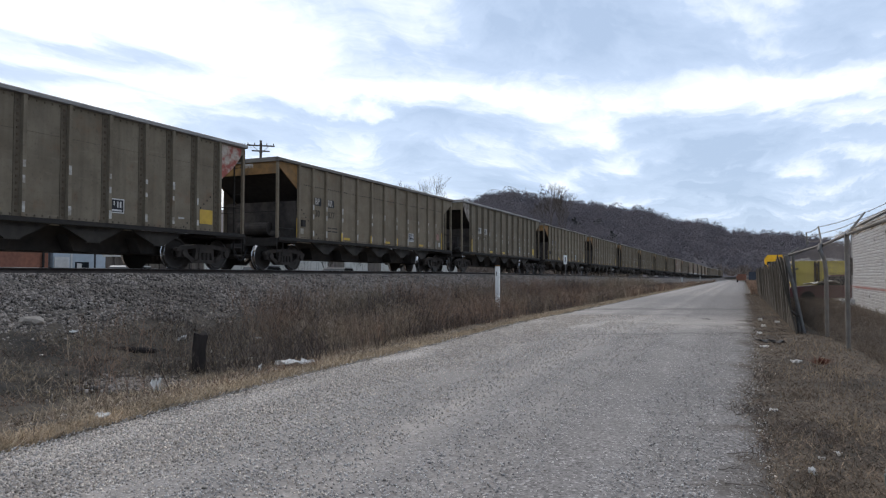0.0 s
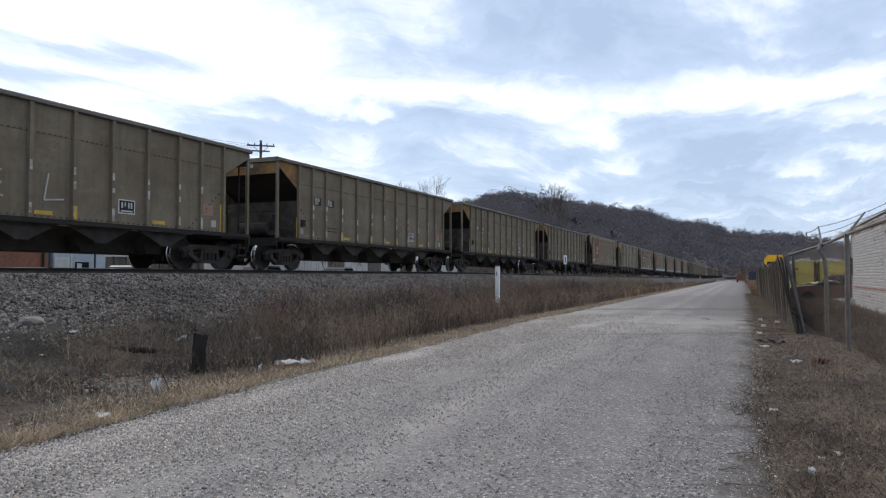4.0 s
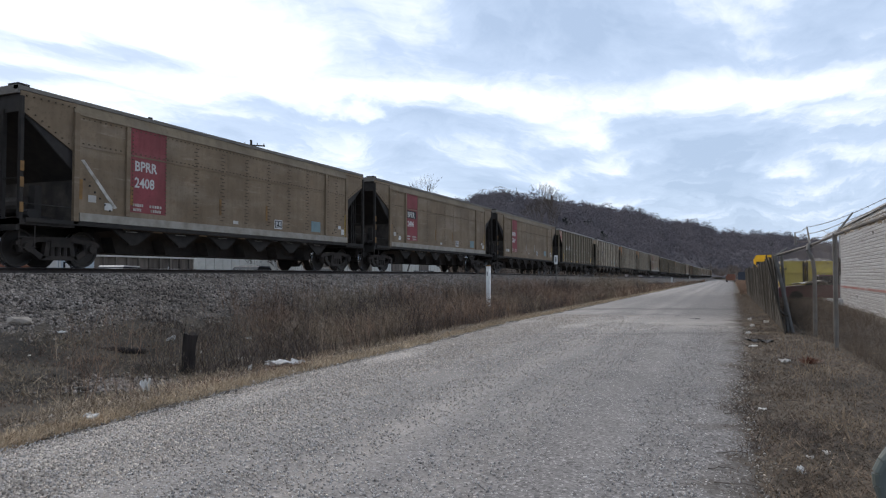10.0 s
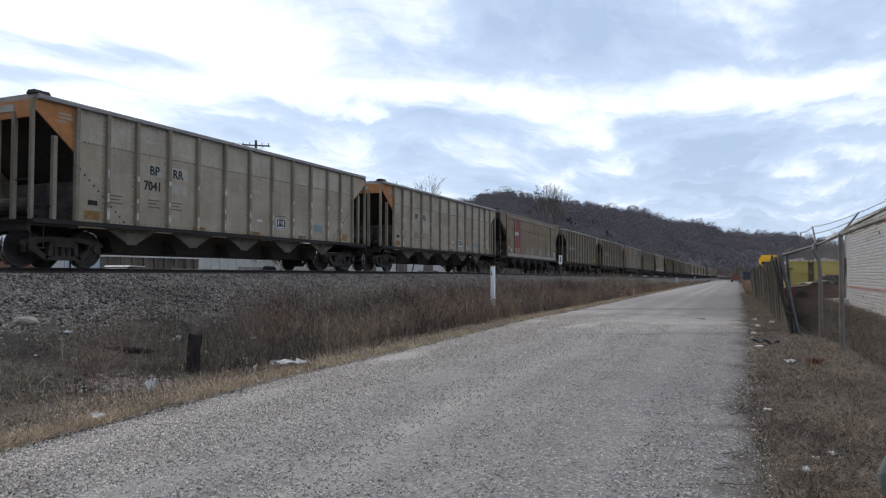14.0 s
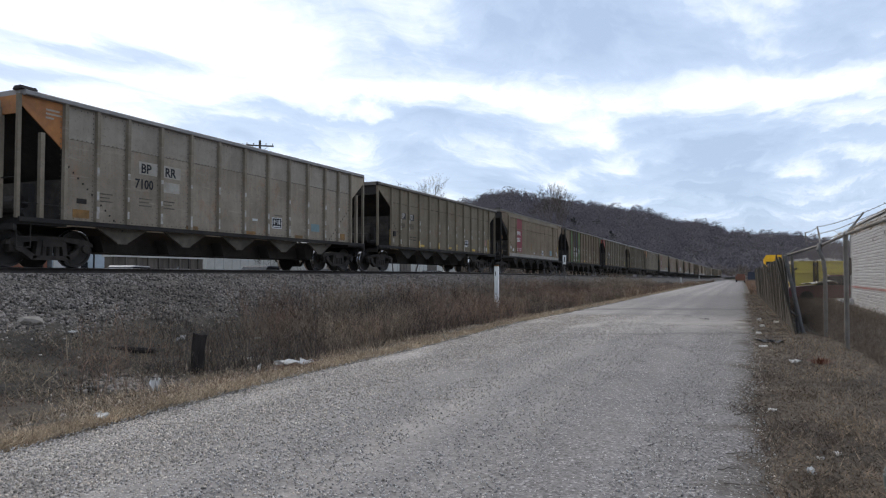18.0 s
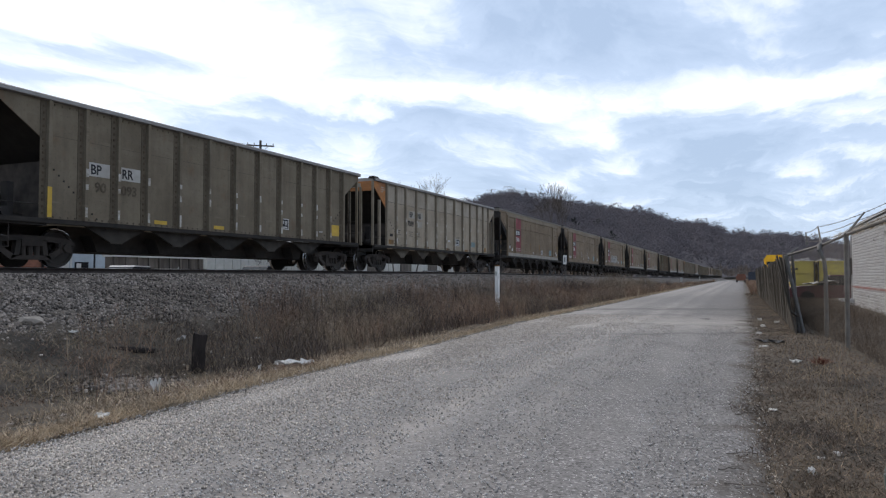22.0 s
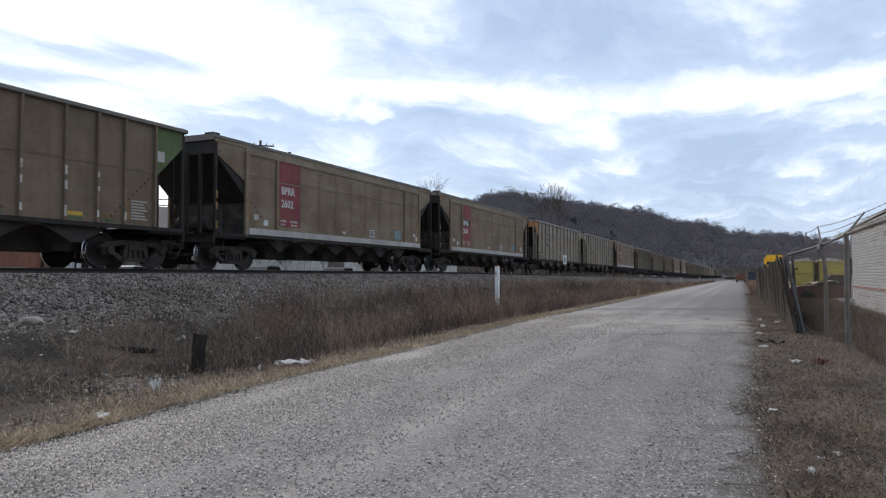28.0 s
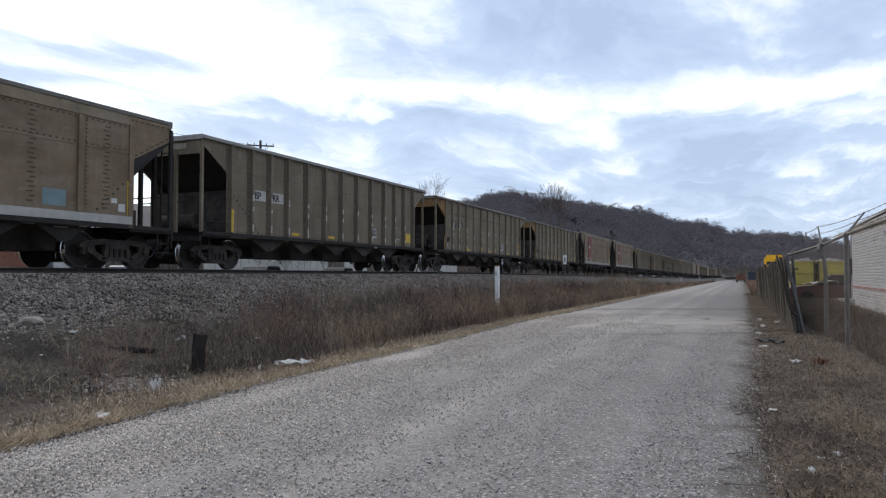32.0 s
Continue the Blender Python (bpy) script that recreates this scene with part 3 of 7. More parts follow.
TRACK = track_table()


def on_track(s):
    """Place and heading at s metres along the track, with s = y on the straight."""
    s = s + 120.0
    i = np.arange(len(TRACK))
    return tuple(float(np.interp(s, i, TRACK[:, k])) for k in range(3))


def track_x(y):
    return np.interp(y, TRACK[:, 1], TRACK[:, 0])


def rail_fall(y):
    """How far the railway has fallen at y."""
    return np.interp(y, [-200, 38, 250, 1200], [0, 0, 1.25, 3.0])


def road_fall(y):
    return np.interp(y, [-200, 40, 400, 1200, 5000], [0, 0, 1.08, 1.6, 1.6])


def land(x, y):
    """Height of the ground sheet; arrays welcome."""
    x, y = np.asarray(x, float), np.asarray(y, float)
    left, right, tx = lerp(y, ROAD_LEFT), lerp(y, ROAD_RIGHT), track_x(y)
    # height by the distance from the centre of the track
    d = x - tx
    bank = np.interp(d, [-60, -9, -6.0, -4.0, -1.75, 1.75, 3.15, 4.05, 5.1, 6.4, 8.0, 9.2], [0.35, 0.45, 0.45, 0.6, 1.36, 1.36, 0.72, 0.40, 0.02, -0.30, -0.36, -0.25]) - rail_fall(y) * np.interp(np.abs(d), [6, 60], [1, 0.5])
    # towards the road the ditch comes up to the road's edge
    e = np.clip((left - x) / np.maximum(0.6, np.minimum(2.6, left - tx - 5.0)), 0, 1)
    s = e * e * (3 - 2 * e)
    z = np.where(x < left, s * bank + (1 - s) * (-0.02 - road_fall(y)), -0.03 - road_fall(y))
    out = np.clip((x - right) / 1.2, 0, 1)
    z = np.where(x > right, 0.06 * out - 0.02 - road_fall(y), z)
    return z


# ---- ground, road, railway bed ----
def steps(*spans):
    """Ascending values from spans of (start, end, step)."""
    vals = []
    for a, b, d in spans:
        vals += list(np.arange(a, b, d))
    return np.array(vals + [spans[-1][1]])


def build_ground():
    xs = steps((-3200, -200, 500), (-200, -60, 35), (-60, -22, 4), (-22, 4, 0.35), (4, 20, 2), (20, 200, 30), (200, 3200, 500))
    ys = steps((-820, -40, 60), (-40, 0, 5), (0, 45, 0.5), (45, 160, 3), (160, 700, 12), (700, 4200, 350))
    gx, gy = np.meshgrid(xs, ys, indexing="ij")
    rng = np.random.RandomState(3)
    gz = land(gx, gy)
    d = gx - track_x(gy)
    rough = rng.normal(0, 0.035, gx.shape)
    off_road = np.maximum(lerp(gy, ROAD_LEFT) - gx, gx - lerp(gy, ROAD_RIGHT))
    wild = np.clip((off_road + 0.5) / 0.9, 0, 1) * ((d > 3.0) & (np.abs(gx) < 30))
    gz += rough * wild * np.where(gx > -2, 0.25, 1.0)
    # the yard and the fields fall away a little in the far distance
    nx, ny = len(xs), len(ys)
    idx = np.arange(nx * ny).reshape(nx, ny)
    f = np.stack([idx[:-1, :-1], idx[1:, :-1], idx[1:, 1:], idx[:-1, 1:]], -1).reshape(-1, 4)
    v = np.stack([gx, gy, gz], -1).reshape(-1, 3)
    me = array_mesh("ground", v, f, "soil")
    me.polygons.foreach_set("use_smooth", [True] * len(me.polygons))
    tagged(new("ground", me), "brown weedy winter ground with a ditch beside the road", "ground", kind="structure")


def build_road():
    ys = steps((-60, 0, 4), (0, 40, 0.4), (40, 160, 2.5), (160, 600, 10))
    n = 34
    v, uvs = [], []
    for y in ys:
        l, r = float(lerp(y, ROAD_LEFT)), float(lerp(y, ROAD_RIGHT))
        l += 0.10 * noise.noise((y * 0.7, 3.3, 0)) + 0.06 * noise.noise((y * 2.3, 8.3, 0))
        r += 0.30 + 0.10 * noise.noise((y * 0.6, 1.3, 0))
        for i in range(n):
            u = i / (n - 1)
            x = l + (r - l) * u
            z = 0.05 * (1 - (2 * u - 1) ** 2) - 0.022 * sum(math.exp(-((u - c) / 0.05) ** 2) for c in (0.22, 0.46, 0.62, 0.84))
            z += 0.012 * noise.noise((x * 1.3, y * 0.5, 0)) - 0.045 * max(0.0, (abs(2 * u - 1) - 0.84) / 0.16) ** 1.5
            v.append((x, y, z - 0.015 - float(road_fall(y))))
            uvs.append((u, y))
    idx = np.arange(len(ys) * n).reshape(len(ys), n)
    f = np.stack([idx[:-1, :-1], idx[:-1, 1:], idx[1:, 1:], idx[1:, :-1]], -1).reshape(-1, 4)
    me = array_mesh("road", np.array(v), f, "gravel")
    layer = me.uv_layers.new(name="strip")
    layer.data.foreach_set("uv", np.array(uvs)[f.ravel()].astype(np.float32).ravel())
    me.polygons.foreach_set("use_smooth", [True] * len(me.polygons))
    tagged(new("road", me), "pale grey gravel road with faint wheel tracks", "road", kind="structure")


def along_track(profile, s0, s1, step, name, mat):
    """A profile of (across, z) carried along the track."""
    ss = np.arange(s0, s1 + 0.1, step)
    v = []
    for s in ss:
        x, y, h = on_track(s)
        drop = float(rail_fall(y))
        v += [(x + p * math.cos(h), y + p * math.sin(h), z - drop) for p, z in profile]
    n = len(profile)
    idx = np.arange(len(ss) * n).reshape(len(ss), n)
    f = np.stack([idx[:-1, :-1], idx[:-1, 1:], idx[1:, 1:], idx[1:, :-1]], -1).reshape(-1, 4)
    return array_mesh(name, np.array(v), f, mat)


def build_railway():
    bed = [(-4.3, 0.4), (-1.95, 1.405), (-1.3, 1.40), (0, 1.385), (1.3, 1.40), (1.98, 1.405), (2.3, 1.27), (2.75, 1.05), (3.2, 0.82), (3.65, 0.62), (4.15, 0.36)]
    fine = []
    for (a, za), (b, zb) in zip(bed, bed[1:]):
        fine += [(a + (b - a) * k / 4, za + (zb - za) * k / 4) for k in range(4)]
    me = along_track(fine + [bed[-1]], -60, 70, 0.25, "ballast_bed", "ballast")
    co = np.empty(len(me.vertices) * 3, np.float32)
    me.vertices.foreach_get("co", co)
    co = co.reshape(-1, 3)
    co[:, 2] += np.random.RandomState(8).normal(0, 0.022, len(co))
    me.vertices.foreach_set("co", co.ravel())
    tagged(new("ballast_bed", me), "sloping bed of grey crushed stone ballast", "ballast", kind="structure")
    tagged(new("ballast_bed", along_track([(p, z - 0.003) for p, z in bed], 70, 900, 6, "ballast_bed", "ballast")), "grey crushed stone ballast in the distance", "ballast", kind="structure")
    track = tagged(new("railway_track"), "rusty steel rails on dark ties in ballast", "railway", kind="structure")
    for side in (-1, 1):
        c = side * (GAUGE / 2 + 0.036)
        web = [(c - 0.07, 1.40), (c - 0.07, 1.425), (c - 0.012, 1.44), (c - 0.012, 1.535), (c - 0.037, 1.545), (c - 0.037, 1.572), (c + 0.037, 1.572), (c + 0.037, 1.545), (c + 0.012, 1.535), (c + 0.012, 1.44), (c + 0.07, 1.425), (c + 0.07, 1.40)]
        part("rail", along_track(web, -60, 900, 2.0, "rail", "rail"), None, track)
        part("rail_head", along_track([(c - 0.034, 1.5725), (c - 0.028, 1.58), (c + 0.028, 1.58), (c + 0.034, 1.5725)], -60, 900, 2.0, "rail_head", "rail_head"), None, track, "polished running surface")
        part("rail", Shape().prism([(x + TRACK_X, z) for x, z in web], -760, -60, "y"), "rail", track)
        part("rail_head", Shape().box(TRACK_X + c - 0.033, TRACK_X + c + 0.033, -760, -60, 1.5725, 1.58), "rail_head", track, "polished running surface")
    tagged(part("ballast_bed", Shape().prism([(TRACK_X + p, z - 0.003) for p, z in bed] + [(TRACK_X, 0.2)], -760, -60, "y"), "ballast"), "grey crushed stone ballast behind the viewpoint", "ballast", kind="structure")
    tie = Shape().box(-1.3, 1.3, -0.115, 0.115, 1.25, 1.408, 0.01).mesh("tie", M["tie"])
    for i in range(130):
        x, y, h = on_track(-5 + i * 0.5)
        part("tie", tie, None, track, "", pose(x, y, -float(rail_fall(y)), 0, 0, math.degrees(h)))


def stones(name, pts, size, mat, label, rng, flat=1.0):
    """Loose stones: one squashed, turned octahedron at each point."""
    base = np.array([(1, 0, 0), (0, 1, 0), (-1, 0, 0), (0, -1, 0), (0, 0, 1), (0, 0, -1)], float)
    tri = np.array([(0, 1, 4), (1, 2, 4), (2, 3, 4), (3, 0, 4), (1, 0, 5), (2, 1, 5), (3, 2, 5), (0, 3, 5)])
    n = len(pts)
    q = rng.normal(size=(n, 4))
    q /= np.linalg.norm(q, axis=1)[:, None]
    w, x, y, z = q.T
    R = np.stack([1 - 2 * (y * y + z * z), 2 * (x * y - w * z), 2 * (x * z + w * y), 2 * (x * y + w * z), 1 - 2 * (x * x + z * z), 2 * (y * z - w * x), 2 * (x * z - w * y), 2 * (y * z + w * x), 1 - 2 * (x * x + y * y)], -1).reshape(n, 3, 3)
    sc = size * rng.uniform(0.55, 1.35, (n, 1, 1)) * rng.uniform(0.6, 1.2, (n, 1, 3)) * flat
    v = np.einsum("nij,nkj->nki", R, base[None] * sc) + pts[:, None, :]
    f = (tri[None] + 6 * np.arange(n)[:, None, None]).reshape(-1, 3)
    return tagged(new(name, array_mesh(name, v.reshape(-1, 3), f, mat)), label, "stones", kind="stuff")


def build_stones():
    rng = np.random.RandomState(11)
    # ballast along the shoulder and slope that faces the road
    n = 54000
    s = 6 + 50 * rng.uniform(0, 1, n) ** 1.5
    p = rng.uniform(0.9, 4.6, n)
    z = np.interp(p, [0, 1.3, 1.98, 2.75, 3.65, 4.15, 4.6], [1.385, 1.40, 1.405, 1.05, 0.62, 0.36, 0.2])
    keep = (p < 3.4) | (rng.uniform(size=n) < (4.7 - p) / 1.5)
    stones("ballast_stones", np.stack([track_x(s) + p, s, z + 0.01 - rail_fall(s)], -1)[keep], 0.034, "ballast_stone", "loose grey ballast stones of mixed shades", rng)
    n = 52000
    y = 2.3 + 19 * rng.uniform(0, 1, n) ** 1.7
    l, r = lerp(y, ROAD_LEFT), lerp(y, ROAD_RIGHT)
    u = rng.uniform(-0.03, 1.02, n)
    z = 0.05 * (1 - (2 * u - 1) ** 2) - 0.015
    stones("road_stones", np.stack([l + (r - l) * u, y, z], -1), 0.0092, "road_grit", "small loose gravel on the road", rng)
    # coarser loose stone along the ditch side
    n = 56000
    y = 2.2 + 23 * rng.uniform(0, 1, n) ** 1.4
    l, r = lerp(y, ROAD_LEFT), lerp(y, ROAD_RIGHT)
    u = np.abs(rng.normal(0, 0.24, n)) - 0.01
    z = 0.05 * (1 - (2 * u - 1) ** 2) - 0.012 - 0.045 * np.clip((np.abs(2 * u - 1) - 0.84) / 0.16, 0, 1) ** 1.5
    stones("shoulder_stones", np.stack([l + (r - l) * u, y, z], -1), 0.0095, "road_stone", "loose coarse gravel along the ditch side of the road", rng)
    n = 1000
    y = 3.2 + 20 * rng.uniform(0, 1, n) ** 1.6
    x = lerp(y, ROAD_RIGHT) - 0.2 + np.abs(rng.normal(0, 0.22, n))
    stones("edge_gravel", np.stack([x, y, land(x, y) + 0.004], -1), 0.010, "road_stone", "gravel strewn over the road edge", rng)
    n = 1500
    y = 4 + 16 * rng.uniform(0, 1, n)
    x = lerp(y, ROAD_LEFT) - np.abs(rng.normal(0, 1.6, n))
    stones("ditch_stones", np.stack([x, y, land(x, y)], -1), 0.030, "road_stone", "scattered pale stones in the ditch", rng)


def blades(name, pts, height, width, mat, label, rng, lean=0.35, kinds="grass", twigs=0):
    """Upright thin blades, one or more triangles each; twigs adds side shoots."""
    n = len(pts)
    a = rng.uniform(0, 2 * math.pi, n)
    h = height * rng.uniform(0.4, 1.25, n)
    w = width * rng.uniform(0.6, 1.4, n)
    side = np.stack([np.cos(a), np.sin(a), 0 * a], -1) * w[:, None] / 2
    tip = pts + np.stack([rng.normal(0, lean, n) * h, rng.normal(0, lean, n) * h, h], -1)
    V = [np.stack([pts - side, pts + side, tip], 1)]
    for k in range(twigs):
        t = rng.uniform(0.3, 0.9, (n, 1))
        b = pts + (tip - pts) * t
        e = b + np.stack([rng.normal(0, 0.22, n) * h, rng.normal(0, 0.22, n) * h, rng.uniform(0.08, 0.3, n) * h], -1)
        V.append(np.stack([b - side * 0.6, b + side * 0.6, e], 1))
    v = np.concatenate(V).reshape(-1, 3)
    f = np.arange(len(v)).reshape(-1, 3)
    return tagged(new(name, array_mesh(name, v, f, mat)), label, kinds, kind="stuff")


def build_brush():
    rng = np.random.RandomState(21)

    def scatter(n, y0, y1, power, across):
        y = y0 + (y1 - y0) * rng.uniform(0, 1, n) ** power
        l, tx = lerp(y, ROAD_LEFT), track_x(y)
        x = across(y, l, tx)
        return x, y

    def patchy(x, y, scale, seed):
        return np.array([noise.noise((a * scale, b * scale, seed)) for a, b in zip(x, y)])

    # tall dead stalks on the bank, thicker further along
    x, y = scatter(30000, 7, 60, 1.1, lambda y, l, tx: tx + 3.6 + rng.uniform(0, 1, len(y)) * np.maximum(1.0, l - 0.7 - tx - 3.6))
    dens = 0.16 - 0.30 * np.clip((11.5 - y) / 2.5, 0, 1) * (x > -11.2) + 0.75 * patchy(x, y, 0.35, 1.0) + np.clip((y - 10.5) / 7, 0, 1) * 0.40 - 0.5 * np.clip((-10.4 - x) / 2.0, 0, 1) * (y < 14)
    keep = rng.uniform(size=len(x)) < dens
    pts = np.stack([x, y, land(x, y) - 0.02], -1)[keep]
    tone = patchy(pts[:, 0], pts[:, 1], 0.22, 5.0) + rng.normal(0, 0.12, len(pts))
    red = tone > -0.02
    blades("tall_brush", pts[red], 0.82, 0.010, "brush", "tall dead reddish-brown weed stalks on the bank", rng, 0.18, "brush", 6)
    blades("grey_brush", pts[~red], 0.74, 0.009, "grey_stalk", "tall dead grey-brown weed stalks on the bank", rng, 0.20, "brush", 6)
    # dead leaves and stems that cover the soil of the ditch
    x, y = scatter(52000, 3.5, 24, 1.3, lambda y, l, tx: tx + 4.2 + rng.uniform(0, 1, len(y)) * np.maximum(1.0, l - 0.1 - tx - 4.2))
    blades("ditch_litter", np.stack([x, y, land(x, y) + 0.015], -1), 0.035, 0.016, "ditch_leaf", "dead leaves and stems on the soil of the ditch", rng, 1.8, "leaves", 0)
    # dark matted tangles between them
    x, y = scatter(22000, 4, 42, 1.3, lambda y, l, tx: tx + 4.0 + rng.uniform(0, 1, len(y)) * np.maximum(1.0, l - 0.5 - tx - 4.0))
    keep = (patchy(x, y, 0.55, 31.0) + 0.4 * patchy(x, y, 1.6, 33.0) > 0.10) & ((y > 10.5) | ((y > 9.2) & (x > -9.6)))
    blades("dark_tangle", np.stack([x, y, land(x, y) - 0.02], -1)[keep], 0.42, 0.012, "dark_brush", "dark matted tangles of dead growth in the ditch", rng, 0.6, "brush", 4)
    x, y = scatter(12000, 40, 230, 1.2, lambda y, l, tx: tx + 4.6 + rng.uniform(0, 1, len(y)) ** 0.7 * np.maximum(0.8, l - 0.3 - tx - 4.6))
    pts = np.stack([x, y, land(x, y) - 0.02], -1)
    lumps = np.array([noise.noise((b * 0.11, a * 0.3, 4.0)) for a, b in zip(x, y)])
    pts = pts[lumps > -0.25]
    tan = rng.uniform(size=len(pts)) < 0.35
    blades("far_brush", pts[~tan], 0.70, 0.035, "brush", "dead brown brush between road and railway", rng, 0.22, "brush", 5)
    blades("far_grass", pts[tan], 0.55, 0.03, "grass", "tall tan grass among the far brush", rng, 0.3, "grass", 4)
    # growth along the far verge beyond the slatted fence
    y = 58 + 150 * rng.uniform(0, 1, 7000)
    x = lerp(y, ROAD_RIGHT) + 0.3 + rng.uniform(0, 1, 7000) ** 1.4 * 5.5
    blades("far_verge_brush", np.stack([x, y, land(x, y) - 0.02], -1), 0.75, 0.035, "brush", "dead brown brush along the far verge", rng, 0.3, "brush", 4)
    x, y = scatter(20000, 9.5, 110, 1.3, lambda y, l, tx: tx + 4.2 + rng.uniform(0, 1, len(y)) * np.maximum(1.0, l - 0.9 - tx - 4.2))
    keep = (patchy(x, y, 0.45, 41.0) > 0.0) & ((y > 15) | ((y > 10.5) & (x > -9.8)))
    blades("dark_thicket", np.stack([x, y, land(x, y) - 0.02], -1)[keep], 0.74, 0.015, "dark_brush", "dark purple-brown thickets on the bank", rng, 0.3, "brush", 6)
    # taller clumps that stand out of the brush
    cx = np.repeat(np.array([-10.4, -10.9, -11.3, -11.4]), 420) + rng.normal(0, 0.8, 1680)
    cy = np.repeat(np.array([59.0, 64.0, 70.0, 84.0]), 420) + rng.normal(0, 1.8, 1680)
    blades("brush_clumps", np.stack([cx, cy, land(cx, cy)], -1), 1.20, 0.025, "grey_stalk", "taller clumps of tan dead brush", rng, 0.2, "brush", 5)
    # separate shrubs with bent, forking stems
    shrub = random.Random(77)
    for i in range(34):
        cy = 12.5 + 50 * shrub.random() ** 1.3
        cx = float(track_x(cy)) + 4.4 + shrub.random() * max(1.0, float(lerp(cy, ROAD_LEFT)) - 1.6 - float(track_x(cy)) - 4.4)
        num, high = shrub.randint(70, 130), shrub.uniform(0.65, 1.05)
        px, py = cx + rng.normal(0, 0.16 + 0.004 * cy, num), cy + rng.normal(0, 0.20 + 0.006 * cy, num)
        mat, word = shrub.choice((("brush", "reddish-brown"), ("brush", "reddish-brown"), ("dark_brush", "dark"), ("grey_stalk", "grey-brown")))
        blades("dead_shrub", np.stack([px, py, land(px, py) - 0.02], -1), high, 0.009 + 0.0003 * cy, mat, "dead %s shrub with forking stems on the bank" % word, rng, 0.32, "shrub", 7)
    # low dead growth over the whole ditch
    x, y = scatter(46000, 3.5, 45, 1.6, lambda y, l, tx: tx + 3.7 + rng.uniform(0, 1, len(y)) * np.maximum(1.0, l - 0.1 - tx - 3.7))
    keep = rng.uniform(size=len(x)) < 0.45 + 0.9 * patchy(x, y, 0.6, 7.0)
    pts = np.stack([x, y, land(x, y) - 0.01], -1)[keep]
    red = patchy(pts[:, 0], pts[:, 1], 0.7, 15.0) > 0.05
    blades("ditch_weeds", pts[red], 0.13, 0.011, "brush", "low dead brown weeds of the ditch", rng, 0.7, "weeds", 2)
    blades("ditch_dead_growth", pts[~red], 0.15, 0.010, "grey_stalk", "matted grey dead growth of the ditch", rng, 0.9, "weeds", 2)
    x, y = scatter(52000, 3.5, 110, 1.7, lambda y, l, tx: l + 0.10 - np.abs(rng.normal(0, 0.40, len(y))) * (0.8 + 0.6 * np.array([noise.noise((b * 0.5, 0, 9.0)) for b in y])))
    blades("verge_grass", np.stack([x, y, land(x, y) - 0.01], -1), 0.085, 0.012, "grass", "flattened tan grass along the road edge", rng, 0.8, "grass", 1)
    x, y = scatter(16000, 3.5, 30, 1.4, lambda y, l, tx: l - rng.uniform(0, 5.5, len(y)))
    keep = patchy(x, y, 0.6, 12.0) > 0.0
    blades("ditch_grass", np.stack([x, y, land(x, y) - 0.01], -1)[keep], 0.14, 0.010, "grass", "tufts of pale dry grass in the ditch", rng, 0.7, "grass", 1)
    # verge between road and fence
    n = 60000
    y = 3.3 + 62 * rng.uniform(0, 1, n) ** 2.0
    r = lerp(y, ROAD_RIGHT)
    x = r - 0.28 + rng.uniform(0, 1, n) ** 0.8 * 3.0
    edge = np.clip((x - r + 0.30) / 0.5, 0, 1)
    keep = rng.uniform(size=n) < edge * (0.7 + 0.5 * patchy(x, y, 1.1, 23.0))
    x, y = x[keep], y[keep]
    tone = patchy(x, y, 0.8, 3.0) + rng.normal(0, 0.15, len(x))
    z = land(x, y) - 0.01
    for name, mat, lab, k, h in (("fence_verge_weeds", "leaf_litter", "low dead brown weeds beside the fence", tone > 0.0, 0.05), ("fence_verge_dead_growth", "grey_stalk", "matted grey dead growth beside the fence", (tone <= 0.0) & (tone > -0.22), 0.08), ("fence_verge_grass", "grey_stalk", "matted dry grass beside the fence", tone <= -0.22, 0.07)):
        blades(name, np.stack([x, y, z], -1)[k], h, 0.0055, mat, lab, rng, 1.1, "weeds", 2)
    n = 66000
    y = 3.2 + 60 * rng.uniform(0, 1, n) ** 2.2
    r = lerp(y, ROAD_RIGHT)
    x = r - 0.25 + np.abs(rng.normal(0, 1.0, n)) + rng.uniform(0, 1.2, n) * (rng.uniform(size=n) < 0.5)
    x = np.minimum(x, r + 3.4)
    blades("leaf_litter", np.stack([x, y, land(x, y) + 0.010], -1), 0.026, 0.012, "leaf_litter", "dark dead leaves littering the verge by the fence", rng, 2.0, "leaves", 0)
    for cx, cy, num, mat, lab in ((-0.15, 8.2, 150, "dark_brush", "dark tangled stems at the road edge"), (0.25, 7.3, 160, "dark_brush", "dark tangled stems on the verge"), (0.02, 6.4, 110, "dark_brush", "dark tangled stems at the road edge"), (0.50, 6.9, 170, "dark_brush", "dark tangled stems on the verge"), (0.40, 9.2, 120, "leaf_litter", "brown tangled stems on the verge"), (0.72, 7.5, 240, "grey_stalk", "pale dry grass tuft on the verge"), (0.30, 5.3, 120, "leaf_litter", "brown tangled stems on the verge"), (0.15, 10.8, 120, "dark_brush", "dark tangled stems on the verge")):
        x, y = cx + rng.normal(0, 0.13, num), cy + rng.normal(0, 0.22, num)
        blades("verge_tuft", np.stack([x, y, land(x, y)], -1), 0.075, 0.008, mat, lab, rng, 1.1, "weeds", 2)
    n = 380
    y = 6.5 + 9 * rng.uniform(0, 1, n)
    x = 0.85 + rng.normal(0, 0.28, n)
    blades("fence_stalks", np.stack([x, y, land(x, y)], -1), 0.20, 0.006, "grey_stalk", "taller pale dead stalks beside the fence", rng, 0.35, "weeds", 2)
    n = 22000
    y = 9 + 34 * rng.uniform(0, 1, n)
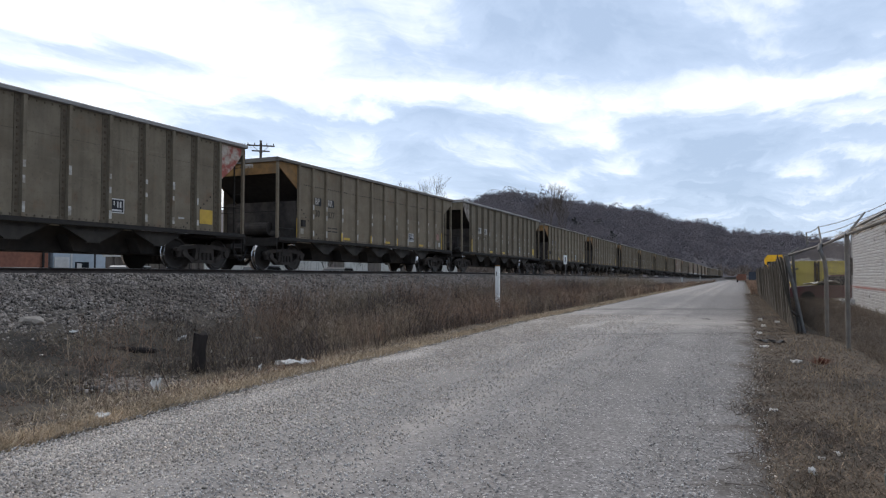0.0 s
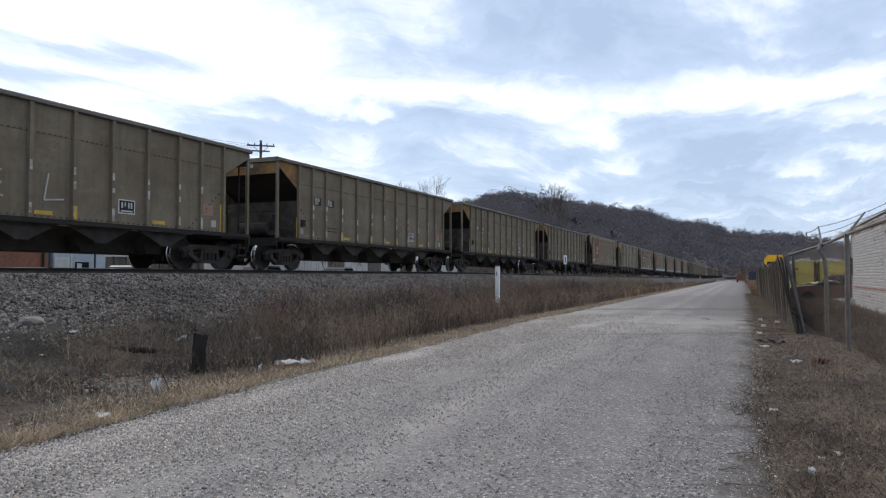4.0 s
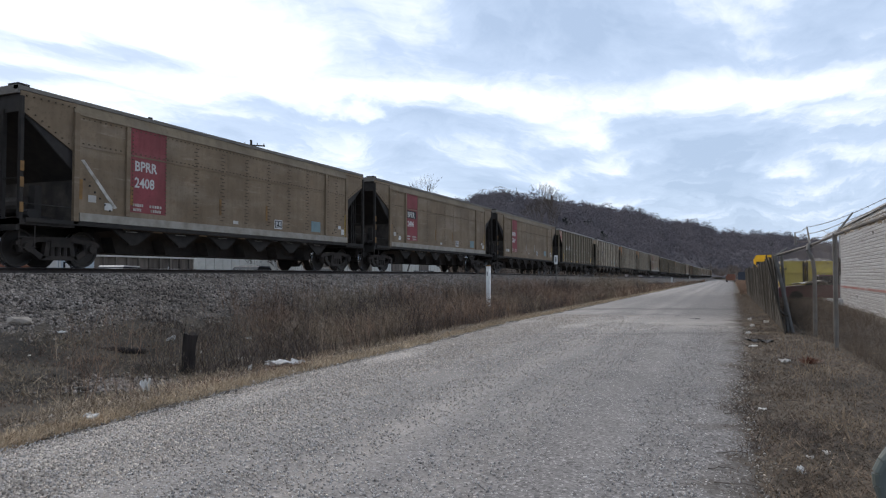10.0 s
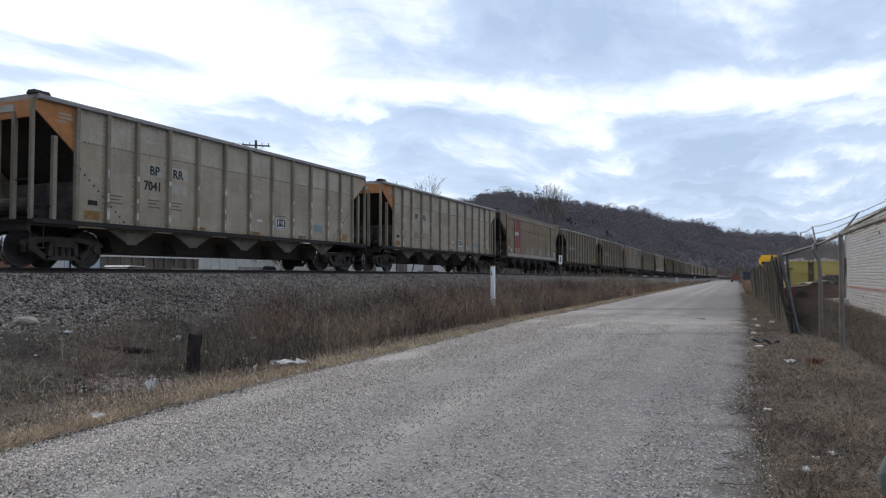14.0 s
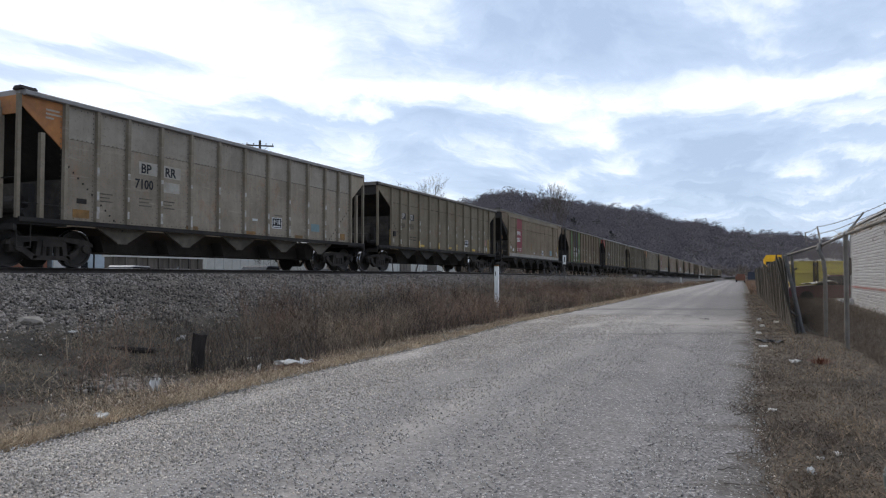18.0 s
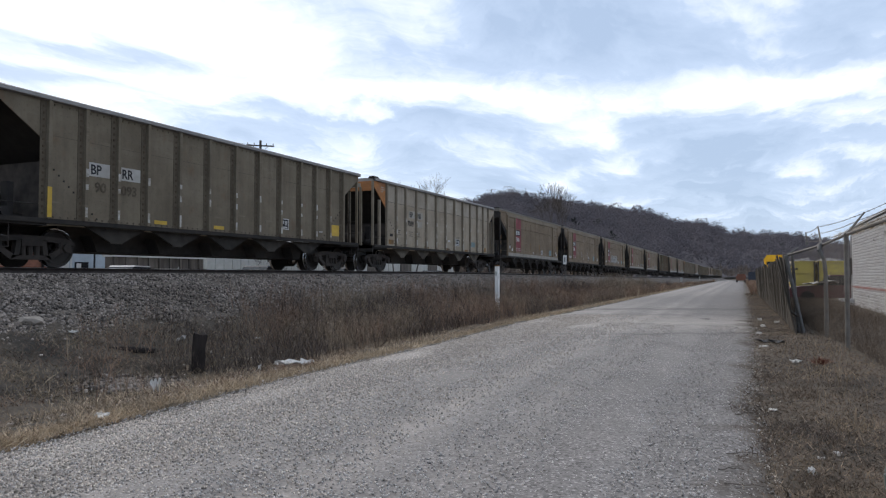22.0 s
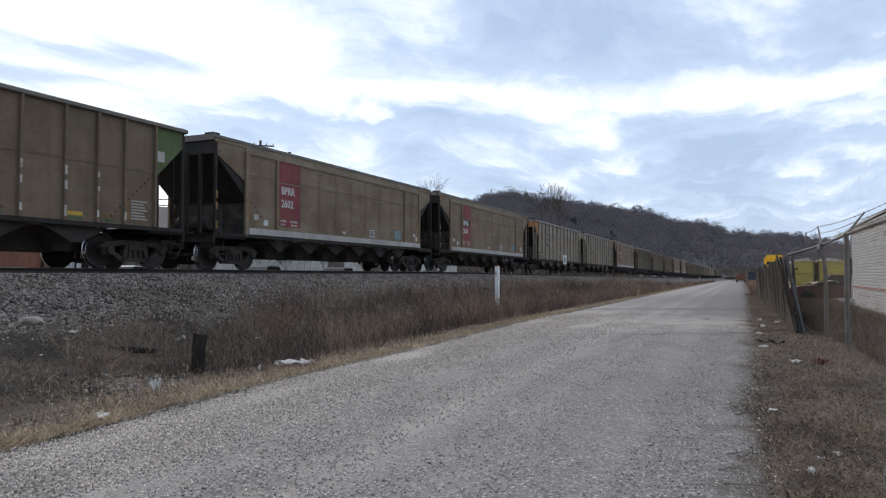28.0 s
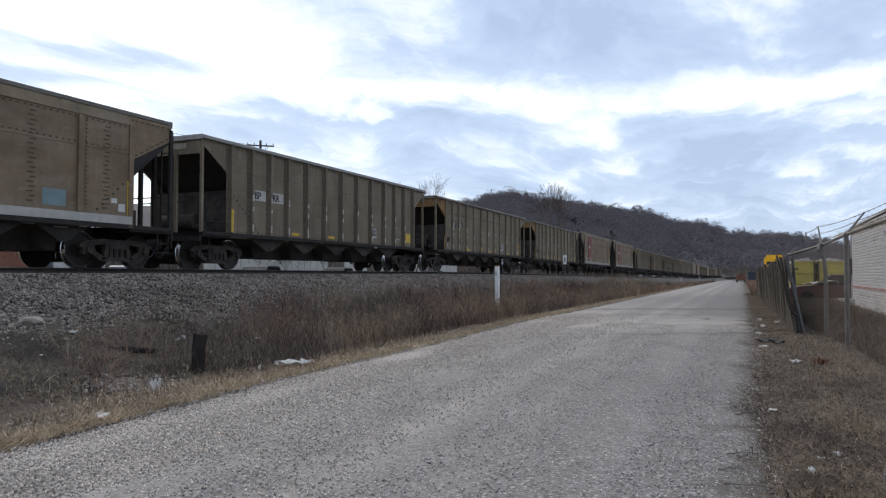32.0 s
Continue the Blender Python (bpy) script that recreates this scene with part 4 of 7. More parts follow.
    x = np.interp(y, [9, 15, 20, 60], [1.8, 1.6, 1.2, 0.5]) + rng.uniform(0, 1, n) ** 1.5 * 4.0
    k = (x < 3.3) | (y < 20)
    f = k & (y > 22)
    blades("yard_thicket", np.stack([x, y, land(x, y)], -1)[f], 0.30, 0.014, "leaf_litter", "dark dead brush before the parked car", rng, 0.4, "brush", 5)
    k &= y <= 22
    blades("yard_brush", np.stack([x, y, land(x, y)], -1)[k], 0.20, 0.010, "leaf_litter", "dark dead brush behind the chain-link fence", rng, 0.5, "brush", 4)


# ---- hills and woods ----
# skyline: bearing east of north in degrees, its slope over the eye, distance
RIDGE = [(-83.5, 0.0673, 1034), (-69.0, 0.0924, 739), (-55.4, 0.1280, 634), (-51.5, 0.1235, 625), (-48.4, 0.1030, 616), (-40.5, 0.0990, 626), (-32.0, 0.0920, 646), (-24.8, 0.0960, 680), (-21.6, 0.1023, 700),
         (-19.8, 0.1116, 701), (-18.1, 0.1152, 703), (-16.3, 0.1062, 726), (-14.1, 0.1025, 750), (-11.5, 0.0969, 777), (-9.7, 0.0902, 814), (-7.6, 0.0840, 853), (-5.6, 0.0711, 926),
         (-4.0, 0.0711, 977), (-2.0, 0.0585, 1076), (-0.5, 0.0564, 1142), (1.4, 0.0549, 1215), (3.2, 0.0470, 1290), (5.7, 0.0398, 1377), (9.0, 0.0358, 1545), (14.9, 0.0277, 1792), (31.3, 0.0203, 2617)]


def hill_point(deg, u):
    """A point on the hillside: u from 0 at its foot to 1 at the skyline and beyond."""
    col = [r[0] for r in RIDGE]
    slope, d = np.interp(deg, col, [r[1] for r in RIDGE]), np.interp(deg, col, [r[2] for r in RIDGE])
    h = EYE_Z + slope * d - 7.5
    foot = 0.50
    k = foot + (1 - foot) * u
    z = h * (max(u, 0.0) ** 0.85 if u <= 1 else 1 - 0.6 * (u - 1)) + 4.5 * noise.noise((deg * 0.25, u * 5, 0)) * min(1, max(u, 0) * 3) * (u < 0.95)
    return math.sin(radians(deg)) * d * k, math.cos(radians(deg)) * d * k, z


def fans(pts, m, rng, el, ln, w, base_z):
    """Bare crowns: at each point m triangles that widen upwards and outwards."""
    V = []
    for x, y, z, s in pts:
        a, e, l = rng.uniform(0, 2 * math.pi, m), rng.uniform(el[0], el[1], m), s * rng.uniform(ln[0], ln[1], m)
        base = np.array((x, y, z + base_z * s))
        tip = base + np.stack([np.cos(a) * np.cos(e), np.sin(a) * np.cos(e), np.sin(e)], -1) * l[:, None]
        b = rng.uniform(0, 2 * math.pi, m)
        sd = np.stack([np.cos(b), np.sin(b), rng.uniform(-0.4, 0.4, m)], -1) * w * s
        V.append(np.stack([np.repeat(base[None], m, 0), tip - sd, tip + sd], 1))
    return np.concatenate(V).reshape(-1, 3)


def puffs(pts, m, rng):
    """Far bare crowns: at each point m small flecks of twigs in a rounded crown."""
    c = np.array(pts)
    n = len(c)
    d = rng.normal(size=(n, m, 3))
    d /= np.linalg.norm(d, axis=2)[:, :, None]
    r = c[:, :2] / np.linalg.norm(c[:, :2], axis=1)[:, None]
    valley = np.stack([-r[:, 0] * 0.8, -r[:, 1] * 0.8, np.full(n, 0.6)], -1)
    out = 0.40 * d + valley[:, None] + rng.normal(0, 0.08, d.shape)
    out /= np.linalg.norm(out, axis=2)[:, :, None]
    d *= (rng.uniform(0.45, 1, (n, m, 1)) ** 0.5) * np.array((3.6, 3.6, 3.6))
    d[:, :, 2] += 4.2
    mid = c[:, None, :3] + d * c[:, None, 3:4]
    # the flecks lie along the side that the crown turns to the valley
    e1 = np.cross(out, np.array((0.31, 0.17, 0.93)))
    e1 /= np.linalg.norm(e1, axis=2)[:, :, None]
    e2 = np.cross(out, e1)
    k = rng.normal(0, 0.36, (n, m, 3, 2))
    tri = k[..., :1] * e1[:, :, None] + k[..., 1:] * e2[:, :, None] + rng.normal(0, 0.10, (n, m, 3, 3))
    tri = mid[:, :, None, :] + tri * c[:, None, None, 3:4]
    return tri.reshape(-1, 3)


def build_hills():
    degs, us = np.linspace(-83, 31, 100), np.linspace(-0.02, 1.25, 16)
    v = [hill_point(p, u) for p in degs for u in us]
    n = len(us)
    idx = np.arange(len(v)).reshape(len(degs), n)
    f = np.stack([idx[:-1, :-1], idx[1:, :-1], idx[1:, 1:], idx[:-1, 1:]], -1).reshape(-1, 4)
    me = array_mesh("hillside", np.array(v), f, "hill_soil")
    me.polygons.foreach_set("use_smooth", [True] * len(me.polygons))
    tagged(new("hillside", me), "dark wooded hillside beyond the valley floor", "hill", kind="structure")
    rng = np.random.RandomState(31)
    woods = [[], []]
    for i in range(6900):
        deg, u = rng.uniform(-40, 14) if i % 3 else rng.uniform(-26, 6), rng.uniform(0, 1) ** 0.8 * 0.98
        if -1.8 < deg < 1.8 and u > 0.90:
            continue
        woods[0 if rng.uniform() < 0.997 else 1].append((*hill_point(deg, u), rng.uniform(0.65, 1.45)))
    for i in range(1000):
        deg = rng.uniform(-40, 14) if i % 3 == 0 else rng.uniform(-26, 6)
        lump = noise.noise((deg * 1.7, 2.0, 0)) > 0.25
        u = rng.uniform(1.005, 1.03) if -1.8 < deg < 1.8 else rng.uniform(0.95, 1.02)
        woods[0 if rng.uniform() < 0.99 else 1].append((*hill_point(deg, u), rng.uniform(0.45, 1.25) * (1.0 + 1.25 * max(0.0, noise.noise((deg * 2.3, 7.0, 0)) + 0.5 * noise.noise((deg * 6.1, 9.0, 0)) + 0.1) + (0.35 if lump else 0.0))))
    for (name, mat, label), pts, (m, el, ln, w, bz) in zip((("hill_woods", "wood_far", "bare grey-brown winter trees covering the hill"), ("hill_pines", "pine", "scattered dark evergreens on the hill")), woods, ((48, (0.25, 1.5), (3.5, 8.5), 0.14, 1.0), (30, (-0.2, 1.5), (2.0, 5.5), 0.7, 2.5))):
        v = fans(pts, m, rng, el, ln, w, bz) if mat == "pine" else puffs(pts, 96, rng)
        tagged(new(name, array_mesh(name, v, np.arange(len(v)).reshape(-1, 3), mat)), label, "woods", kind="stuff")
    # low tree line on the valley floor, west of the far railway
    pts = []
    for i in range(1000):
        deg = rng.uniform(-58, 0)
        d = rng.uniform(170, 380) if deg < -9 else rng.uniform(430, 640)
        x, y = math.sin(radians(deg)) * d, math.cos(radians(deg)) * d
        if x < track_x(y) - 14:
            pts.append((x, y, 0.3, rng.uniform(0.5, 1.1)))
    # and on the inside of the far curve, where road and railway are lost to sight
    for i in range(260):
        y = rng.uniform(470, 640)
        pts.append((track_x(y) + rng.uniform(-60, 90), y, 0.0, rng.uniform(0.6, 1.2)))
    v = fans(pts, 40, rng, (0.25, 1.5), (2.5, 7.5), 0.13, 0.6)
    tagged(new("valley_trees", array_mesh("valley_trees", v, np.arange(len(v)).reshape(-1, 3), "thicket")), "bare brown trees and thickets on the valley floor", "woods", kind="stuff")
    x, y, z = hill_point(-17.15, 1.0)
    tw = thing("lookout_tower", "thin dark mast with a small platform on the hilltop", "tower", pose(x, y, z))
    part("mast", Shape().tube((0, 0, 0), (0, 0, 15.5), 0.45, 0.15, 6), "pine", tw)
    part("platform", Shape().box(-1.3, 1.3, -1.3, 1.3, 8.5, 10.2), "pine", tw)
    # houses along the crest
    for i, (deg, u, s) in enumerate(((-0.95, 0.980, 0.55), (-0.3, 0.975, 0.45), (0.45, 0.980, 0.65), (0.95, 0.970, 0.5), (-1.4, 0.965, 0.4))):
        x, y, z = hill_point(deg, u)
        h = thing("house", "small pale house on the wooded crest", "house", pose(x, y, z, 0, 0, 20 * i), group="houses on the crest")
        part("wall", Shape().box(-5 * s, 5 * s, -4, 4, -2, 5 * s), "white", h)
        part("roof", Shape().prism([(-5.4 * s, 5 * s), (5.4 * s, 5 * s), (0, 7.5 * s)], -4.4, 4.4, "y"), "roof", h)


build_ground()
build_road()
build_railway()
build_stones()
build_brush()
build_hills()


# ---- hopper cars ----
PITCH_M, HALF = 16.17, 7.475
RIBS_B = [-6.20, -5.23, -4.29, -3.34, -2.22, -1.06, 0.09, 1.22, 2.35, 3.48, 4.42, 5.34, 6.26]
RIBS_A = [-6.14, -5.30, -4.44, -3.34, -2.22, -1.06, 0.03, 1.13, 2.22, 3.33, 4.43, 5.28, 6.22]
RIBS_E = [-5.88, -4.83, -4.03, -3.08, -1.98, -0.85, 0.31, 1.46, 2.59, 3.68, 4.57, 5.38, 6.36]
RIBS = [-6.30, -5.42, -4.50, -3.40, -2.30, -1.16, 0.0, 1.16, 2.30, 3.40, 4.50, 5.42, 6.30]
CHUTES = (-4.15, -2.08, 0.0, 2.08, 4.15)


def wheel_mesh():
    """One wheel turned from a profile of (x, radius): flange, tread, rim, dished plate and hub."""
    prof = [(-0.07, 0.09), (-0.07, 0.38), (-0.07, 0.470), (-0.055, 0.484), (-0.04, 0.482), (-0.03, 0.460), (0.065, 0.452), (0.07, 0.445), (0.07, 0.395), (0.045, 0.37), (0.03, 0.20), (0.05, 0.15), (0.09, 0.13), (0.09, 0.0)]
    n = 28
    sh = Shape()
    v = [(x, r * math.cos(2 * math.pi * i / n), r * math.sin(2 * math.pi * i / n)) for x, r in prof for i in range(n)]
    f = [(k * n + i, k * n + (i + 1) % n, (k + 1) * n + (i + 1) % n, (k + 1) * n + i) for k in range(len(prof) - 1) for i in range(n)]
    me = sh.add(v, f).mesh("wheel", M["wheel"])
    me.materials.append(M["tread"])
    for p in me.polygons:
        if p.index // n in (4, 5, 6):
            p.material_index = 1
    return me


def truck_frame_mesh():
    """Cast side frames with their windows, springs, bolster and journal boxes."""
    sh = Shape()
    for sgn in (-1, 1):
        a, b = sorted((sgn * 0.98, sgn * 1.12))
        sh.prism([(-1.12, 0.58), (-0.95, 0.66), (-0.35, 0.72), (0.35, 0.72), (0.95, 0.66), (1.12, 0.58), (1.12, 0.50), (0.4, 0.60), (-0.4, 0.60), (-1.12, 0.50)], a, b, "x")
        sh.prism([(-0.50, 0.17), (0.50, 0.17), (0.46, 0.27), (-0.46, 0.27)], a, b, "x")
        for d in (-1, 1):
            sh.prism([(d * 1.02, 0.52), (d * 0.86, 0.55), (d * 0.36, 0.24), (d * 0.50, 0.17)][::d], a, b, "x")
            sh.prism([(d * 0.30, 0.25), (d * 0.42, 0.25), (d * 0.36, 0.62), (d * 0.25, 0.62)][::d], a, b, "x")
            sh.box(a - 0.01, b + 0.01, d * 0.865 - 0.17, d * 0.865 + 0.17, 0.34, 0.60, 0.03)
            e = sgn * 1.10
            sh.tube((e, d * 0.865, 0.457), (e + sgn * 0.10, d * 0.865, 0.457), 0.115, 0.10, 12)
        for k in (-0.17, 0.0, 0.17):
            sh.tube((sgn * 1.05, k, 0.26), (sgn * 1.05, k, 0.50), 0.065, 0.065, 8)
        sh.box(a - 0.02, b + 0.02, -0.25, 0.25, 0.48, 0.62)
    sh.box(-1.0, 1.0, -0.16, 0.16, 0.50, 0.70)
    sh.box(-0.35, 0.35, -0.3, 0.3, 0.68, 0.80)
    return sh.mesh("truck", M["truck_steel"])


WHEEL, TRUCK = wheel_mesh(), truck_frame_mesh()
AXLE = Shape().tube((-1.0, 0, 0), (1.0, 0, 0), 0.075, 0.075, 10).mesh("axle", M["wheel"])


def add_trucks(car):
    for y in (-6.22, 6.22):
        tr = part("truck", TRUCK, None, car, "cast steel wheel truck", pose(0, y, 0))
        for d in (-0.865, 0.865):
            part("axle", AXLE, None, tr, "", pose(0, d, 0.457))
            part("wheel", WHEEL, None, tr, "", pose(0.76, d, 0.457))
            part("wheel", WHEEL, None, tr, "", pose(-0.76, d, 0.457, 0, 0, 180))


def add_ends(car, post_mat, posts, side_post, deep=1.06, plate=True):
    """Platforms, corner and end posts, ladders, brake gear and couplers of both ends."""
    for e in (-1, 1):
        y = lambda v: e * v
        lo, hi = sorted((y(7.50), y(6.2)))
        part("end_platform", Shape().box(-1.56, 1.56, lo, hi, 0.93, deep).box(-1.56, 1.56, *sorted((y(7.50), y(7.42))), 0.80, deep), "under", car)
        for x in (-1.52, 1.52):
            part("corner_post", Shape().box(x - 0.045, x + 0.045, *sorted((y(7.44), y(7.35))), deep, 3.76, 0.01), post_mat, car)
        for x in posts:
            part("end_post", Shape().box(x - 0.05, x + 0.05, *sorted((y(7.44), y(7.35))), deep, 3.50), post_mat, car)
        if side_post:
            for x in (-1.53, 1.53):
                part("end_post", Shape().box(x - 0.05, x + 0.05, *sorted((y(6.80), y(6.90))), deep, 3.00), post_mat, car)
        rail = Shape().tube((-1.5, y(7.4), 1.95), (1.5, y(7.4), 1.95), 0.014, n=6)
        if e < 0:
            rail.tube((1.52, y(7.35), 1.40), (1.52, y(6.3), 1.40), 0.014, n=6)
        part("grab_rail", rail, "under", car)
        lad = Shape()
        for x in (1.12, 1.50):
            lad.box(x - 0.018, x + 0.018, *sorted((y(7.50), y(7.46))), 0.55, 3.70)
        for k in range(8):
            lad.tube((1.12, y(7.48), 0.65 + k * 0.42), (1.50, y(7.48), 0.65 + k * 0.42), 0.012, n=5)
        if e > 0:
            part("ladder", lad, "under", car)
        cp = Shape().box(-0.16, 0.16, *sorted((y(7.45), y(7.98))), 0.74, 0.98).prism([(-0.20, y(7.90)), (0.20, y(7.90)), (0.16, y(8.07)), (0.02, y(8.10)), (-0.02, y(7.98)), (-0.20, y(8.06))][::e], 0.70, 1.00)
        cp.box(-0.26, 0.26, *sorted((y(7.40), y(7.50))), 0.66, 1.05)
        part("coupler", cp, "sooty", car)
        hose = Shape()
        last = None
        for k in range(8):
            p = (0.35, y(7.45 + 0.09 * k), 0.75 - 0.45 * math.sin(math.pi * k / 7 * 0.9))
            if last:
                hose.tube(last, p, 0.024, n=6)
            last = p
        part("air_hose", hose, "black", car)
    if plate:
        part("end_stencil", Shape().box(0.35, 0.95, -7.425, -7.412, 3.50, 3.66), "dull_reflector", car)
    for e in (-1, 1):
        # side steps under the corners and a bracket on the platform
        st = Shape()
        for yy in (7.05, 7.38):
            st.tube((1.50, e * yy, 0.98), (1.50, e * yy, 0.42), 0.013, n=5)
        for z in (0.43, 0.66):
            st.tube((1.50, e * 7.05, z), (1.50, e * 7.38, z), 0.013, n=5)
        part("side_step", st, "truck_steel", car)
    part("air_reservoir", Shape().tube((-0.5, -6.75, 1.42), (0.75, -6.75, 1.42), 0.23, n=16), "truck_steel", car)
    part("brake_cylinder", Shape().box(-0.2, 0.9, -6.55, -6.3, 1.08, 1.2).tube((0.95, -6.95, 1.22), (1.25, -6.95, 1.22), 0.11, n=10).box(0.8, 1.0, -6.75, -6.6, 1.1, 1.9), "sooty", car)
    part("brake_gear", Shape().box(0.4, 0.9, 6.5, 6.9, 1.06, 1.55).tube((0.2, 7.2, 1.1), (0.2, 7.2, 1.9), 0.03).tube((0.2, 7.16, 1.9), (0.2, 7.2, 1.9), 0.20, n=14), "sooty", car)


def add_under(car, chute_mat, chutes=CHUTES, width=1.0):
    # the first box is a dark mass added for the shade between the chutes
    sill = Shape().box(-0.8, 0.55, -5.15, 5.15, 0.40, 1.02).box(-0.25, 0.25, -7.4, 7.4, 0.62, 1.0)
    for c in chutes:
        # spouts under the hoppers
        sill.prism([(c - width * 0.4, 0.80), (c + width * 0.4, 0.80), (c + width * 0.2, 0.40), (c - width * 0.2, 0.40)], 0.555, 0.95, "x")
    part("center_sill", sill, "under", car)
    for c in chutes:
        w = width
        # outer slope plate with a lip near its head
        o = [(c - w, 0.985), (c + w, 0.985), (c + w * 0.22, 0.64), (c + w * 0.20, 0.60), (c - w * 0.20, 0.60), (c - w * 0.22, 0.64)]
        part("hopper_chute", Shape().prism(o, 1.36, 1.42, "x").box(1.36, 1.44, c - w * 0.45, c + w * 0.45, 0.905, 0.925), chute_mat, car)


def rivets(points, size=(0.018, 0.032, 0.045)):
    sh = Shape()
    for y, z in points:
        sh.box(1.56, 1.56 + size[0], y - size[1], y + size[1], z - size[2], z + size[2])
    return sh


def ribbed_car(kind):
    """Hopper car with thirteen outside ribs. Four paint schemes."""
    look_of = {
        "A": ("olive", "olive", "ochre", "chord", "chute", "dusty olive-brown ribbed coal hopper car with ochre ends", ()),
        "B": ("olive_dark", "olive_dark", "olive_dark", "chord_light", "chute", "dark olive ribbed coal hopper car with grey top edge", (0.55,)),
        "R": ("olive_dark", "olive_dark", "red_end", "chord_light", "chute", "dark olive ribbed coal hopper car with faded red ends", (0.55,)),
        "C": ("tan", "tan_rib", "orange", "chord_light", "chute_tan", "grey-tan ribbed coal hopper car with orange ends", (0.95, 0.40, -0.4)),
        "Q": ("tan", "tan_rib", "orange", "chord_light", "chute_tan", "grey-tan ribbed coal hopper car with an orange rear corner", (0.95, 0.40, -0.4)),
        "P": ("tan", "tan_rib", "tan", "chord_light", "chute_tan", "plain grey-tan ribbed coal hopper car", (0.95, 0.40, -0.4)),
        "E": ("red_brown", "red_brown", "red_brown", "chord", "chute", "brown ribbed hopper car with green and navy panels", (0.6,)),
    }[kind]
    side, rib, end, chord, chute, label, posts = look_of
    ribs = {"A": RIBS_A, "B": RIBS_B, "R": RIBS_B, "E": RIBS_E}.get(kind, RIBS)
    high, low = {"E": (3.38, 2.40), "C": (3.58, 2.72), "P": (3.58, 2.72), "Q": (3.58, 2.72)}.get(kind, (3.62, 2.82))
    car = thing("hopper_car", label, "railroad car", group="hopper cars of the train")
    for sgn in (1, -1):
        a, b = sorted((sgn * 1.53, sgn * 1.56))
        if kind == "E" and sgn > 0:
            for i in range(12):
                y0, y1 = ribs[i], ribs[i + 1]
                if i in (1, 2):
                    part("side_panel", Shape().box(a, b, y0, y1, 1.08, 1.62), "green", car)
                    part("side_panel", Shape().box(a, b, y0, y1, 1.62, 3.76), "navy", car, "navy upper sheet")
                else:
                    part("side_panel", Shape().box(a, b, y0, y1, 1.08, 3.76), "green" if i in (0, 3) else side, car)
        elif sgn > 0:
            seam = 2.975 if kind in "CPQ" else 3.76
            for y0, y1 in zip(ribs, ribs[1:]):
                part("side_panel", Shape().box(a, b, y0, y1, 1.08, seam), side, car)
                if seam < 3.7:
                    part("upper_panel", Shape().box(a, b - 0.004, y0, y1, seam, 3.76), side + "_upper", car)
        else:
            part("side_panel", Shape().box(a, b, -6.3, 6.3, 1.08, 3.76), side, car)
        for e in (-1, 1):
            k = abs(ribs[0] if e < 0 else ribs[-1])
            if kind == "E" and e < 0:
                part("end_panel", Shape().box(a, b - 0.002, -6.28, -k, 1.08, 3.76), side, car)
                k = 6.28
            o = [(e * k, low - 0.05), (e * k, 3.76), (e * 7.40, 3.76), (e * 7.38, high - 0.05)]
            part("end_gusset", Shape().prism(o, a, b, "x"), "green" if kind == "E" and e > 0 else end if (e < 0) == (kind != "Q") else side, car)
        part("top_chord", Shape().prism([(sgn * 1.48, 3.74), (sgn * 1.48, 3.87), (sgn * 1.60, 3.87), (sgn * 1.66, 3.84), (sgn * 1.66, 3.76), (sgn * 1.60, 3.74)], -HALF + (0.14 if kind in "CPQ" else 0.0), HALF - (0.20 if kind in "CPQ" else 0.0), "y"), chord, car)
        part("side_sill", Shape().box(*sorted((sgn * 1.46, sgn * 1.62)), -7.40, 7.40, 0.985, 1.09), "under", car)
    w = 0.045 if kind == "E" else 0.06
    rib_mesh = Shape().prism([(1.56, -w), (1.56, w), (1.645, w * 0.75), (1.645, -w * 0.75)], 1.09, 3.75).mesh("rib", M[rib])
    for y in ribs:
        part("rib", rib_mesh, None, car, "", pose(0, y, 0))
    if kind in "BR":
        # dark riveted strip; the shaded face of each rib is put in its colour
        shade_flange_mesh = Shape().box(1.561, 1.574, -0.21, -0.06, 1.09, 3.75).mesh("rib_flange", M["flange"])
        for y in ribs:
            part("rib_flange", shade_flange_mesh, None, car, "", pose(0, y, 0))
    for e in (-1, 1):
        part("end_chord", Shape().box(-1.58, 1.58, *sorted((e * 7.24, e * (HALF - (0.14 if kind in "CPQ" else 0.0)))), 3.74, 3.88), chord, car)
        part("end_sheet", Shape().box(-1.5, 1.5, *sorted((e * 7.38, e * 7.41)), 3.34, 3.74), end if (e < 0) == (kind != "Q") else side, car)
        k = 6.28 if kind == "E" else abs(ribs[0] if e < 0 else ribs[-1])
        rise = (high - low) / (7.39 - k)
        at = lambda y, z=0.0: high - rise * (7.39 - y) + z
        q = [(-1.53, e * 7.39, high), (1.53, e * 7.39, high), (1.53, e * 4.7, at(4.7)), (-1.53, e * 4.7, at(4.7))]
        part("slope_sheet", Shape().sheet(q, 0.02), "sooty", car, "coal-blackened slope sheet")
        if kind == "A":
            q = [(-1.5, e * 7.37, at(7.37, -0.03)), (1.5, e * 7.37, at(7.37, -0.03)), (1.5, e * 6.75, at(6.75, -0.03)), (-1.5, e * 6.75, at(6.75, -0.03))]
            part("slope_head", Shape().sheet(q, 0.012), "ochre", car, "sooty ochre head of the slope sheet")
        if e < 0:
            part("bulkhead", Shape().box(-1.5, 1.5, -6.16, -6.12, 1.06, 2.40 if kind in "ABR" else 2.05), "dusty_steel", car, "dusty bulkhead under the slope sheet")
    add_ends(car, "tan_rib" if kind in "CPQ" else "olive" if kind in "AB" else "under", posts, kind in "CPQ", plate=kind != "A")
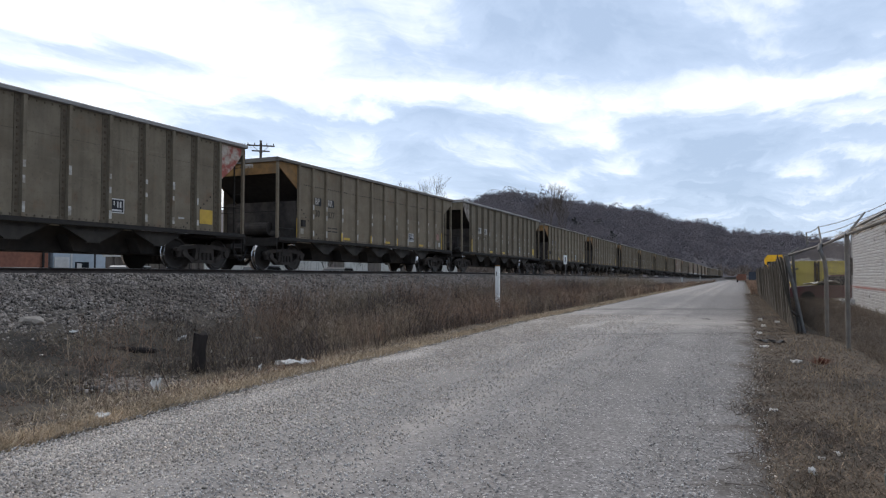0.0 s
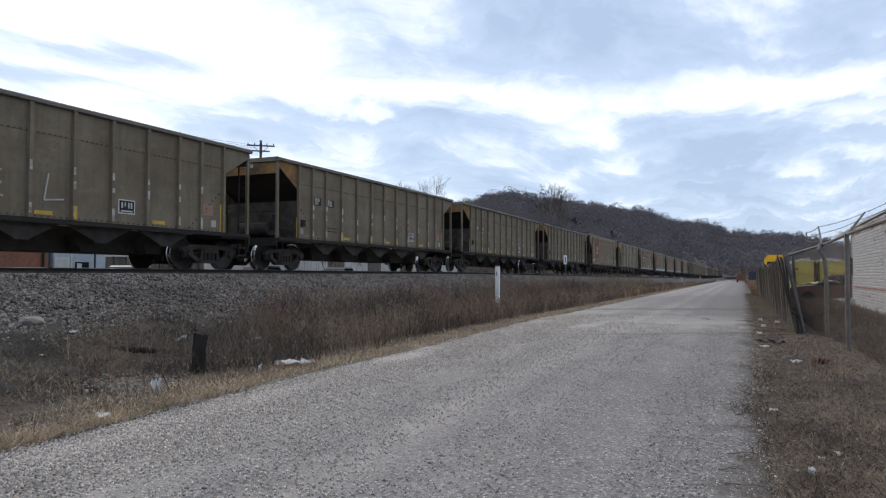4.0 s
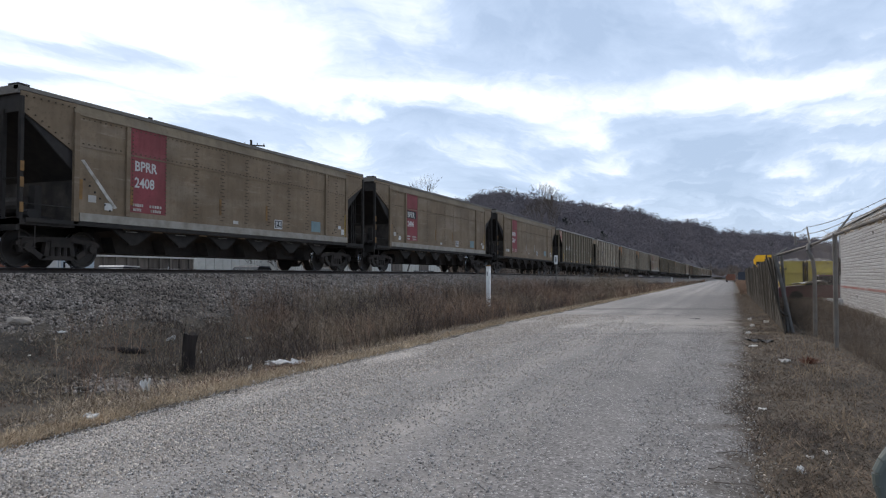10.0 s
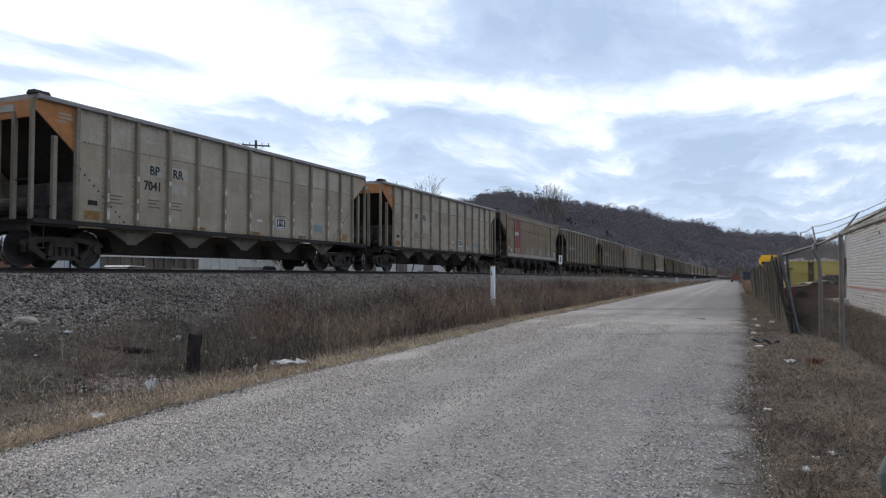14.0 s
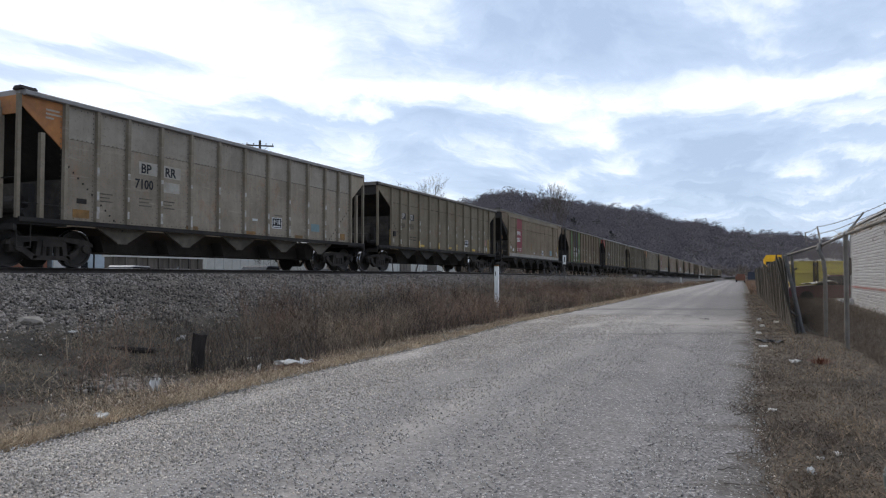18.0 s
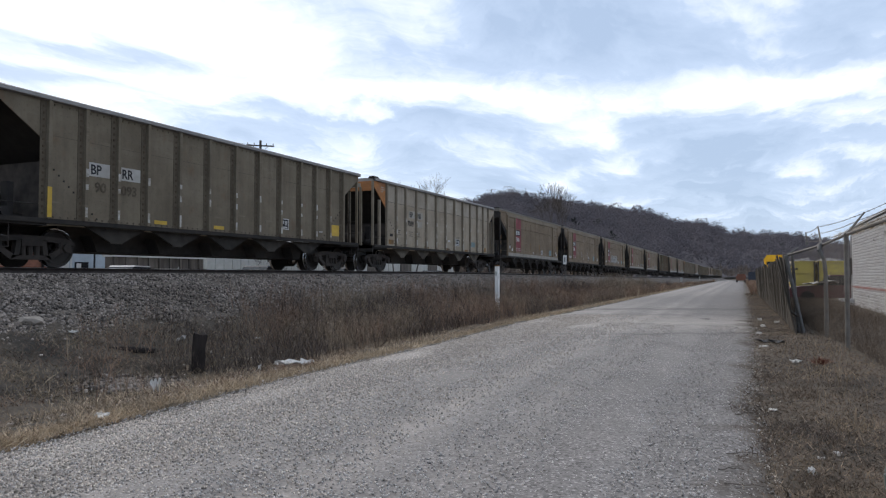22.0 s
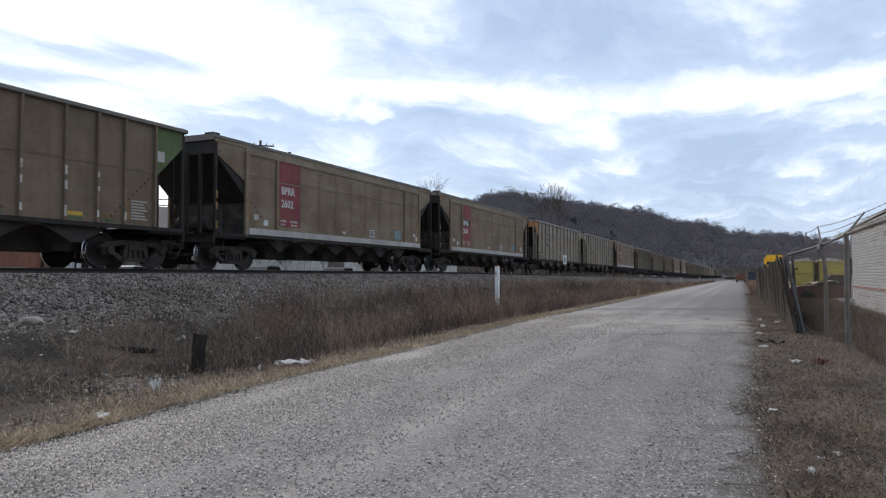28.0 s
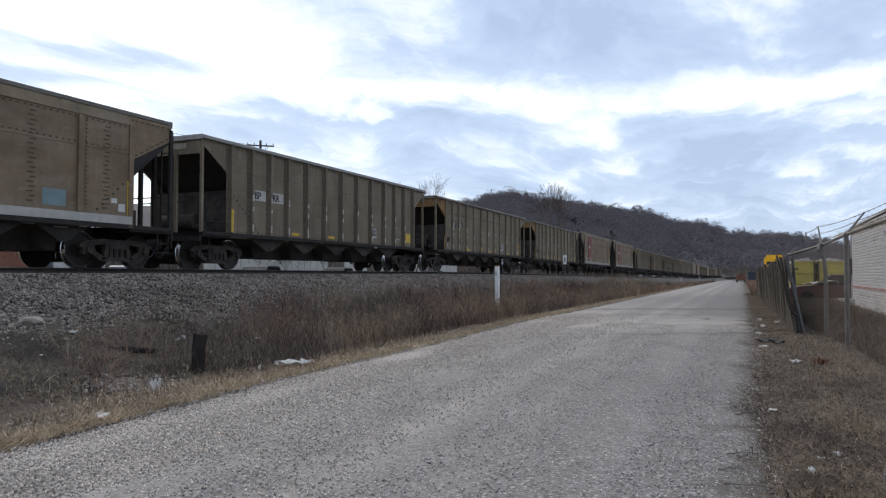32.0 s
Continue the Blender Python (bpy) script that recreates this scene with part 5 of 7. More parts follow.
    add_under(car, chute, (-4.47, -2.27, 0.0, 2.27, 4.47) if kind in "CPQ" else CHUTES, 0.80 if kind in "CPQ" else 0.92)
    # bolts of the slope sheets, dotted down the side towards the chutes
    bolts = [(e * y, 3.40 - 0.892 * (7.39 - y)) for e in (-1, 1) for y in np.arange(4.62, 6.2, 0.13)]
    bolts = [(y, z) for y, z in bolts if min(abs(y - r) for r in ribs) > 0.10]
    tagged(part("bolt_row", rivets(bolts, (0.014, 0.016, 0.022)), "under", car), kind="stuff")
    if kind == "A":
        # these cars are a hand lower than the rest
        for me in {ob.data for ob in car.children}:
            for v in me.vertices:
                if v.co.z > 3.28:
                    v.co.z -= 0.12
                if v.co.y < -6.5:
                    v.co.y += 0.15
    add_trucks(car)
    # markings on the side that faces the road
    if kind in "A":
        part("reflective_strip", Shape().box(1.562, 1.572, -6.22, -6.13, 1.12, 1.80), "yellow", car)
        part("reflective_strip", Shape().box(1.562, 1.572, 6.10, 6.22, 1.10, 1.91), "yellow", car)
        part("placard", Shape().box(1.561, 1.566, 5.30, 5.82, 1.55, 1.86), "pinkish", car, "faded red printed placard")
        part("placard", Shape().box(1.561, 1.566, 5.75, 5.95, 1.22, 1.42), "offwhite", car)
        part("placard", Shape().box(1.561, 1.566, -6.00, -5.80, 1.26, 1.45), "faded_plate", car)
        part("retainer_box", Shape().box(1.561, 1.66, -6.02, -5.78, 1.52, 1.74, 0.03), "under", car)
        tagged(part("rivet_row", rivets([(y, 1.13) for y in np.arange(-6.2, 6.25, 0.16)] + [(y, 2.99) for y in np.arange(-6.2, 6.25, 0.14)], (0.012, 0.014, 0.016)), "chute", car), kind="stuff")
        fine = Shape()
        for y0 in (-4.38, -3.95):
            for k in range(2):
                fine.box(1.561, 1.564, y0, y0 + 0.34, 1.42 + 0.12 * k, 1.46 + 0.12 * k)
        tagged(part("stencil", fine, "chute", car, "faded rows of small lettering"), kind="stuff")
        for y in (-2.92, 0.40, 3.76):
            part("reflective_strip", Shape().box(1.562, 1.568, y - 0.22, y + 0.22, 1.17, 1.26), "yellow", car)
        for y in (-3.4, -1.16, 1.16):
            part("reflective_strip", Shape().box(1.646, 1.650, y - 0.04, y + 0.04, 1.12, 1.42), "yellow", car)
    if kind in "BR":
        part("reflective_strip", Shape().box(1.562, 1.572, 6.10, 6.20, 1.12, 1.95), "yellow", car)
        part("reflective_strip", Shape().box(1.646, 1.652, -6.26, -6.15, 1.12, 1.80), "yellow", car)
        part("placard", Shape().box(1.561, 1.566, 5.50, 6.02, 1.29, 1.70), "yellow", car, "square yellow placard")
        for y in (-2.88, -0.62):
            part("reflective_strip", Shape().box(1.562, 1.568, y - 0.20, y + 0.24, 1.17, 1.27), "yellow", car)
        pts = [(y - 0.135, z) for y in ribs for z in np.arange(1.2, 3.72, 0.15)]
        tagged(part("rivet_row", rivets(pts, (0.030, 0.020, 0.026)), "rivet_brown", car), kind="stuff")
        pts = [(y, z) for y in np.arange(-6.05, 6.2, 0.19) for z in (1.13, 3.68)]
        tagged(part("rivet_row", rivets(pts, (0.014, 0.016, 0.022)), "flange", car), kind="stuff")
        part("stencil", Shape().box(1.561, 1.566, 4.68, 4.90, 1.37, 1.42), "offwhite", car)
    if kind in "CPQ":
        part("placard", Shape().box(1.561, 1.566, -6.05, -5.60, 1.16, 1.36), "ochre", car)
        part("hatch", Shape().prism([(1.30, 3.87), (1.62, 3.87), (1.56, 3.95), (1.36, 3.95)], -7.40, -7.02, "y"), "under", car, "dark corner bracket")
        tag = Shape()
        for k in range(3):
            tag.box(1.561, 1.564, -6.78, -6.78 + (0.34, 0.40, 0.2)[k], 3.52 - 0.09 * k, 3.56 - 0.09 * k)
        tagged(part("stencil", tag, "faded_plate", car, "small pale lettering on the corner"), kind="stuff")
        part("placard", Shape().box(1.561, 1.566, -5.95, -5.68, 1.50, 1.62), "under", car)
        fine = Shape()
        for y0 in (-5.35, -4.10, -3.30, 1.55):
            for k in range(3):
                fine.box(1.561, 1.564, y0, y0 + 0.42 - 0.09 * (k % 2), 1.60 + 0.09 * k, 1.63 + 0.09 * k)
        tagged(part("stencil", fine, "chute_tan", car, "faded rows of small lettering"), kind="stuff")
        grid = [(y + s * 0.10, z) for y in RIBS for z in np.arange(1.2, 3.7, 0.125) for s in (-1, 1)]
        grid += [(y, z) for y in np.arange(-6.2, 6.25, 0.17) for z in (1.14, 3.69)] + [(y, 2.99) for y in np.arange(-6.2, 6.25, 0.125)]
        tagged(part("rivet_row", rivets(grid, (0.010, 0.009, 0.013)), "chute_tan", car), kind="stuff")
        part("placard", Shape().box(1.561, 1.566, 3.68, 4.20, 1.38, 1.65), "teal", car, "pale blue faded sticker")
        part("placard", Shape().box(1.561, 1.566, 5.6, 5.95, 1.16, 1.40), "ochre", car)
        part("placard", Shape().box(1.561, 1.566, 0.43, 0.69, 1.54, 1.61), "white", car)
        for y in (-2.2, 0.35, 2.93):
            part("reflective_strip", Shape().box(1.562, 1.568, y - 0.23, y + 0.23, 1.10, 1.20), "ochre", car)
    if kind == "E":
        for z0, z1 in ((1.19, 1.235), (1.60, 1.645)):
            part("stripe", Shape().box(1.561, 1.566, -4.79, -3.13, z0, z1), "offwhite", car, "pale painted line")
        fine = Shape()
        for y0, y1, z in ((-4.74, -4.30, 1.49), (-4.74, -4.40, 1.37), (-3.92, -3.48, 1.49), (-3.86, -3.52, 1.37), (-4.74, -4.15, 1.27), (-3.95, -3.30, 1.27)):
            for j in range(5):
                fine.box(1.561, 1.565, y0 + (y1 - y0) * j / 5, y0 + (y1 - y0) * (j + 0.72) / 5, z, z + 0.07)
        tagged(part("stencil", fine, "offwhite", car, "rows of small pale lettering"), kind="stuff")
        rows = Shape()
        for k in range(7):
            rows.box(1.561, 1.564, 5.62, 6.14 - 0.06 * (k % 3), 1.24 + 0.075 * k, 1.28 + 0.075 * k)
        tagged(part("stencil", rows, "faded_plate", car, "block of small pale lettering"), kind="stuff")
        part("reflective_strip", Shape().box(1.561, 1.566, 5.46, 5.56, 1.25, 1.95), "ochre", car)
        part("placard", Shape().box(1.561, 1.566, -5.75, -5.30, 1.28, 1.46), "flange", car, "dark stencilled box")
        part("reflective_strip", Shape().box(1.562, 1.568, -5.86, -5.76, 1.30, 2.05), "ochre", car)
        for y, m in ((-2.62, "ochre"), (-0.10, "yellow"), (2.05, "ochre"), (4.00, "yellow"), (4.95, "ochre")):
            part("placard", Shape().box(1.561, 1.566, y - 0.24, y + 0.20, 1.22, 1.31), m, car)
            part("placard", Shape().box(1.561, 1.566, y - 0.22, y + 0.18, 1.12, 1.20), "green", car)
        for r, wide in ((0.22, 0.014), (0.20, 0.010)):
            ring = Shape()
            for k in range(20):
                a0, a1 = 2 * math.pi * k / 20, 2 * math.pi * (k + 1) / 20
                ring.tube((1.563, -2.58 + r * math.cos(a0), 2.06 + r * math.sin(a0)), (1.563, -2.58 + r * math.cos(a1), 2.06 + r * math.sin(a1)), wide, n=4)
            part("emblem", ring, "offwhite", car, "pale ring emblem")
        part("emblem", Shape().box(1.561, 1.566, -2.70, -2.46, 2.12, 2.15).box(1.561, 1.566, -2.70, -2.46, 2.05, 2.08).prism([(-2.62, 2.03), (-2.54, 2.03), (-2.58, 1.93)], 1.561, 1.566, "x"), "offwhite", car, "pale wedge in the ring")
        part("patch", Shape().box(1.561, 1.565, 6.42, 6.72, 2.84, 3.12), "offwhite", car, "pale primer patch")
        for y0, y1 in zip(ribs, ribs[1:]):
            if not -4.9 < y0 < -3.2:
                part("seam", Shape().box(1.561, 1.572, y0 + 0.06, y1 - 0.06, 2.50, 2.56), "flange" if y0 < -2.5 else side, car)
    # inspection stencil and small white reflectors on the ribs
    yc = {"A": 2.70, "B": 2.58, "R": 2.58, "C": 1.68, "P": 1.68, "Q": 1.68, "E": 2.85}[kind]
    if kind != "E":
        part("stencil", Shape().box(1.561, 1.564, yc - 0.26, yc + 0.26, 1.36, 1.72), "white", car, "white inspection stencil")
        part("stencil", Shape().box(1.564, 1.566, yc - 0.23, yc + 0.23, 1.39, 1.69), "black", car)
        marks = Shape()
        for y0, y1, z0, z1 in ((-0.17, -0.12, 1.50, 1.65), (-0.07, -0.03, 1.55, 1.65), (0.04, 0.08, 1.50, 1.65), (0.12, 0.17, 1.50, 1.65), (-0.18, 0.18, 1.41, 1.45)):
            marks.box(1.566, 1.568, yc + y0, yc + y1, z0, z1)
        part("stencil_mark", marks, "white", car)
    ref = Shape()
    worn = random.Random(ord(kind))
    for y in ribs[1:12]:
        for z in (1.30, 1.90, 2.24) if kind not in "CPQ" else (1.32, 1.72, 2.30):
            if worn.random() < 0.88:
                hgt = worn.uniform(0.05, 0.11) * (1.5 if z < 1.5 else 1.0)
                ref.box(1.646, 1.649, y - 0.038, y + worn.uniform(0.02, 0.04), z - hgt, z + hgt)
    tagged(part("reflector_row", ref, "worn_white", car), kind="stuff")
    if kind not in "E":
        part("seam", Shape().box(1.561, 1.563, -6.15, 6.2, 2.97, 2.98), "flange", car)
    return car


def smooth_car(sill, slash=0):
    """Smooth riveted hopper car with a crimson name panel; sill: white, dull or dark; slash: worn stripes at no, one or both ends."""
    label = {"white": "brown riveted hopper car with crimson panel and white sill", "dull": "brown riveted hopper car with crimson panel and pale sill", "dark": "brown riveted hopper car with crimson panel and dark sill"}[sill]
    car = thing("hopper_car", label, "railroad car", group="hopper cars of the train")
    for sgn in (1, -1):
        a, b = sorted((sgn * 1.53, sgn * 1.56))
        spans = [(-6.15, -4.60), (-4.60, 4.70), (4.70, 6.22)] if sgn > 0 else [(-6.15, 6.22)]
        for y0, y1 in spans:
            part("side_panel", Shape().box(a, b, y0, y1, 1.10, 3.64), "brown", car)
        part("top_lip", Shape().prism([(sgn * 1.53, 3.62), (sgn * 1.585, 3.62), (sgn * 1.48, 3.93), (sgn * 1.40, 3.93)], -6.25, 6.3, "y"), "brown_lip", car)
        part("top_chord", Shape().prism([(sgn * 1.36, 3.90), (sgn * 1.51, 3.90), (sgn * 1.51, 3.99), (sgn * 1.36, 3.99)], -HALF, HALF, "y"), "chord", car)
        for e in (-1, 1):
            o = [(e * 6.15, 2.70), (e * 6.15, 3.88), (e * 7.42, 3.88), (e * 7.38, 3.44)]
            part("end_gusset", Shape().prism(o, *sorted((sgn * 1.49, sgn * 1.52)), "x"), "brown", car)
            part("slope_side", Shape().prism([(e * 6.15, 2.20), (e * 6.15, 2.74), (e * 7.38, 3.47), (e * 7.38, 3.40)], *sorted((sgn * 1.455, sgn * 1.485)), "x"), "sooty", car)
            part("end_stanchion", Shape().box(*sorted((sgn * 1.52, sgn * 1.60)), *sorted((e * 6.12, e * 6.26)), 1.02, 3.66), "offwhite" if slash > 1 and e > 0 and sgn > 0 else "brown", car)
        part("side_sill", Shape().box(*sorted((sgn * 1.50, sgn * 1.61)), -6.1, 6.22, 1.10, 1.30), {"white": "white" if slash else "offwhite", "dull": "dull_reflector", "dark": "brown"}[sill] if sgn > 0 else "brown", car)
        part("sill_flange", Shape().box(*sorted((sgn * 1.44, sgn * 1.60)), -7.3, 7.3, 0.99, 1.09), "under", car)
    for e in (-1, 1):
        part("end_chord", Shape().box(-1.5, 1.5, *sorted((e * 7.36, e * HALF)), 3.82, 4.00), "chord", car)
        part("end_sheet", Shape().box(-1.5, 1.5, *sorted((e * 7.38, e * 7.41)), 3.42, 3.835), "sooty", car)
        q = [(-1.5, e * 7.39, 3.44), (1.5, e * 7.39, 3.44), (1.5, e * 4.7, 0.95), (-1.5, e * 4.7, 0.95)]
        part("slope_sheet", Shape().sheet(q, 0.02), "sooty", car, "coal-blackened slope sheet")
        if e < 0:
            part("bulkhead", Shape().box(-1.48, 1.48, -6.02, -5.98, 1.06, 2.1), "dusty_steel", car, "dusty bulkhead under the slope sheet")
    bolts = [(e * y, 3.44 - 0.925 * (7.39 - y)) for e in (-1, 1) for y in np.arange(4.9, 6.05, 0.15)]
    tagged(part("bolt_row", rivets(bolts, (0.014, 0.018, 0.022)), "under", car), kind="stuff")
    studs = [(e * (6.24 + 0.145 * k), 2.80 + 0.098 * k) for e in (-1, 1) for k in range(8)] + [(e * (6.24 + 0.15 * k), 3.78) for e in (-1, 1) for k in range(8)]
    tagged(part("rivet_row", rivets(studs, (-0.032, 0.012, 0.013)), "rivet_brown", car), kind="stuff")
    part("name_panel", Shape().box(1.561, 1.565, -4.58, -3.34, 1.44, 3.62), "red", car, "faded crimson name panel")
    for y in (-4.68, 4.68):
        part("batten", Shape().box(1.561, 1.62, y - 0.06, y + 0.06, 1.32, 3.60), "brown", car)
    part("seam", Shape().box(1.561, 1.572, -6.1, 6.2, 2.88, 2.92), "brown", car)
    pts = []
    dash = [(-2.18 + 1.13 * i + (0.03 if k % 2 else -0.03), 1.46 + 0.105 * k) for i in range(6) for k in range(20)] + [(5.45 + (0.03 if k % 2 else -0.03), 1.46 + 0.105 * k) for k in range(20)]
    tagged(part("rivet_row", rivets(dash, (0.010, 0.070, 0.013)), "rivet_brown", car), kind="stuff")
    pts += [(-6.0 + 0.16 * k, 3.56) for k in range(76)] + [(-6.0 + 0.16 * k, 2.96) for k in range(76)]
    pts += [(-3.36, z) for z in np.arange(1.5, 3.6, 0.10)] + [(-4.50, z) for z in np.arange(1.5, 3.6, 0.10)] + [(4.86, z) for z in np.arange(1.5, 3.6, 0.10)]
    tagged(part("rivet_row", rivets(pts, (0.012, 0.022, 0.015)), "rivet_brown", car), kind="stuff")
    for y, m in ((-6.05, "ochre"), (-4.52, "ochre"), (-1.15, "offwhite" if sill == "dark" else "ochre"), (1.10, "offwhite" if sill == "dark" else "ochre")):
        part("reflective_strip", Shape().box(1.566, 1.571, y - 0.045, y + 0.045, 1.62, 2.10), m, car)
    part("reflective_strip", Shape().box(1.566, 1.571, 6.08, 6.16, 1.33, 2.2), "yellow", car)
    if slash:
        part("worn_stripe", Shape().prism([(-6.06, 2.56), (-5.97, 2.58), (-4.98, 1.50), (-5.08, 1.47)], 1.562, 1.567, "x"), "worn_white", car, "worn pale diagonal stripe")
    if slash > 1:
        part("worn_stripe", Shape().prism([(6.10, 2.28), (6.04, 2.34), (5.08, 1.46), (5.16, 1.42)][::-1], 1.562, 1.567, "x"), "offwhite", car, "worn pale diagonal stripe")
    for y, z, w, h, m in ((-5.84, 1.42 if sill == "dark" else 1.58, 0.23, 0.17, "offwhite"), (-5.36, 1.42, 0.24, 0.18, "white"), (-0.56, 1.40, 0.24, 0.10, "offwhite"), (3.74, 1.40, 0.60, 0.38, "teal"), (5.60, 1.60, 0.18, 0.12, "white"), (5.82, 1.40, 0.20, 0.20, "white")) + (((-5.60, 1.42, 0.22, 0.17, "offwhite"),) if sill == "dark" else ()):
        part("placard", Shape().box(1.561, 1.567, y, y + w, z, z + h), m, car)
    part("stencil", Shape().box(1.561, 1.566, 1.54, 1.97, 1.38, 1.68), "white", car, "white inspection stencil")
    part("stencil", Shape().box(1.566, 1.568, 1.57, 1.94, 1.41, 1.65), "black", car)
    marks = Shape()
    for y0, y1, z0, z1 in ((1.61, 1.65, 1.48, 1.62), (1.69, 1.73, 1.52, 1.62), (1.79, 1.83, 1.48, 1.62), (1.86, 1.90, 1.48, 1.62), (1.62, 1.88, 1.43, 1.455)):
        marks.box(1.568, 1.570, y0, y1, z0, z1)
    part("stencil_mark", marks, "white", car)
    fine = Shape()
    for y0, y1, z in ((-4.48, -4.12, 1.60), (-4.46, -4.19, 1.48), (-3.92, -3.48, 1.60), (-3.88, -3.50, 1.48)):
        for j in range(5):
            fine.box(1.566, 1.569, y0 + (y1 - y0) * j / 5, y0 + (y1 - y0) * (j + 0.7) / 5, z, z + 0.07)
    tagged(part("stencil", fine, "worn_white", car, "rows of small pale lettering"), kind="stuff")
    part("hatch", Shape().box(1.15, 1.48, -7.46, -7.20, 3.99, 4.05), "under", car)
    part("hatch", Shape().box(1.40, 1.46, -3.85, -3.75, 3.97, 4.05), "under", car)
    add_ends(car, "under", (0.95, 0.45), False, plate=False)
    lines = Shape()
    for k, y in enumerate((-4.3, -2.55, -0.8, 0.95, 2.7, 4.4)):
        lines.box(1.421, 1.424, y - 0.26, y + 0.12, 0.925, 0.945)
    tagged(part("worn_line", lines, "dull_reflector", car, "pale rubbed lines on the chutes"), kind="stuff")
    for x in (1.52,):
        for z in (1.2, 1.75, 2.1):
            part("reflective_strip", Shape().box(x + 0.071, x + 0.076, -7.45, -7.36, z, z + 0.22), "ochre", car)
    # their ends reach a hand farther out than those of the ribbed cars
    for me in {ob.data for ob in car.children}:
        for v in me.vertices:
            if abs(v.co.y) > 6.4:
                v.co.y += math.copysign(0.17 * min(1.0, (abs(v.co.y) - 6.4) / 0.9), v.co.y)
    add_under(car, "under", (-4.3, -2.55, -0.8, 0.95, 2.7, 4.4), 0.70)
    add_trucks(car)
    return car


def write_on(car, text, y, z, size, mat, plate=None, depth=1.566, narrow=1.0):
    """Letters on the side that faces the road; y is where they begin."""
    turn = Matrix(((0, 0, 1, depth + 0.004), (1, 0, 0, y), (0, 1, 0, z), (0, 0, 0, 1)))
    if plate:
        y0, y1, z0, z1, m = plate
        part("stencil", Shape().box(1.561, depth, y0, y1, z0, z1), m, car)
    part("lettering", letters(text, size, mat, narrow), None, car, "painted lettering", turn)


def write_end(car, text, x, z, size, mat):
    """Letters on the end sheet that faces the road's near end; x is where they begin."""
    turn = Matrix(((1, 0, 0, x), (0, 0, -1, -7.427), (0, 1, 0, z), (0, 0, 0, 1)))
    part("lettering", letters(text, size, mat, 0.8), None, car, "painted lettering", turn)


# kind of each car from the head of what is seen to its tail, with the numbers that can be read
TRAIN = [("B", ""), ("B", ""), ("A", "30 877"), ("B", "90 075"), ("A", "30 891"), ("A", "31 035"), ("A", ""), ("A", ""), ("A", ""), ("A", "31 007"), ("D1", "2497"), ("C", "70 42"),
         ("D2", "2555"), ("D0", "2631"), ("D3", "2408"), ("D2", "2496"), ("D1", "2267"), ("B", "90 077"), ("P", "7089"), ("C", "7041"), ("C", ""), ("D2", ""),
         ("B", "90 239"), ("B", "90 112"), ("C", "7100"), ("A", "30 931"), ("D2", "2653"), ("E", "953 22"), ("R", "90 017"), ("B", "90 093"), ("C", "7039"), ("D2", "2386"), ("D1", "2610"),
         ("D1", "2273"), ("D2", ""), ("D2", ""), ("E", "953 90"), ("D4", "2602"), ("D4", "2636"), ("C", "7059"), ("Q", "7053"), ("D4", "2441"), ("B", ""), ("A", ""),
         ("A", ""), ("D2", ""), ("D2", ""), ("A", ""), ("A", ""), ("B", ""), ("A", ""), ("C", ""), ("P", ""), ("D1", ""), ("D2", ""), ("A", ""), ("B", ""), ("D2", ""),
         ("A", ""), ("B", ""), ("C", ""), ("D1", ""), ("A", ""), ("A", ""), ("D2", ""), ("B", ""), ("A", ""), ("C", ""), ("D2", "")]
SMALL_PARTS = ("reflective_strip", "placard", "stencil", "reflector_row", "grab_rail", "ladder", "air_hose", "end_post", "air_reservoir", "brake_cylinder", "brake_gear", "rivet_row", "seam", "batten", "worn_stripe", "side_step", "bolt_row", "stencil_mark", "worn_line", "lettering", "retainer_box", "hatch", "emblem", "stripe", "patch", "coupler")
FIRST_CAR = -2
CARS = []
# slack in the couplers: how far a car runs behind its even place, in metres
SLACK = {-1: -0.36, 0: -0.13, 2: -0.15, 3: -0.18, 7: -0.12, 9: -0.10, 11: -0.10, 16: 0.36, 17: 0.30, 18: 0.30, 21: 0.30, 22: 0.30, 27: 0.30, 28: 0.22, 29: 0.20, 30: 0.12, 34: -0.14, 37: 0.20, 38: 0.15}


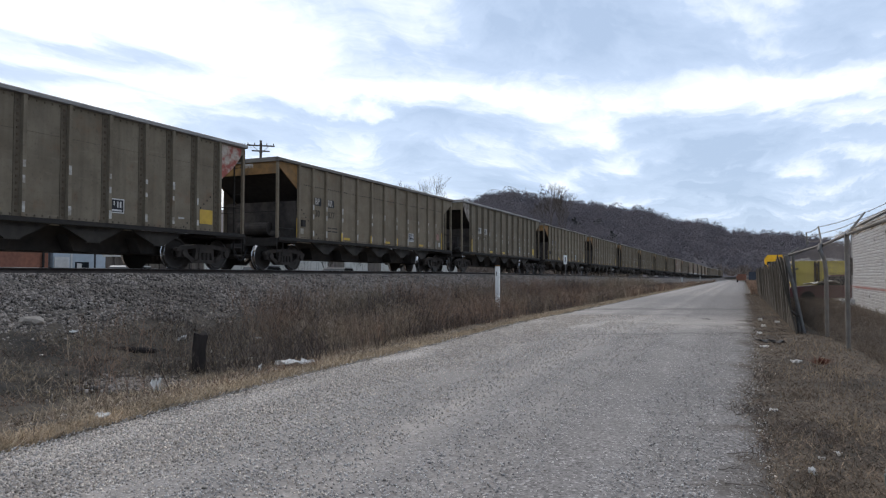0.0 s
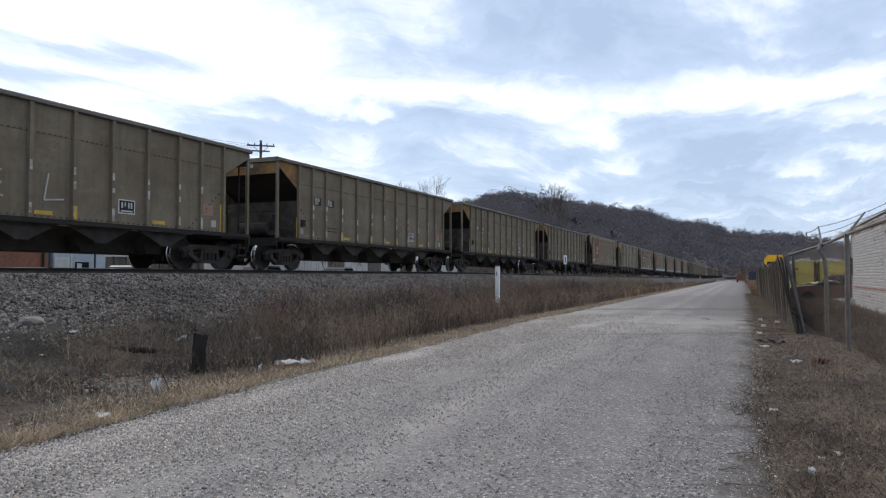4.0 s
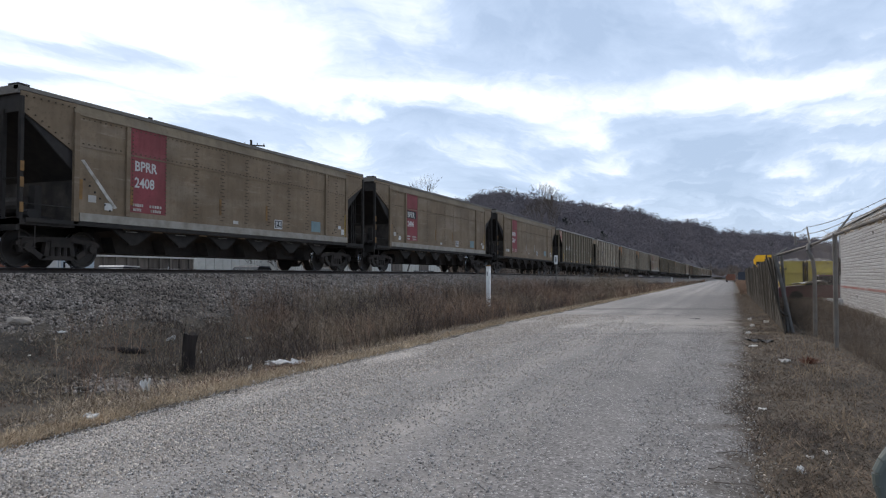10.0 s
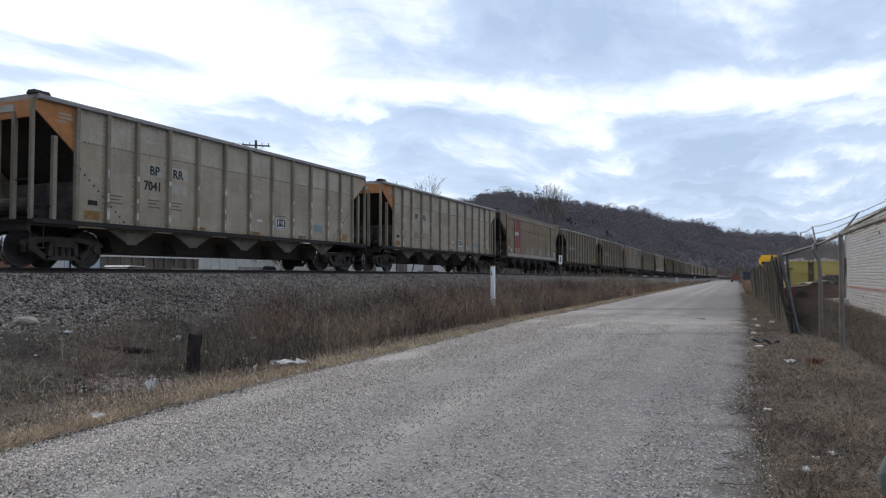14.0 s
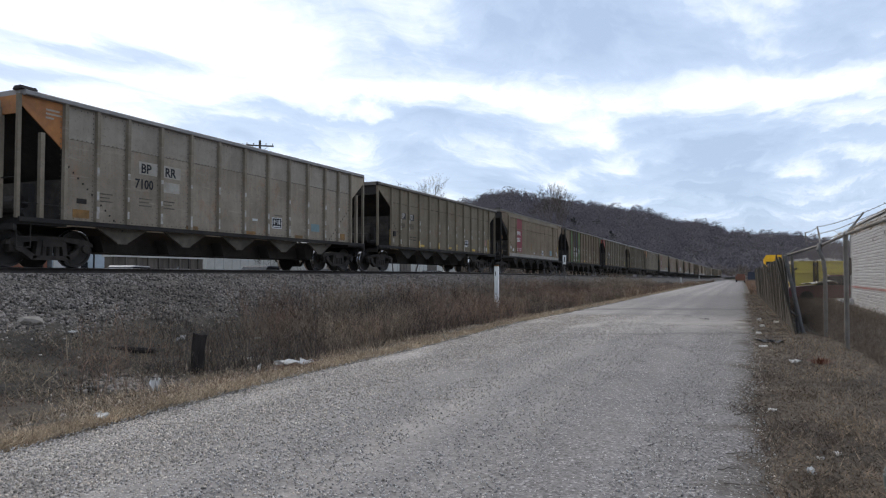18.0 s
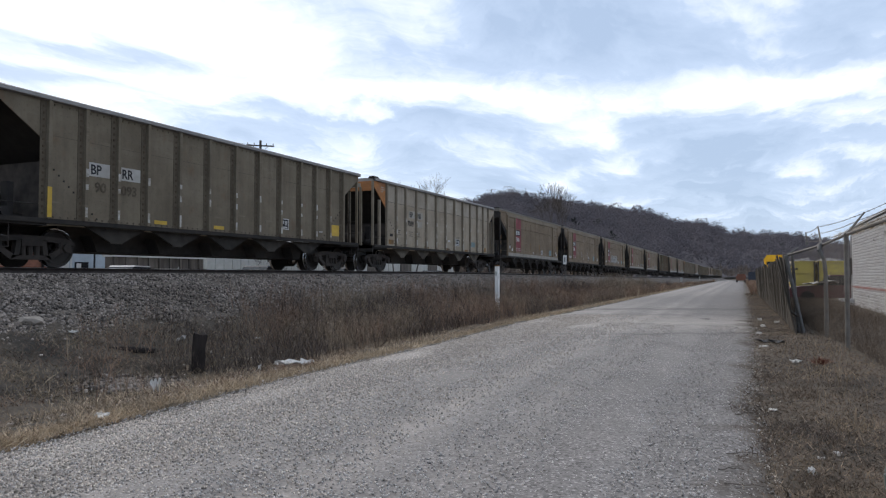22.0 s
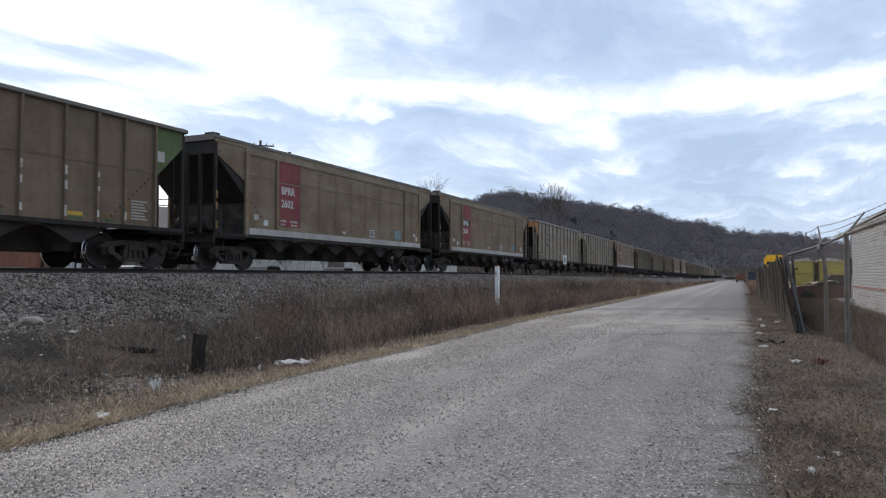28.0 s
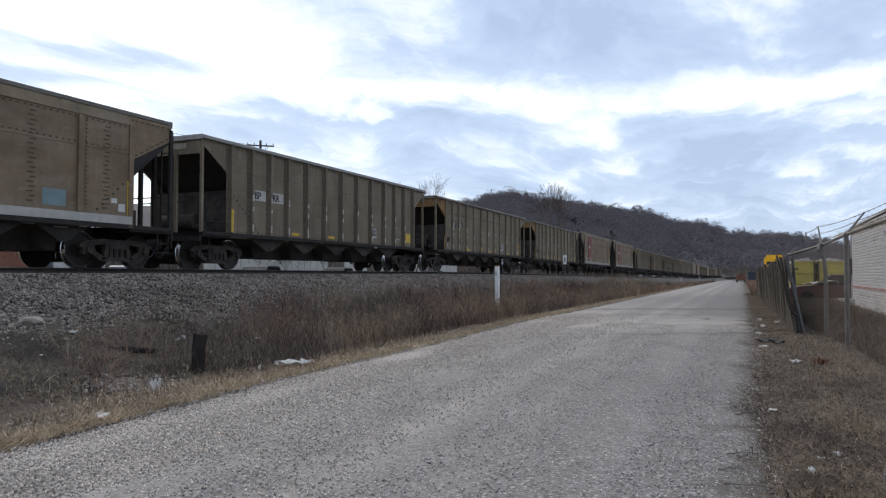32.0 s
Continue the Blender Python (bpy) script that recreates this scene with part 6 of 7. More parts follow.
def build_train():
    protos = {}
    for i, (kind, number) in enumerate(TRAIN):
        far = i > 50
        if far and (kind, "far") not in protos:
            # cars that never come near keep their large parts only
            protos[kind, "far"] = car = copy_thing(protos[kind], pose(0, 0, 0))
            for ob in list(car.children):
                if ob.name.split(".")[0] in SMALL_PARTS:
                    bpy.data.objects.remove(ob)
        elif far:
            car = copy_thing(protos[kind, "far"], pose(0, 0, 0))
        elif kind not in protos:
            protos[kind] = smooth_car(*{"D0": ("white", 2), "D1": ("dark", 0), "D2": ("dull", 0), "D3": ("dull", 1), "D4": ("white", 0)}[kind]) if kind[0] == "D" else ribbed_car(kind)
            car = protos[kind]
        else:
            car = copy_thing(protos[kind], pose(0, 0, 0))
        CARS.append(car)
    # flaking corner patches differ from car to car: car, end, paint
    for k, e, mat in ((-1, 1, "flaked_red"), (1, -1, "flaked_white"), (15, -1, "flaked_red"), (20, 1, "flaked_red"), (21, 1, "flaked_red")):
        o = [(e * 6.32, 2.62), (e * 6.32, 3.71), (e * 7.28, 3.71), (e * 7.22, 3.42), (e * 6.85, 3.02)]
        part("patch", Shape().prism(o, 1.561, 1.565, "x"), mat, CARS[k - FIRST_CAR], "flaking corner patch")
    # some of the grey-tan cars are much sootier
    for car, (kind, number) in zip(CARS, TRAIN):
        plain = number == "30 931"
        if number in ("7100", "7059", "7053") or plain:
            for ob in car.children:
                base = ob.name.split(".")[0]
                new_mat = {"side_panel": "tan_grey", "upper_panel": "tan_grey_upper"}.get(base) if not plain else {"end_gusset": "olive", "end_sheet": "sooty"}.get(base)
                if new_mat and (not plain or ob.data.vertices[0].co.y < 0):
                    ob.material_slots[0].link = "OBJECT"
                    ob.material_slots[0].material = M[new_mat]
    for car, (kind, number) in list(zip(CARS, TRAIN))[:51]:
        if kind[0] == "D":
            write_on(car, "BPRR", -4.44, 2.53, 0.36, "white", (-4.48, -3.50, 2.48, 2.84, "black") if number in ("2610", "2636", "2496", "2273", "2386") else None, narrow=0.92)
            write_end(car, "BPRR " + number if number else "BPRR", 0.42, 3.52, 0.17, "worn_white")
            if number:
                write_on(car, number, -4.44, 2.10, 0.36, "white", narrow=0.94)
            continue
        a, b = (number.split(" ") + [""])[:2] if number else ("", "")
        if kind == "A":
            write_on(car, "BP", -5.10, 2.37, 0.32, "worn_white", (-5.13, -4.70, 2.33, 2.61, "black"), narrow=0.82)
            write_on(car, "RR", -4.27, 2.37, 0.32, "worn_white", (-4.30, -3.84, 2.33, 2.61, "black"), narrow=0.82)
            write_end(car, "BPRR", 0.30, 3.42, 0.20, "worn_white")
            for t, y in ((a, -5.10), (b, -4.27)):
                if t:
                    write_on(car, t, y, 1.93, 0.33, "faint", narrow=0.92)
        elif kind in "BR":
            write_on(car, "BP", -5.08, 2.24, 0.33, "black", (-5.13, -4.52, 2.19, 2.52, "offwhite"), narrow=0.88)
            write_on(car, "RR", -4.16, 2.24, 0.33, "black", (-4.20, -3.57, 2.19, 2.52, "offwhite"), narrow=0.88)
            for t, y in ((a, -4.96), (b, -4.18)):
                if t:
                    write_on(car, t, y, 1.82, 0.34, "white" if kind == "R" else "flange", (y - 0.06, y + 0.62, 1.77, 2.10, "black") if kind == "R" else None)
        elif kind in "CPQ":
            write_on(car, "BP", -4.06, 2.47, 0.34, "black", (-4.12, -3.50, 2.43, 2.76, "faded_plate"), narrow=0.95)
            write_on(car, "RR", -3.24, 2.47, 0.34, "black", (-3.30, -2.66, 2.43, 2.76, "faded_plate"), narrow=0.95)
            part("stencil", Shape().box(1.561, 1.566, -3.28, -2.70, 2.04, 2.32), "faded_plate", car)
            for t, y in ((a, -4.20), (b, -3.22)):
                if t:
                    write_on(car, t, y - 0.05, 2.06, 0.34, "black", narrow=0.90)
        elif kind == "E":
            write_on(car, "BP", -4.62, 2.12, 0.36, "black", (-4.66, -4.12, 2.08, 2.38, "offwhite"), narrow=0.86)
            write_on(car, "RR", -3.93, 2.12, 0.36, "black", (-3.96, -3.38, 2.08, 2.38, "offwhite"), narrow=0.86)
            for t, y, y0, y1 in ((a, -4.70, -4.74, -4.10), (b, -3.94, -3.97, -3.17)):
                if t:
                    write_on(car, t, y, 1.68, 0.36, "black", (y0, y1, 1.645, 1.97, "offwhite"), narrow=0.86)


def scrawl(car, strokes, mat, label):
    """Spray-painted strokes on the side, from polylines of (y, z)."""
    sh = Shape()
    for line in strokes:
        for (y0, z0), (y1, z1) in zip(line, line[1:]):
            sh.tube((1.566, y0, z0), (1.566, y1, z1), 0.026, n=4)
    part("graffiti", sh, mat, car, label)


def build_scrawls():
    def at(k):
        return CARS[k - FIRST_CAR]
    z = 1.5
    scrawl(at(4), [[(-3.3, z), (-3.1, z + 0.7), (-2.9, z)], [(-3.2, z + 0.3), (-2.95, z + 0.3)], [(-2.1, z), (-2.1, z + 0.6), (-1.85, z + 0.45), (-2.1, z + 0.3), (-1.8, z + 0.12), (-2.1, z)], [(-0.6, z + 0.55), (-0.95, z + 0.5), (-0.6, z + 0.28), (-0.95, z + 0.05), (-0.55, z)], [(0.5, z + 0.6), (0.4, z), (0.9, z + 0.05)]], "offwhite", "pale sprayed graffiti letters")
    rng = random.Random(9)
    lines = []
    for i in range(9):
        y, w, h, skew = -2.45 + i * 0.36, rng.uniform(0.15, 0.22), rng.uniform(0.24, 0.36), rng.uniform(0.1, 0.35)
        a0 = rng.uniform(0, 6.28)
        for k in (1.0, 0.55):
            span = rng.uniform(4.6, 6.2) if k == 1.0 else rng.uniform(2.5, 4.0)
            ring = [(math.cos(a0 + span * j / 14) * w * k, math.sin(a0 + span * j / 14) * h * k) for j in range(15)]
            lines.append([(y + p + skew * q, 1.76 + q + rng.uniform(-0.02, 0.02)) for p, q in ring])
        lines.append([(y - w, 1.45 + rng.uniform(0, 0.1)), (y + 0.05, 1.62), (y + w * 0.6, 1.42 + rng.uniform(0, 0.1))])
    # tall angular letters and a spiky outline over the loops
    for i in range(7):
        y, top = -2.35 + i * 0.46, rng.uniform(2.05, 2.22)
        lines.append([(y - 0.06, 1.45), (y, top), (y + 0.12, 1.62), (y + 0.26, top - rng.uniform(0, 0.15)), (y + 0.30, 1.46)])
    lines.append([(-2.55 + 0.3 * k, 2.12 + (0.12 if k % 2 else -0.05) + rng.uniform(-0.03, 0.03)) for k in range(12)])
    lines += [[(-3.1, 1.42), (-2.9, 1.62), (-2.75, 1.44), (-2.6, 1.60)], [(0.75, 1.5), (0.95, 1.75), (1.1, 1.55)]]
    scrawl(at(31), lines, "offwhite", "pale sprayed graffiti scrawl")
    write_on(at(25), "why?", 1.55, 1.50, 0.42, "faded_plate", None, 1.60, 0.88)


def travel(t):
    """Metres that the train has run after t seconds."""
    return PITCH_M * (1.2515 * t + 0.000165 * t * t)


def car_pose(k, t):
    s = (1.202 + k) * PITCH_M + HALF + SLACK.get(k, 0.0) - travel(t)
    if s < -119:
        return pose(TRACK_X, s, RAIL_Z)
    x, y, h = on_track(s)
    grade = math.degrees(math.atan(float(rail_fall(y - 5) - rail_fall(y + 5)) / 10))
    return pose(x, y, RAIL_Z - float(rail_fall(y)), grade, 0, math.degrees(h))


def motions():
    for i, car in enumerate(CARS):
        k = FIRST_CAR + i
        walk(car, [(t, car_pose(k, t)) for t in range(33)])


build_train()
build_scrawls()


# ---- fence and yard beside the road ----
def build_fence():
    fence = thing("chain_link_fence", "sagging grey chain-link fence with bent posts and barbed wire", "fence", pose(1.5, 15, 0))
    off = Vector((1.5, 15, 0))

    def P(*p):
        return Vector(p) - off

    posts = [((1.48, 15.03, -0.1), (1.49, 15.05, 2.14), 0.042),
             ((0.98, 18.9, -0.1), (0.60, 18.8, 1.86), 0.045), ((1.73, 9.0, -0.1), (1.74, 9.0, 2.18), 0.04)]
    for a, b, r in posts:
        sh = Shape().tube(P(*a), P(*b), r, n=12)
        sh.tube(P(*b), P(*b) + Vector((0, 0, 0.03)), r * 1.15, r * 0.6, 12)
        part("fence_post", sh, "galv", fence)
    # a post that has buckled near its top
    bent, last = Shape(), None
    for p in ((1.36, 17.9, -0.1), (1.36, 17.9, 1.45), (1.33, 17.9, 1.75), (1.24, 17.9, 1.95), (1.26, 17.95, 2.10)):
        if last:
            bent.tube(P(*last), P(*p), 0.045, n=10)
        last = p
    part("fence_post", bent, "galv", fence, "buckled galvanised post")
    rail, last = Shape(), None
    for p in ((1.76, 8.4, 2.17), (1.63, 12.05, 2.17), (1.50, 15.05, 2.15), (1.33, 17.95, 2.08), (0.61, 18.85, 1.86)):
        if last:
            rail.tube(P(*last), P(*p), 0.030, n=8)
        last = p
    part("top_rail", rail, "galv", fence)
    arms = [((1.74, 9.0, 2.17), (2.02, 9.2, 2.62)), ((1.49, 15.05, 2.14), (1.84, 15.5, 2.58)), ((1.30, 18.0, 2.05), (1.27, 18.55, 2.52)), ((0.60, 18.8, 1.86), (0.88, 18.95, 2.06)), ((1.15, 20.5, 2.2), (1.13, 20.6, 2.5))]
    for a, b in arms:
        d = Vector(b) - Vector(a)
        part("wire_arm", Shape().tube(P(*a), P(*b), 0.026, 0.016, 6).box(*[c for k in range(3) for c in ((P(*a) + d * 0.0)[k] - 0.035, (P(*a))[k] + 0.035)]), "galv", fence)
    for k in range(3):
        sh, u = Shape(), (0.97, 0.62, 0.28)[k]
        pts = [Vector(a).lerp(Vector(b), u) for a, b in arms[:3]] + [Vector(arms[4][0]).lerp(Vector(arms[4][1]), u)]
        pts = [pts[0] + (pts[0] - pts[1]) * 0.8] + pts
        for p, q in zip(pts, pts[1:]):
            last = None
            for i in range(13):
                t = i / 12
                c = p.lerp(q, t) - Vector((0, 0, 0.03 * math.sin(math.pi * t)))
                if last:
                    sh.tube(last - off, c - off, 0.0055, n=4)
                    sh.tube(c - off + Vector((-0.012, 0.012, 0.018)), c - off + Vector((0.012, -0.012, -0.018)), 0.004, n=3)
                last = c
        part("barbed_wire", sh, "mesh_wire", fence)
    # woven wire: two sets of slanting strands
    lower = [(1.73, 9.0), (1.62, 12.05), (1.48, 15.03), (1.36, 17.9), (0.98, 18.9)]
    run = np.concatenate([[0], np.cumsum([math.dist(a, b) for a, b in zip(lower, lower[1:])])])
    top_z = [2.15, 2.14, 2.12, 2.05, 1.84]
    shift = [0.0, 0.0, 0.0, -0.04, -0.38]

    def on_fence(s, h):
        x, y = np.interp(s, run, [p[0] for p in lower]), np.interp(s, run, [p[1] for p in lower])
        return (x + h * np.interp(s, run, shift) - 1.5, y - 15, 0.02 + h * (np.interp(s, run, top_z) - 0.02))

    V, F = [], []
    cell, high = 0.075, 2.1
    for way in (-1, 1):
        for i in range(int((run[-1] + high) / cell)):
            s0 = i * cell - (high if way > 0 else 0)
            pts = []
            for j in range(8):
                h = j / 7
                s = s0 + (h * high if way > 0 else -h * high)
                if 0 <= s <= run[-1]:
                    pts.append(on_fence(s, h))
            for a, b in zip(pts, pts[1:]):
                n = len(V)
                V += [(a[0], a[1], a[2] - 0.006), (a[0], a[1], a[2] + 0.006), (b[0], b[1], b[2] + 0.006), (b[0], b[1], b[2] - 0.006)]
                F.append((n, n + 1, n + 2, n + 3))
    tagged(part("wire_mesh", array_mesh("wire_mesh", np.array(V), np.array(F), "mesh_wire"), None, fence, "rusty woven wire"), kind="stuff")
    # dead vines along the top rail
    rng = np.random.RandomState(41)
    n = 420
    y = rng.uniform(8.6, 16.5, n)
    x = np.interp(y, [8.4, 12.05, 15.05, 17.95], [1.76, 1.63, 1.50, 1.33])
    blades("fence_vines", np.stack([x, y, np.full(n, 2.14) - rng.uniform(0, 0.05, n)], -1), 0.13, 0.010, "grass", "dead vine stems caught on the fence rail", rng, 0.5, "vines", 1)


def build_slat_fence():
    """Old board-slatted fence that leans towards the road."""
    fence = thing("slatted_fence", "dark brown weathered slat fence leaning beside the road", "fence", pose(0.4, 40, 0))
    board = Shape().box(-0.012, 0.012, -0.074, 0.074, 0.03, 1.80, 0.004).mesh("slat", M["slat"])
    rng = np.random.RandomState(43)
    path = [(18.6, 0.80), (24, 0.70), (34, 0.46), (50, 0.12), (64, -0.15)]
    y = 18.6
    while y < 62:
        x = float(lerp(y, path))
        s = 1 + rng.normal(0, 0.025) + 0.05 * math.sin(y * 0.7)
        m = pose(x - 0.4, y - 40, -0.02, rng.normal(0, 0.6), -3 + rng.normal(0, 0.6) - 10 * max(0, 1 - (y - 18.6) / 2.2), rng.normal(0, 2.5)) @ Matrix.Diagonal((1, 1, s, 1))
        part("slat", board, None, fence, "", m)
        y += 0.152
    for z in (0.45, 1.55):
        sh = Shape()
        for a, b in zip(path, path[1:]):
            sh.tube((a[1] - 0.4 + 0.03, a[0] - 40, z), (b[1] - 0.4 + 0.03, b[0] - 40, z), 0.025, n=6)
        part("fence_rail", sh, "slat", fence)
    for k in range(15):
        yy = 19 + k * 3.05
        part("fence_post", Shape().tube((float(lerp(yy, path)) - 0.33, yy - 40, -0.1), (float(lerp(yy, path)) - 0.45, yy - 40, 1.9), 0.035, n=8), "galv", fence)


def build_trailer():
    t = thing("office_trailer", "white corrugated trailer with a faded red stripe behind the fence", "trailer", pose(5.12, 29.5, -0.1))
    part("body", Shape().box(-1.17, 1.2, -8.4, 8.2, 0.12, 3.62).box(-1.25, 1.25, -8.5, 8.3, 3.62, 3.70), "trailer", t)
    strip = Shape().prism([(-1.17, 0.0), (-1.188, 0.020), (-1.184, 0.10), (-1.17, 0.118)], -8.4, 8.2, "y").mesh("siding_strip", M["trailer"])
    for k in range(29):
        part("siding_strip", strip, None, t, "", pose(0, 0, 0.16 + k * 0.118))
    part("stripe", Shape().box(-1.212, -1.206, -8.4, 8.2, 0.95, 1.03), "stripe", t, "faded red stripe")
    part("corner_trim", Shape().box(-1.22, -1.14, 8.12, 8.24, 0.12, 3.62), "trailer", t)
    part("lamp", Shape().box(-1.30, -1.19, 8.0, 8.12, 1.5, 2.3), "black", t, "dark tail lamp column")
    for y, z in ((1.0, 2.75), (2.6, 0.62), (-1.6, 2.9)):
        part("dent", Shape().box(-1.215, -1.205, y, y + 0.16, z, z + 0.10), "under", t, "dark dent in the siding")
    # dark box added as the shade below the trailer's floor
    part("skirt", Shape().box(-1.05, 1.1, -8.2, 8.0, -0.05, 0.12), "under", t)
    for y in (-2.0, -0.9):
        part("wheel", Shape().tube((-1.12, y, 0.36), (-0.9, y, 0.36), 0.36, n=18), "tyre", t)
    part("step", Shape().box(-1.75, -1.2, 7.3, 8.2, 0.0, 0.42), "trailer", t)


def build_yard():
    for (x0, x1), grp in (((1.95, 3.22), 1), ((3.36, 4.95), 2)):
        c = thing("yellow_container", "faded yellow steel roll-off container heaped with rubble", "container", pose((x0 + x1) / 2, 51.5, 0), group="yellow containers")
        w = (x1 - x0) / 2
        part("body", Shape().box(-w, w, -1.5, 3.0, 0.15, 2.22).box(-w + 0.1, w - 0.1, -1.3, 2.8, 0.0, 0.15), "yellow_steel", c)
        for z in (0.18, 0.85, 1.52, 2.18):
            part("rib", Shape().box(-w - 0.05, w + 0.05, -1.56, 3.05, z, z + 0.09), "yellow_steel", c)
        for x in (-w, w - 0.08):
            part("post", Shape().box(x, x + 0.08, -1.57, -1.5, 0.1, 2.25), "under", c)
        rng = np.random.RandomState(50 + grp)
        n = 240
        px, py = rng.uniform(-w, w, n), rng.uniform(-1.4, 2.8, n)
        pz = 2.1 + 0.22 * np.clip(1 - (np.abs(px) / w) ** 3, 0, 1) * rng.uniform(0.3, 1, n)
        stones("rubble_heap", np.stack([px + (x0 + x1) / 2, py + 51.5, pz], -1), 0.17, "rubble", "pale rubble heaped in the container", rng)


def build_car(name, label, x, y, z, turn, paint, roof="glass", group=""):
    car = thing(name, label, "car", pose(x, y, z, 0, 0, turn), group=group)
    low = [(-2.15, 0.32), (2.15, 0.32), (2.2, 0.62), (2.1, 0.82), (1.05, 0.92), (-1.2, 0.95), (-2.1, 0.90), (-2.2, 0.6)]
    part("body", Shape().prism(low, -0.84, 0.84, "x"), paint, car)
    cab = [(-1.45, 0.93), (1.0, 0.91), (0.35, 1.38), (-0.85, 1.42)]
    part("window", Shape().prism(cab, -0.72, 0.72, "x"), "glass", car)
    part("roof", Shape().prism([(-0.88, 1.40), (0.36, 1.37), (0.30, 1.44), (-0.8, 1.46)], -0.73, 0.73, "x"), paint, car)
    for yy in (-1.35, 1.35):
        for xx in (-0.85, 0.65):
            part("wheel", Shape().tube((xx, yy, 0.32), (xx + 0.2, yy, 0.32), 0.32, n=16), "tyre", car)
    for xx in (-0.6, 0.6):
        part("headlight", Shape().box(xx - 0.15, xx + 0.15, -2.21, -2.12, 0.62, 0.74), "white", car)
    return car


def build_vehicles():
    build_car("sedan", "dull red sedan with a pale hood parked in the yard", 3.55, 40.5, -0.02, 90, "car_red")
    hood = thing("tarpaulin", "crumpled pale tarpaulin over the red car's hood", "tarpaulin", pose(2.75, 39.6, 0.94))
    sh = Shape()
    rng = random.Random(4)
    g = [[(i * 0.22 - 0.75, j * 0.25 - 0.6, 0.10 * rng.random() + 0.12 * math.exp(-((i - 5) / 2.0) ** 2)) for j in range(6)] for i in range(8)]
    for i in range(7):
        for j in range(5):
            sh.sheet([g[i][j], g[i + 1][j], g[i + 1][j + 1], g[i][j + 1]], 0.01)
    part("cloth", sh, "offwhite", hood)
    lo = thing("yellow_loader", "bright yellow loader cab behind the slatted fence", "loader", pose(1.15, 68, 0))
    part("cab", Shape().prism([(-0.62, 2.1), (-0.70, 2.75), (-0.45, 3.12), (0.70, 3.12), (0.78, 2.1)], -1.0, 1.0, "y"), "bright_yellow", lo)
    part("body", Shape().box(-0.80, 0.85, -1.9, 2.6, 0.9, 2.1, 0.08), "bright_yellow", lo)
    part("window", Shape().box(-0.5, 0.6, -1.02, -1.0, 2.25, 2.55), "glass", lo)
    part("exhaust", Shape().tube((0.5, 1.6, 2.0), (0.5, 1.6, 2.9), 0.06), "black", lo)
    for yy in (-1.2, 1.7):
        for xx in (-0.95, 0.65):
            part("wheel", Shape().tube((xx, yy, 0.7), (xx + 0.35, yy, 0.7), 0.7, n=20), "tyre", lo)
    dk = thing("flatbed_truck", "dark blue truck parked far down the road", "truck", pose(-0.95, 165, float(land(-0.95, 165))))
    part("cab", Shape().prism([(-1.0, 0.6), (1.4, 0.6), (1.4, 2.2), (0.6, 2.42), (-1.0, 2.42)], -1.0, 1.2, "x"), "truck_dark", dk)
    part("bed", Shape().box(-1.0, 1.2, 1.4, 6.0, 0.7, 1.5), "truck_dark", dk)
    for yy in (0.2, 4.6):
        part("wheel", Shape().tube((-1.05, yy, 0.45), (-0.75, yy, 0.45), 0.45, n=14), "tyre", dk)
        part("wheel", Shape().tube((0.95, yy, 0.45), (1.25, yy, 0.45), 0.45, n=14), "tyre", dk)
    og = thing("dump_truck", "faded orange dump truck parked far down the road", "truck", pose(-4.2, 205, float(land(-4.2, 205))))
    part("bed", Shape().prism([(-1.1, 0.7), (1.1, 0.7), (1.25, 1.75), (-1.25, 1.75)], -2.0, 2.2, "y"), "truck_orange", og)
    part("cab", Shape().box(-1.0, 1.0, 2.3, 4.0, 0.5, 2.2, 0.1), "truck_orange", og)
    for yy in (-1.2, 3.0):
        for xx in (-1.15, 0.85):
            part("wheel", Shape().tube((xx, yy, 0.45), (xx + 0.3, yy, 0.45), 0.45, n=14), "tyre", og)


# ---- beyond the railway ----
def wall_with_ribs(parent, name, x, y0, y1, z0, z1, mat, step, rib=0.04):
    part(name, Shape().box(x - 6, x, y0, y1, z0, z1), mat, parent)
    n = int((y1 - y0) / step)
    one = Shape().box(0, rib, -0.05, 0.05, z0, z1).mesh("wall_rib", M[mat])
    for i in range(n + 1):
        part("wall_rib", one, None, parent, "", pose(x, y0 + 0.05 + (y1 - y0 - 0.1) * i / max(1, n), 0))


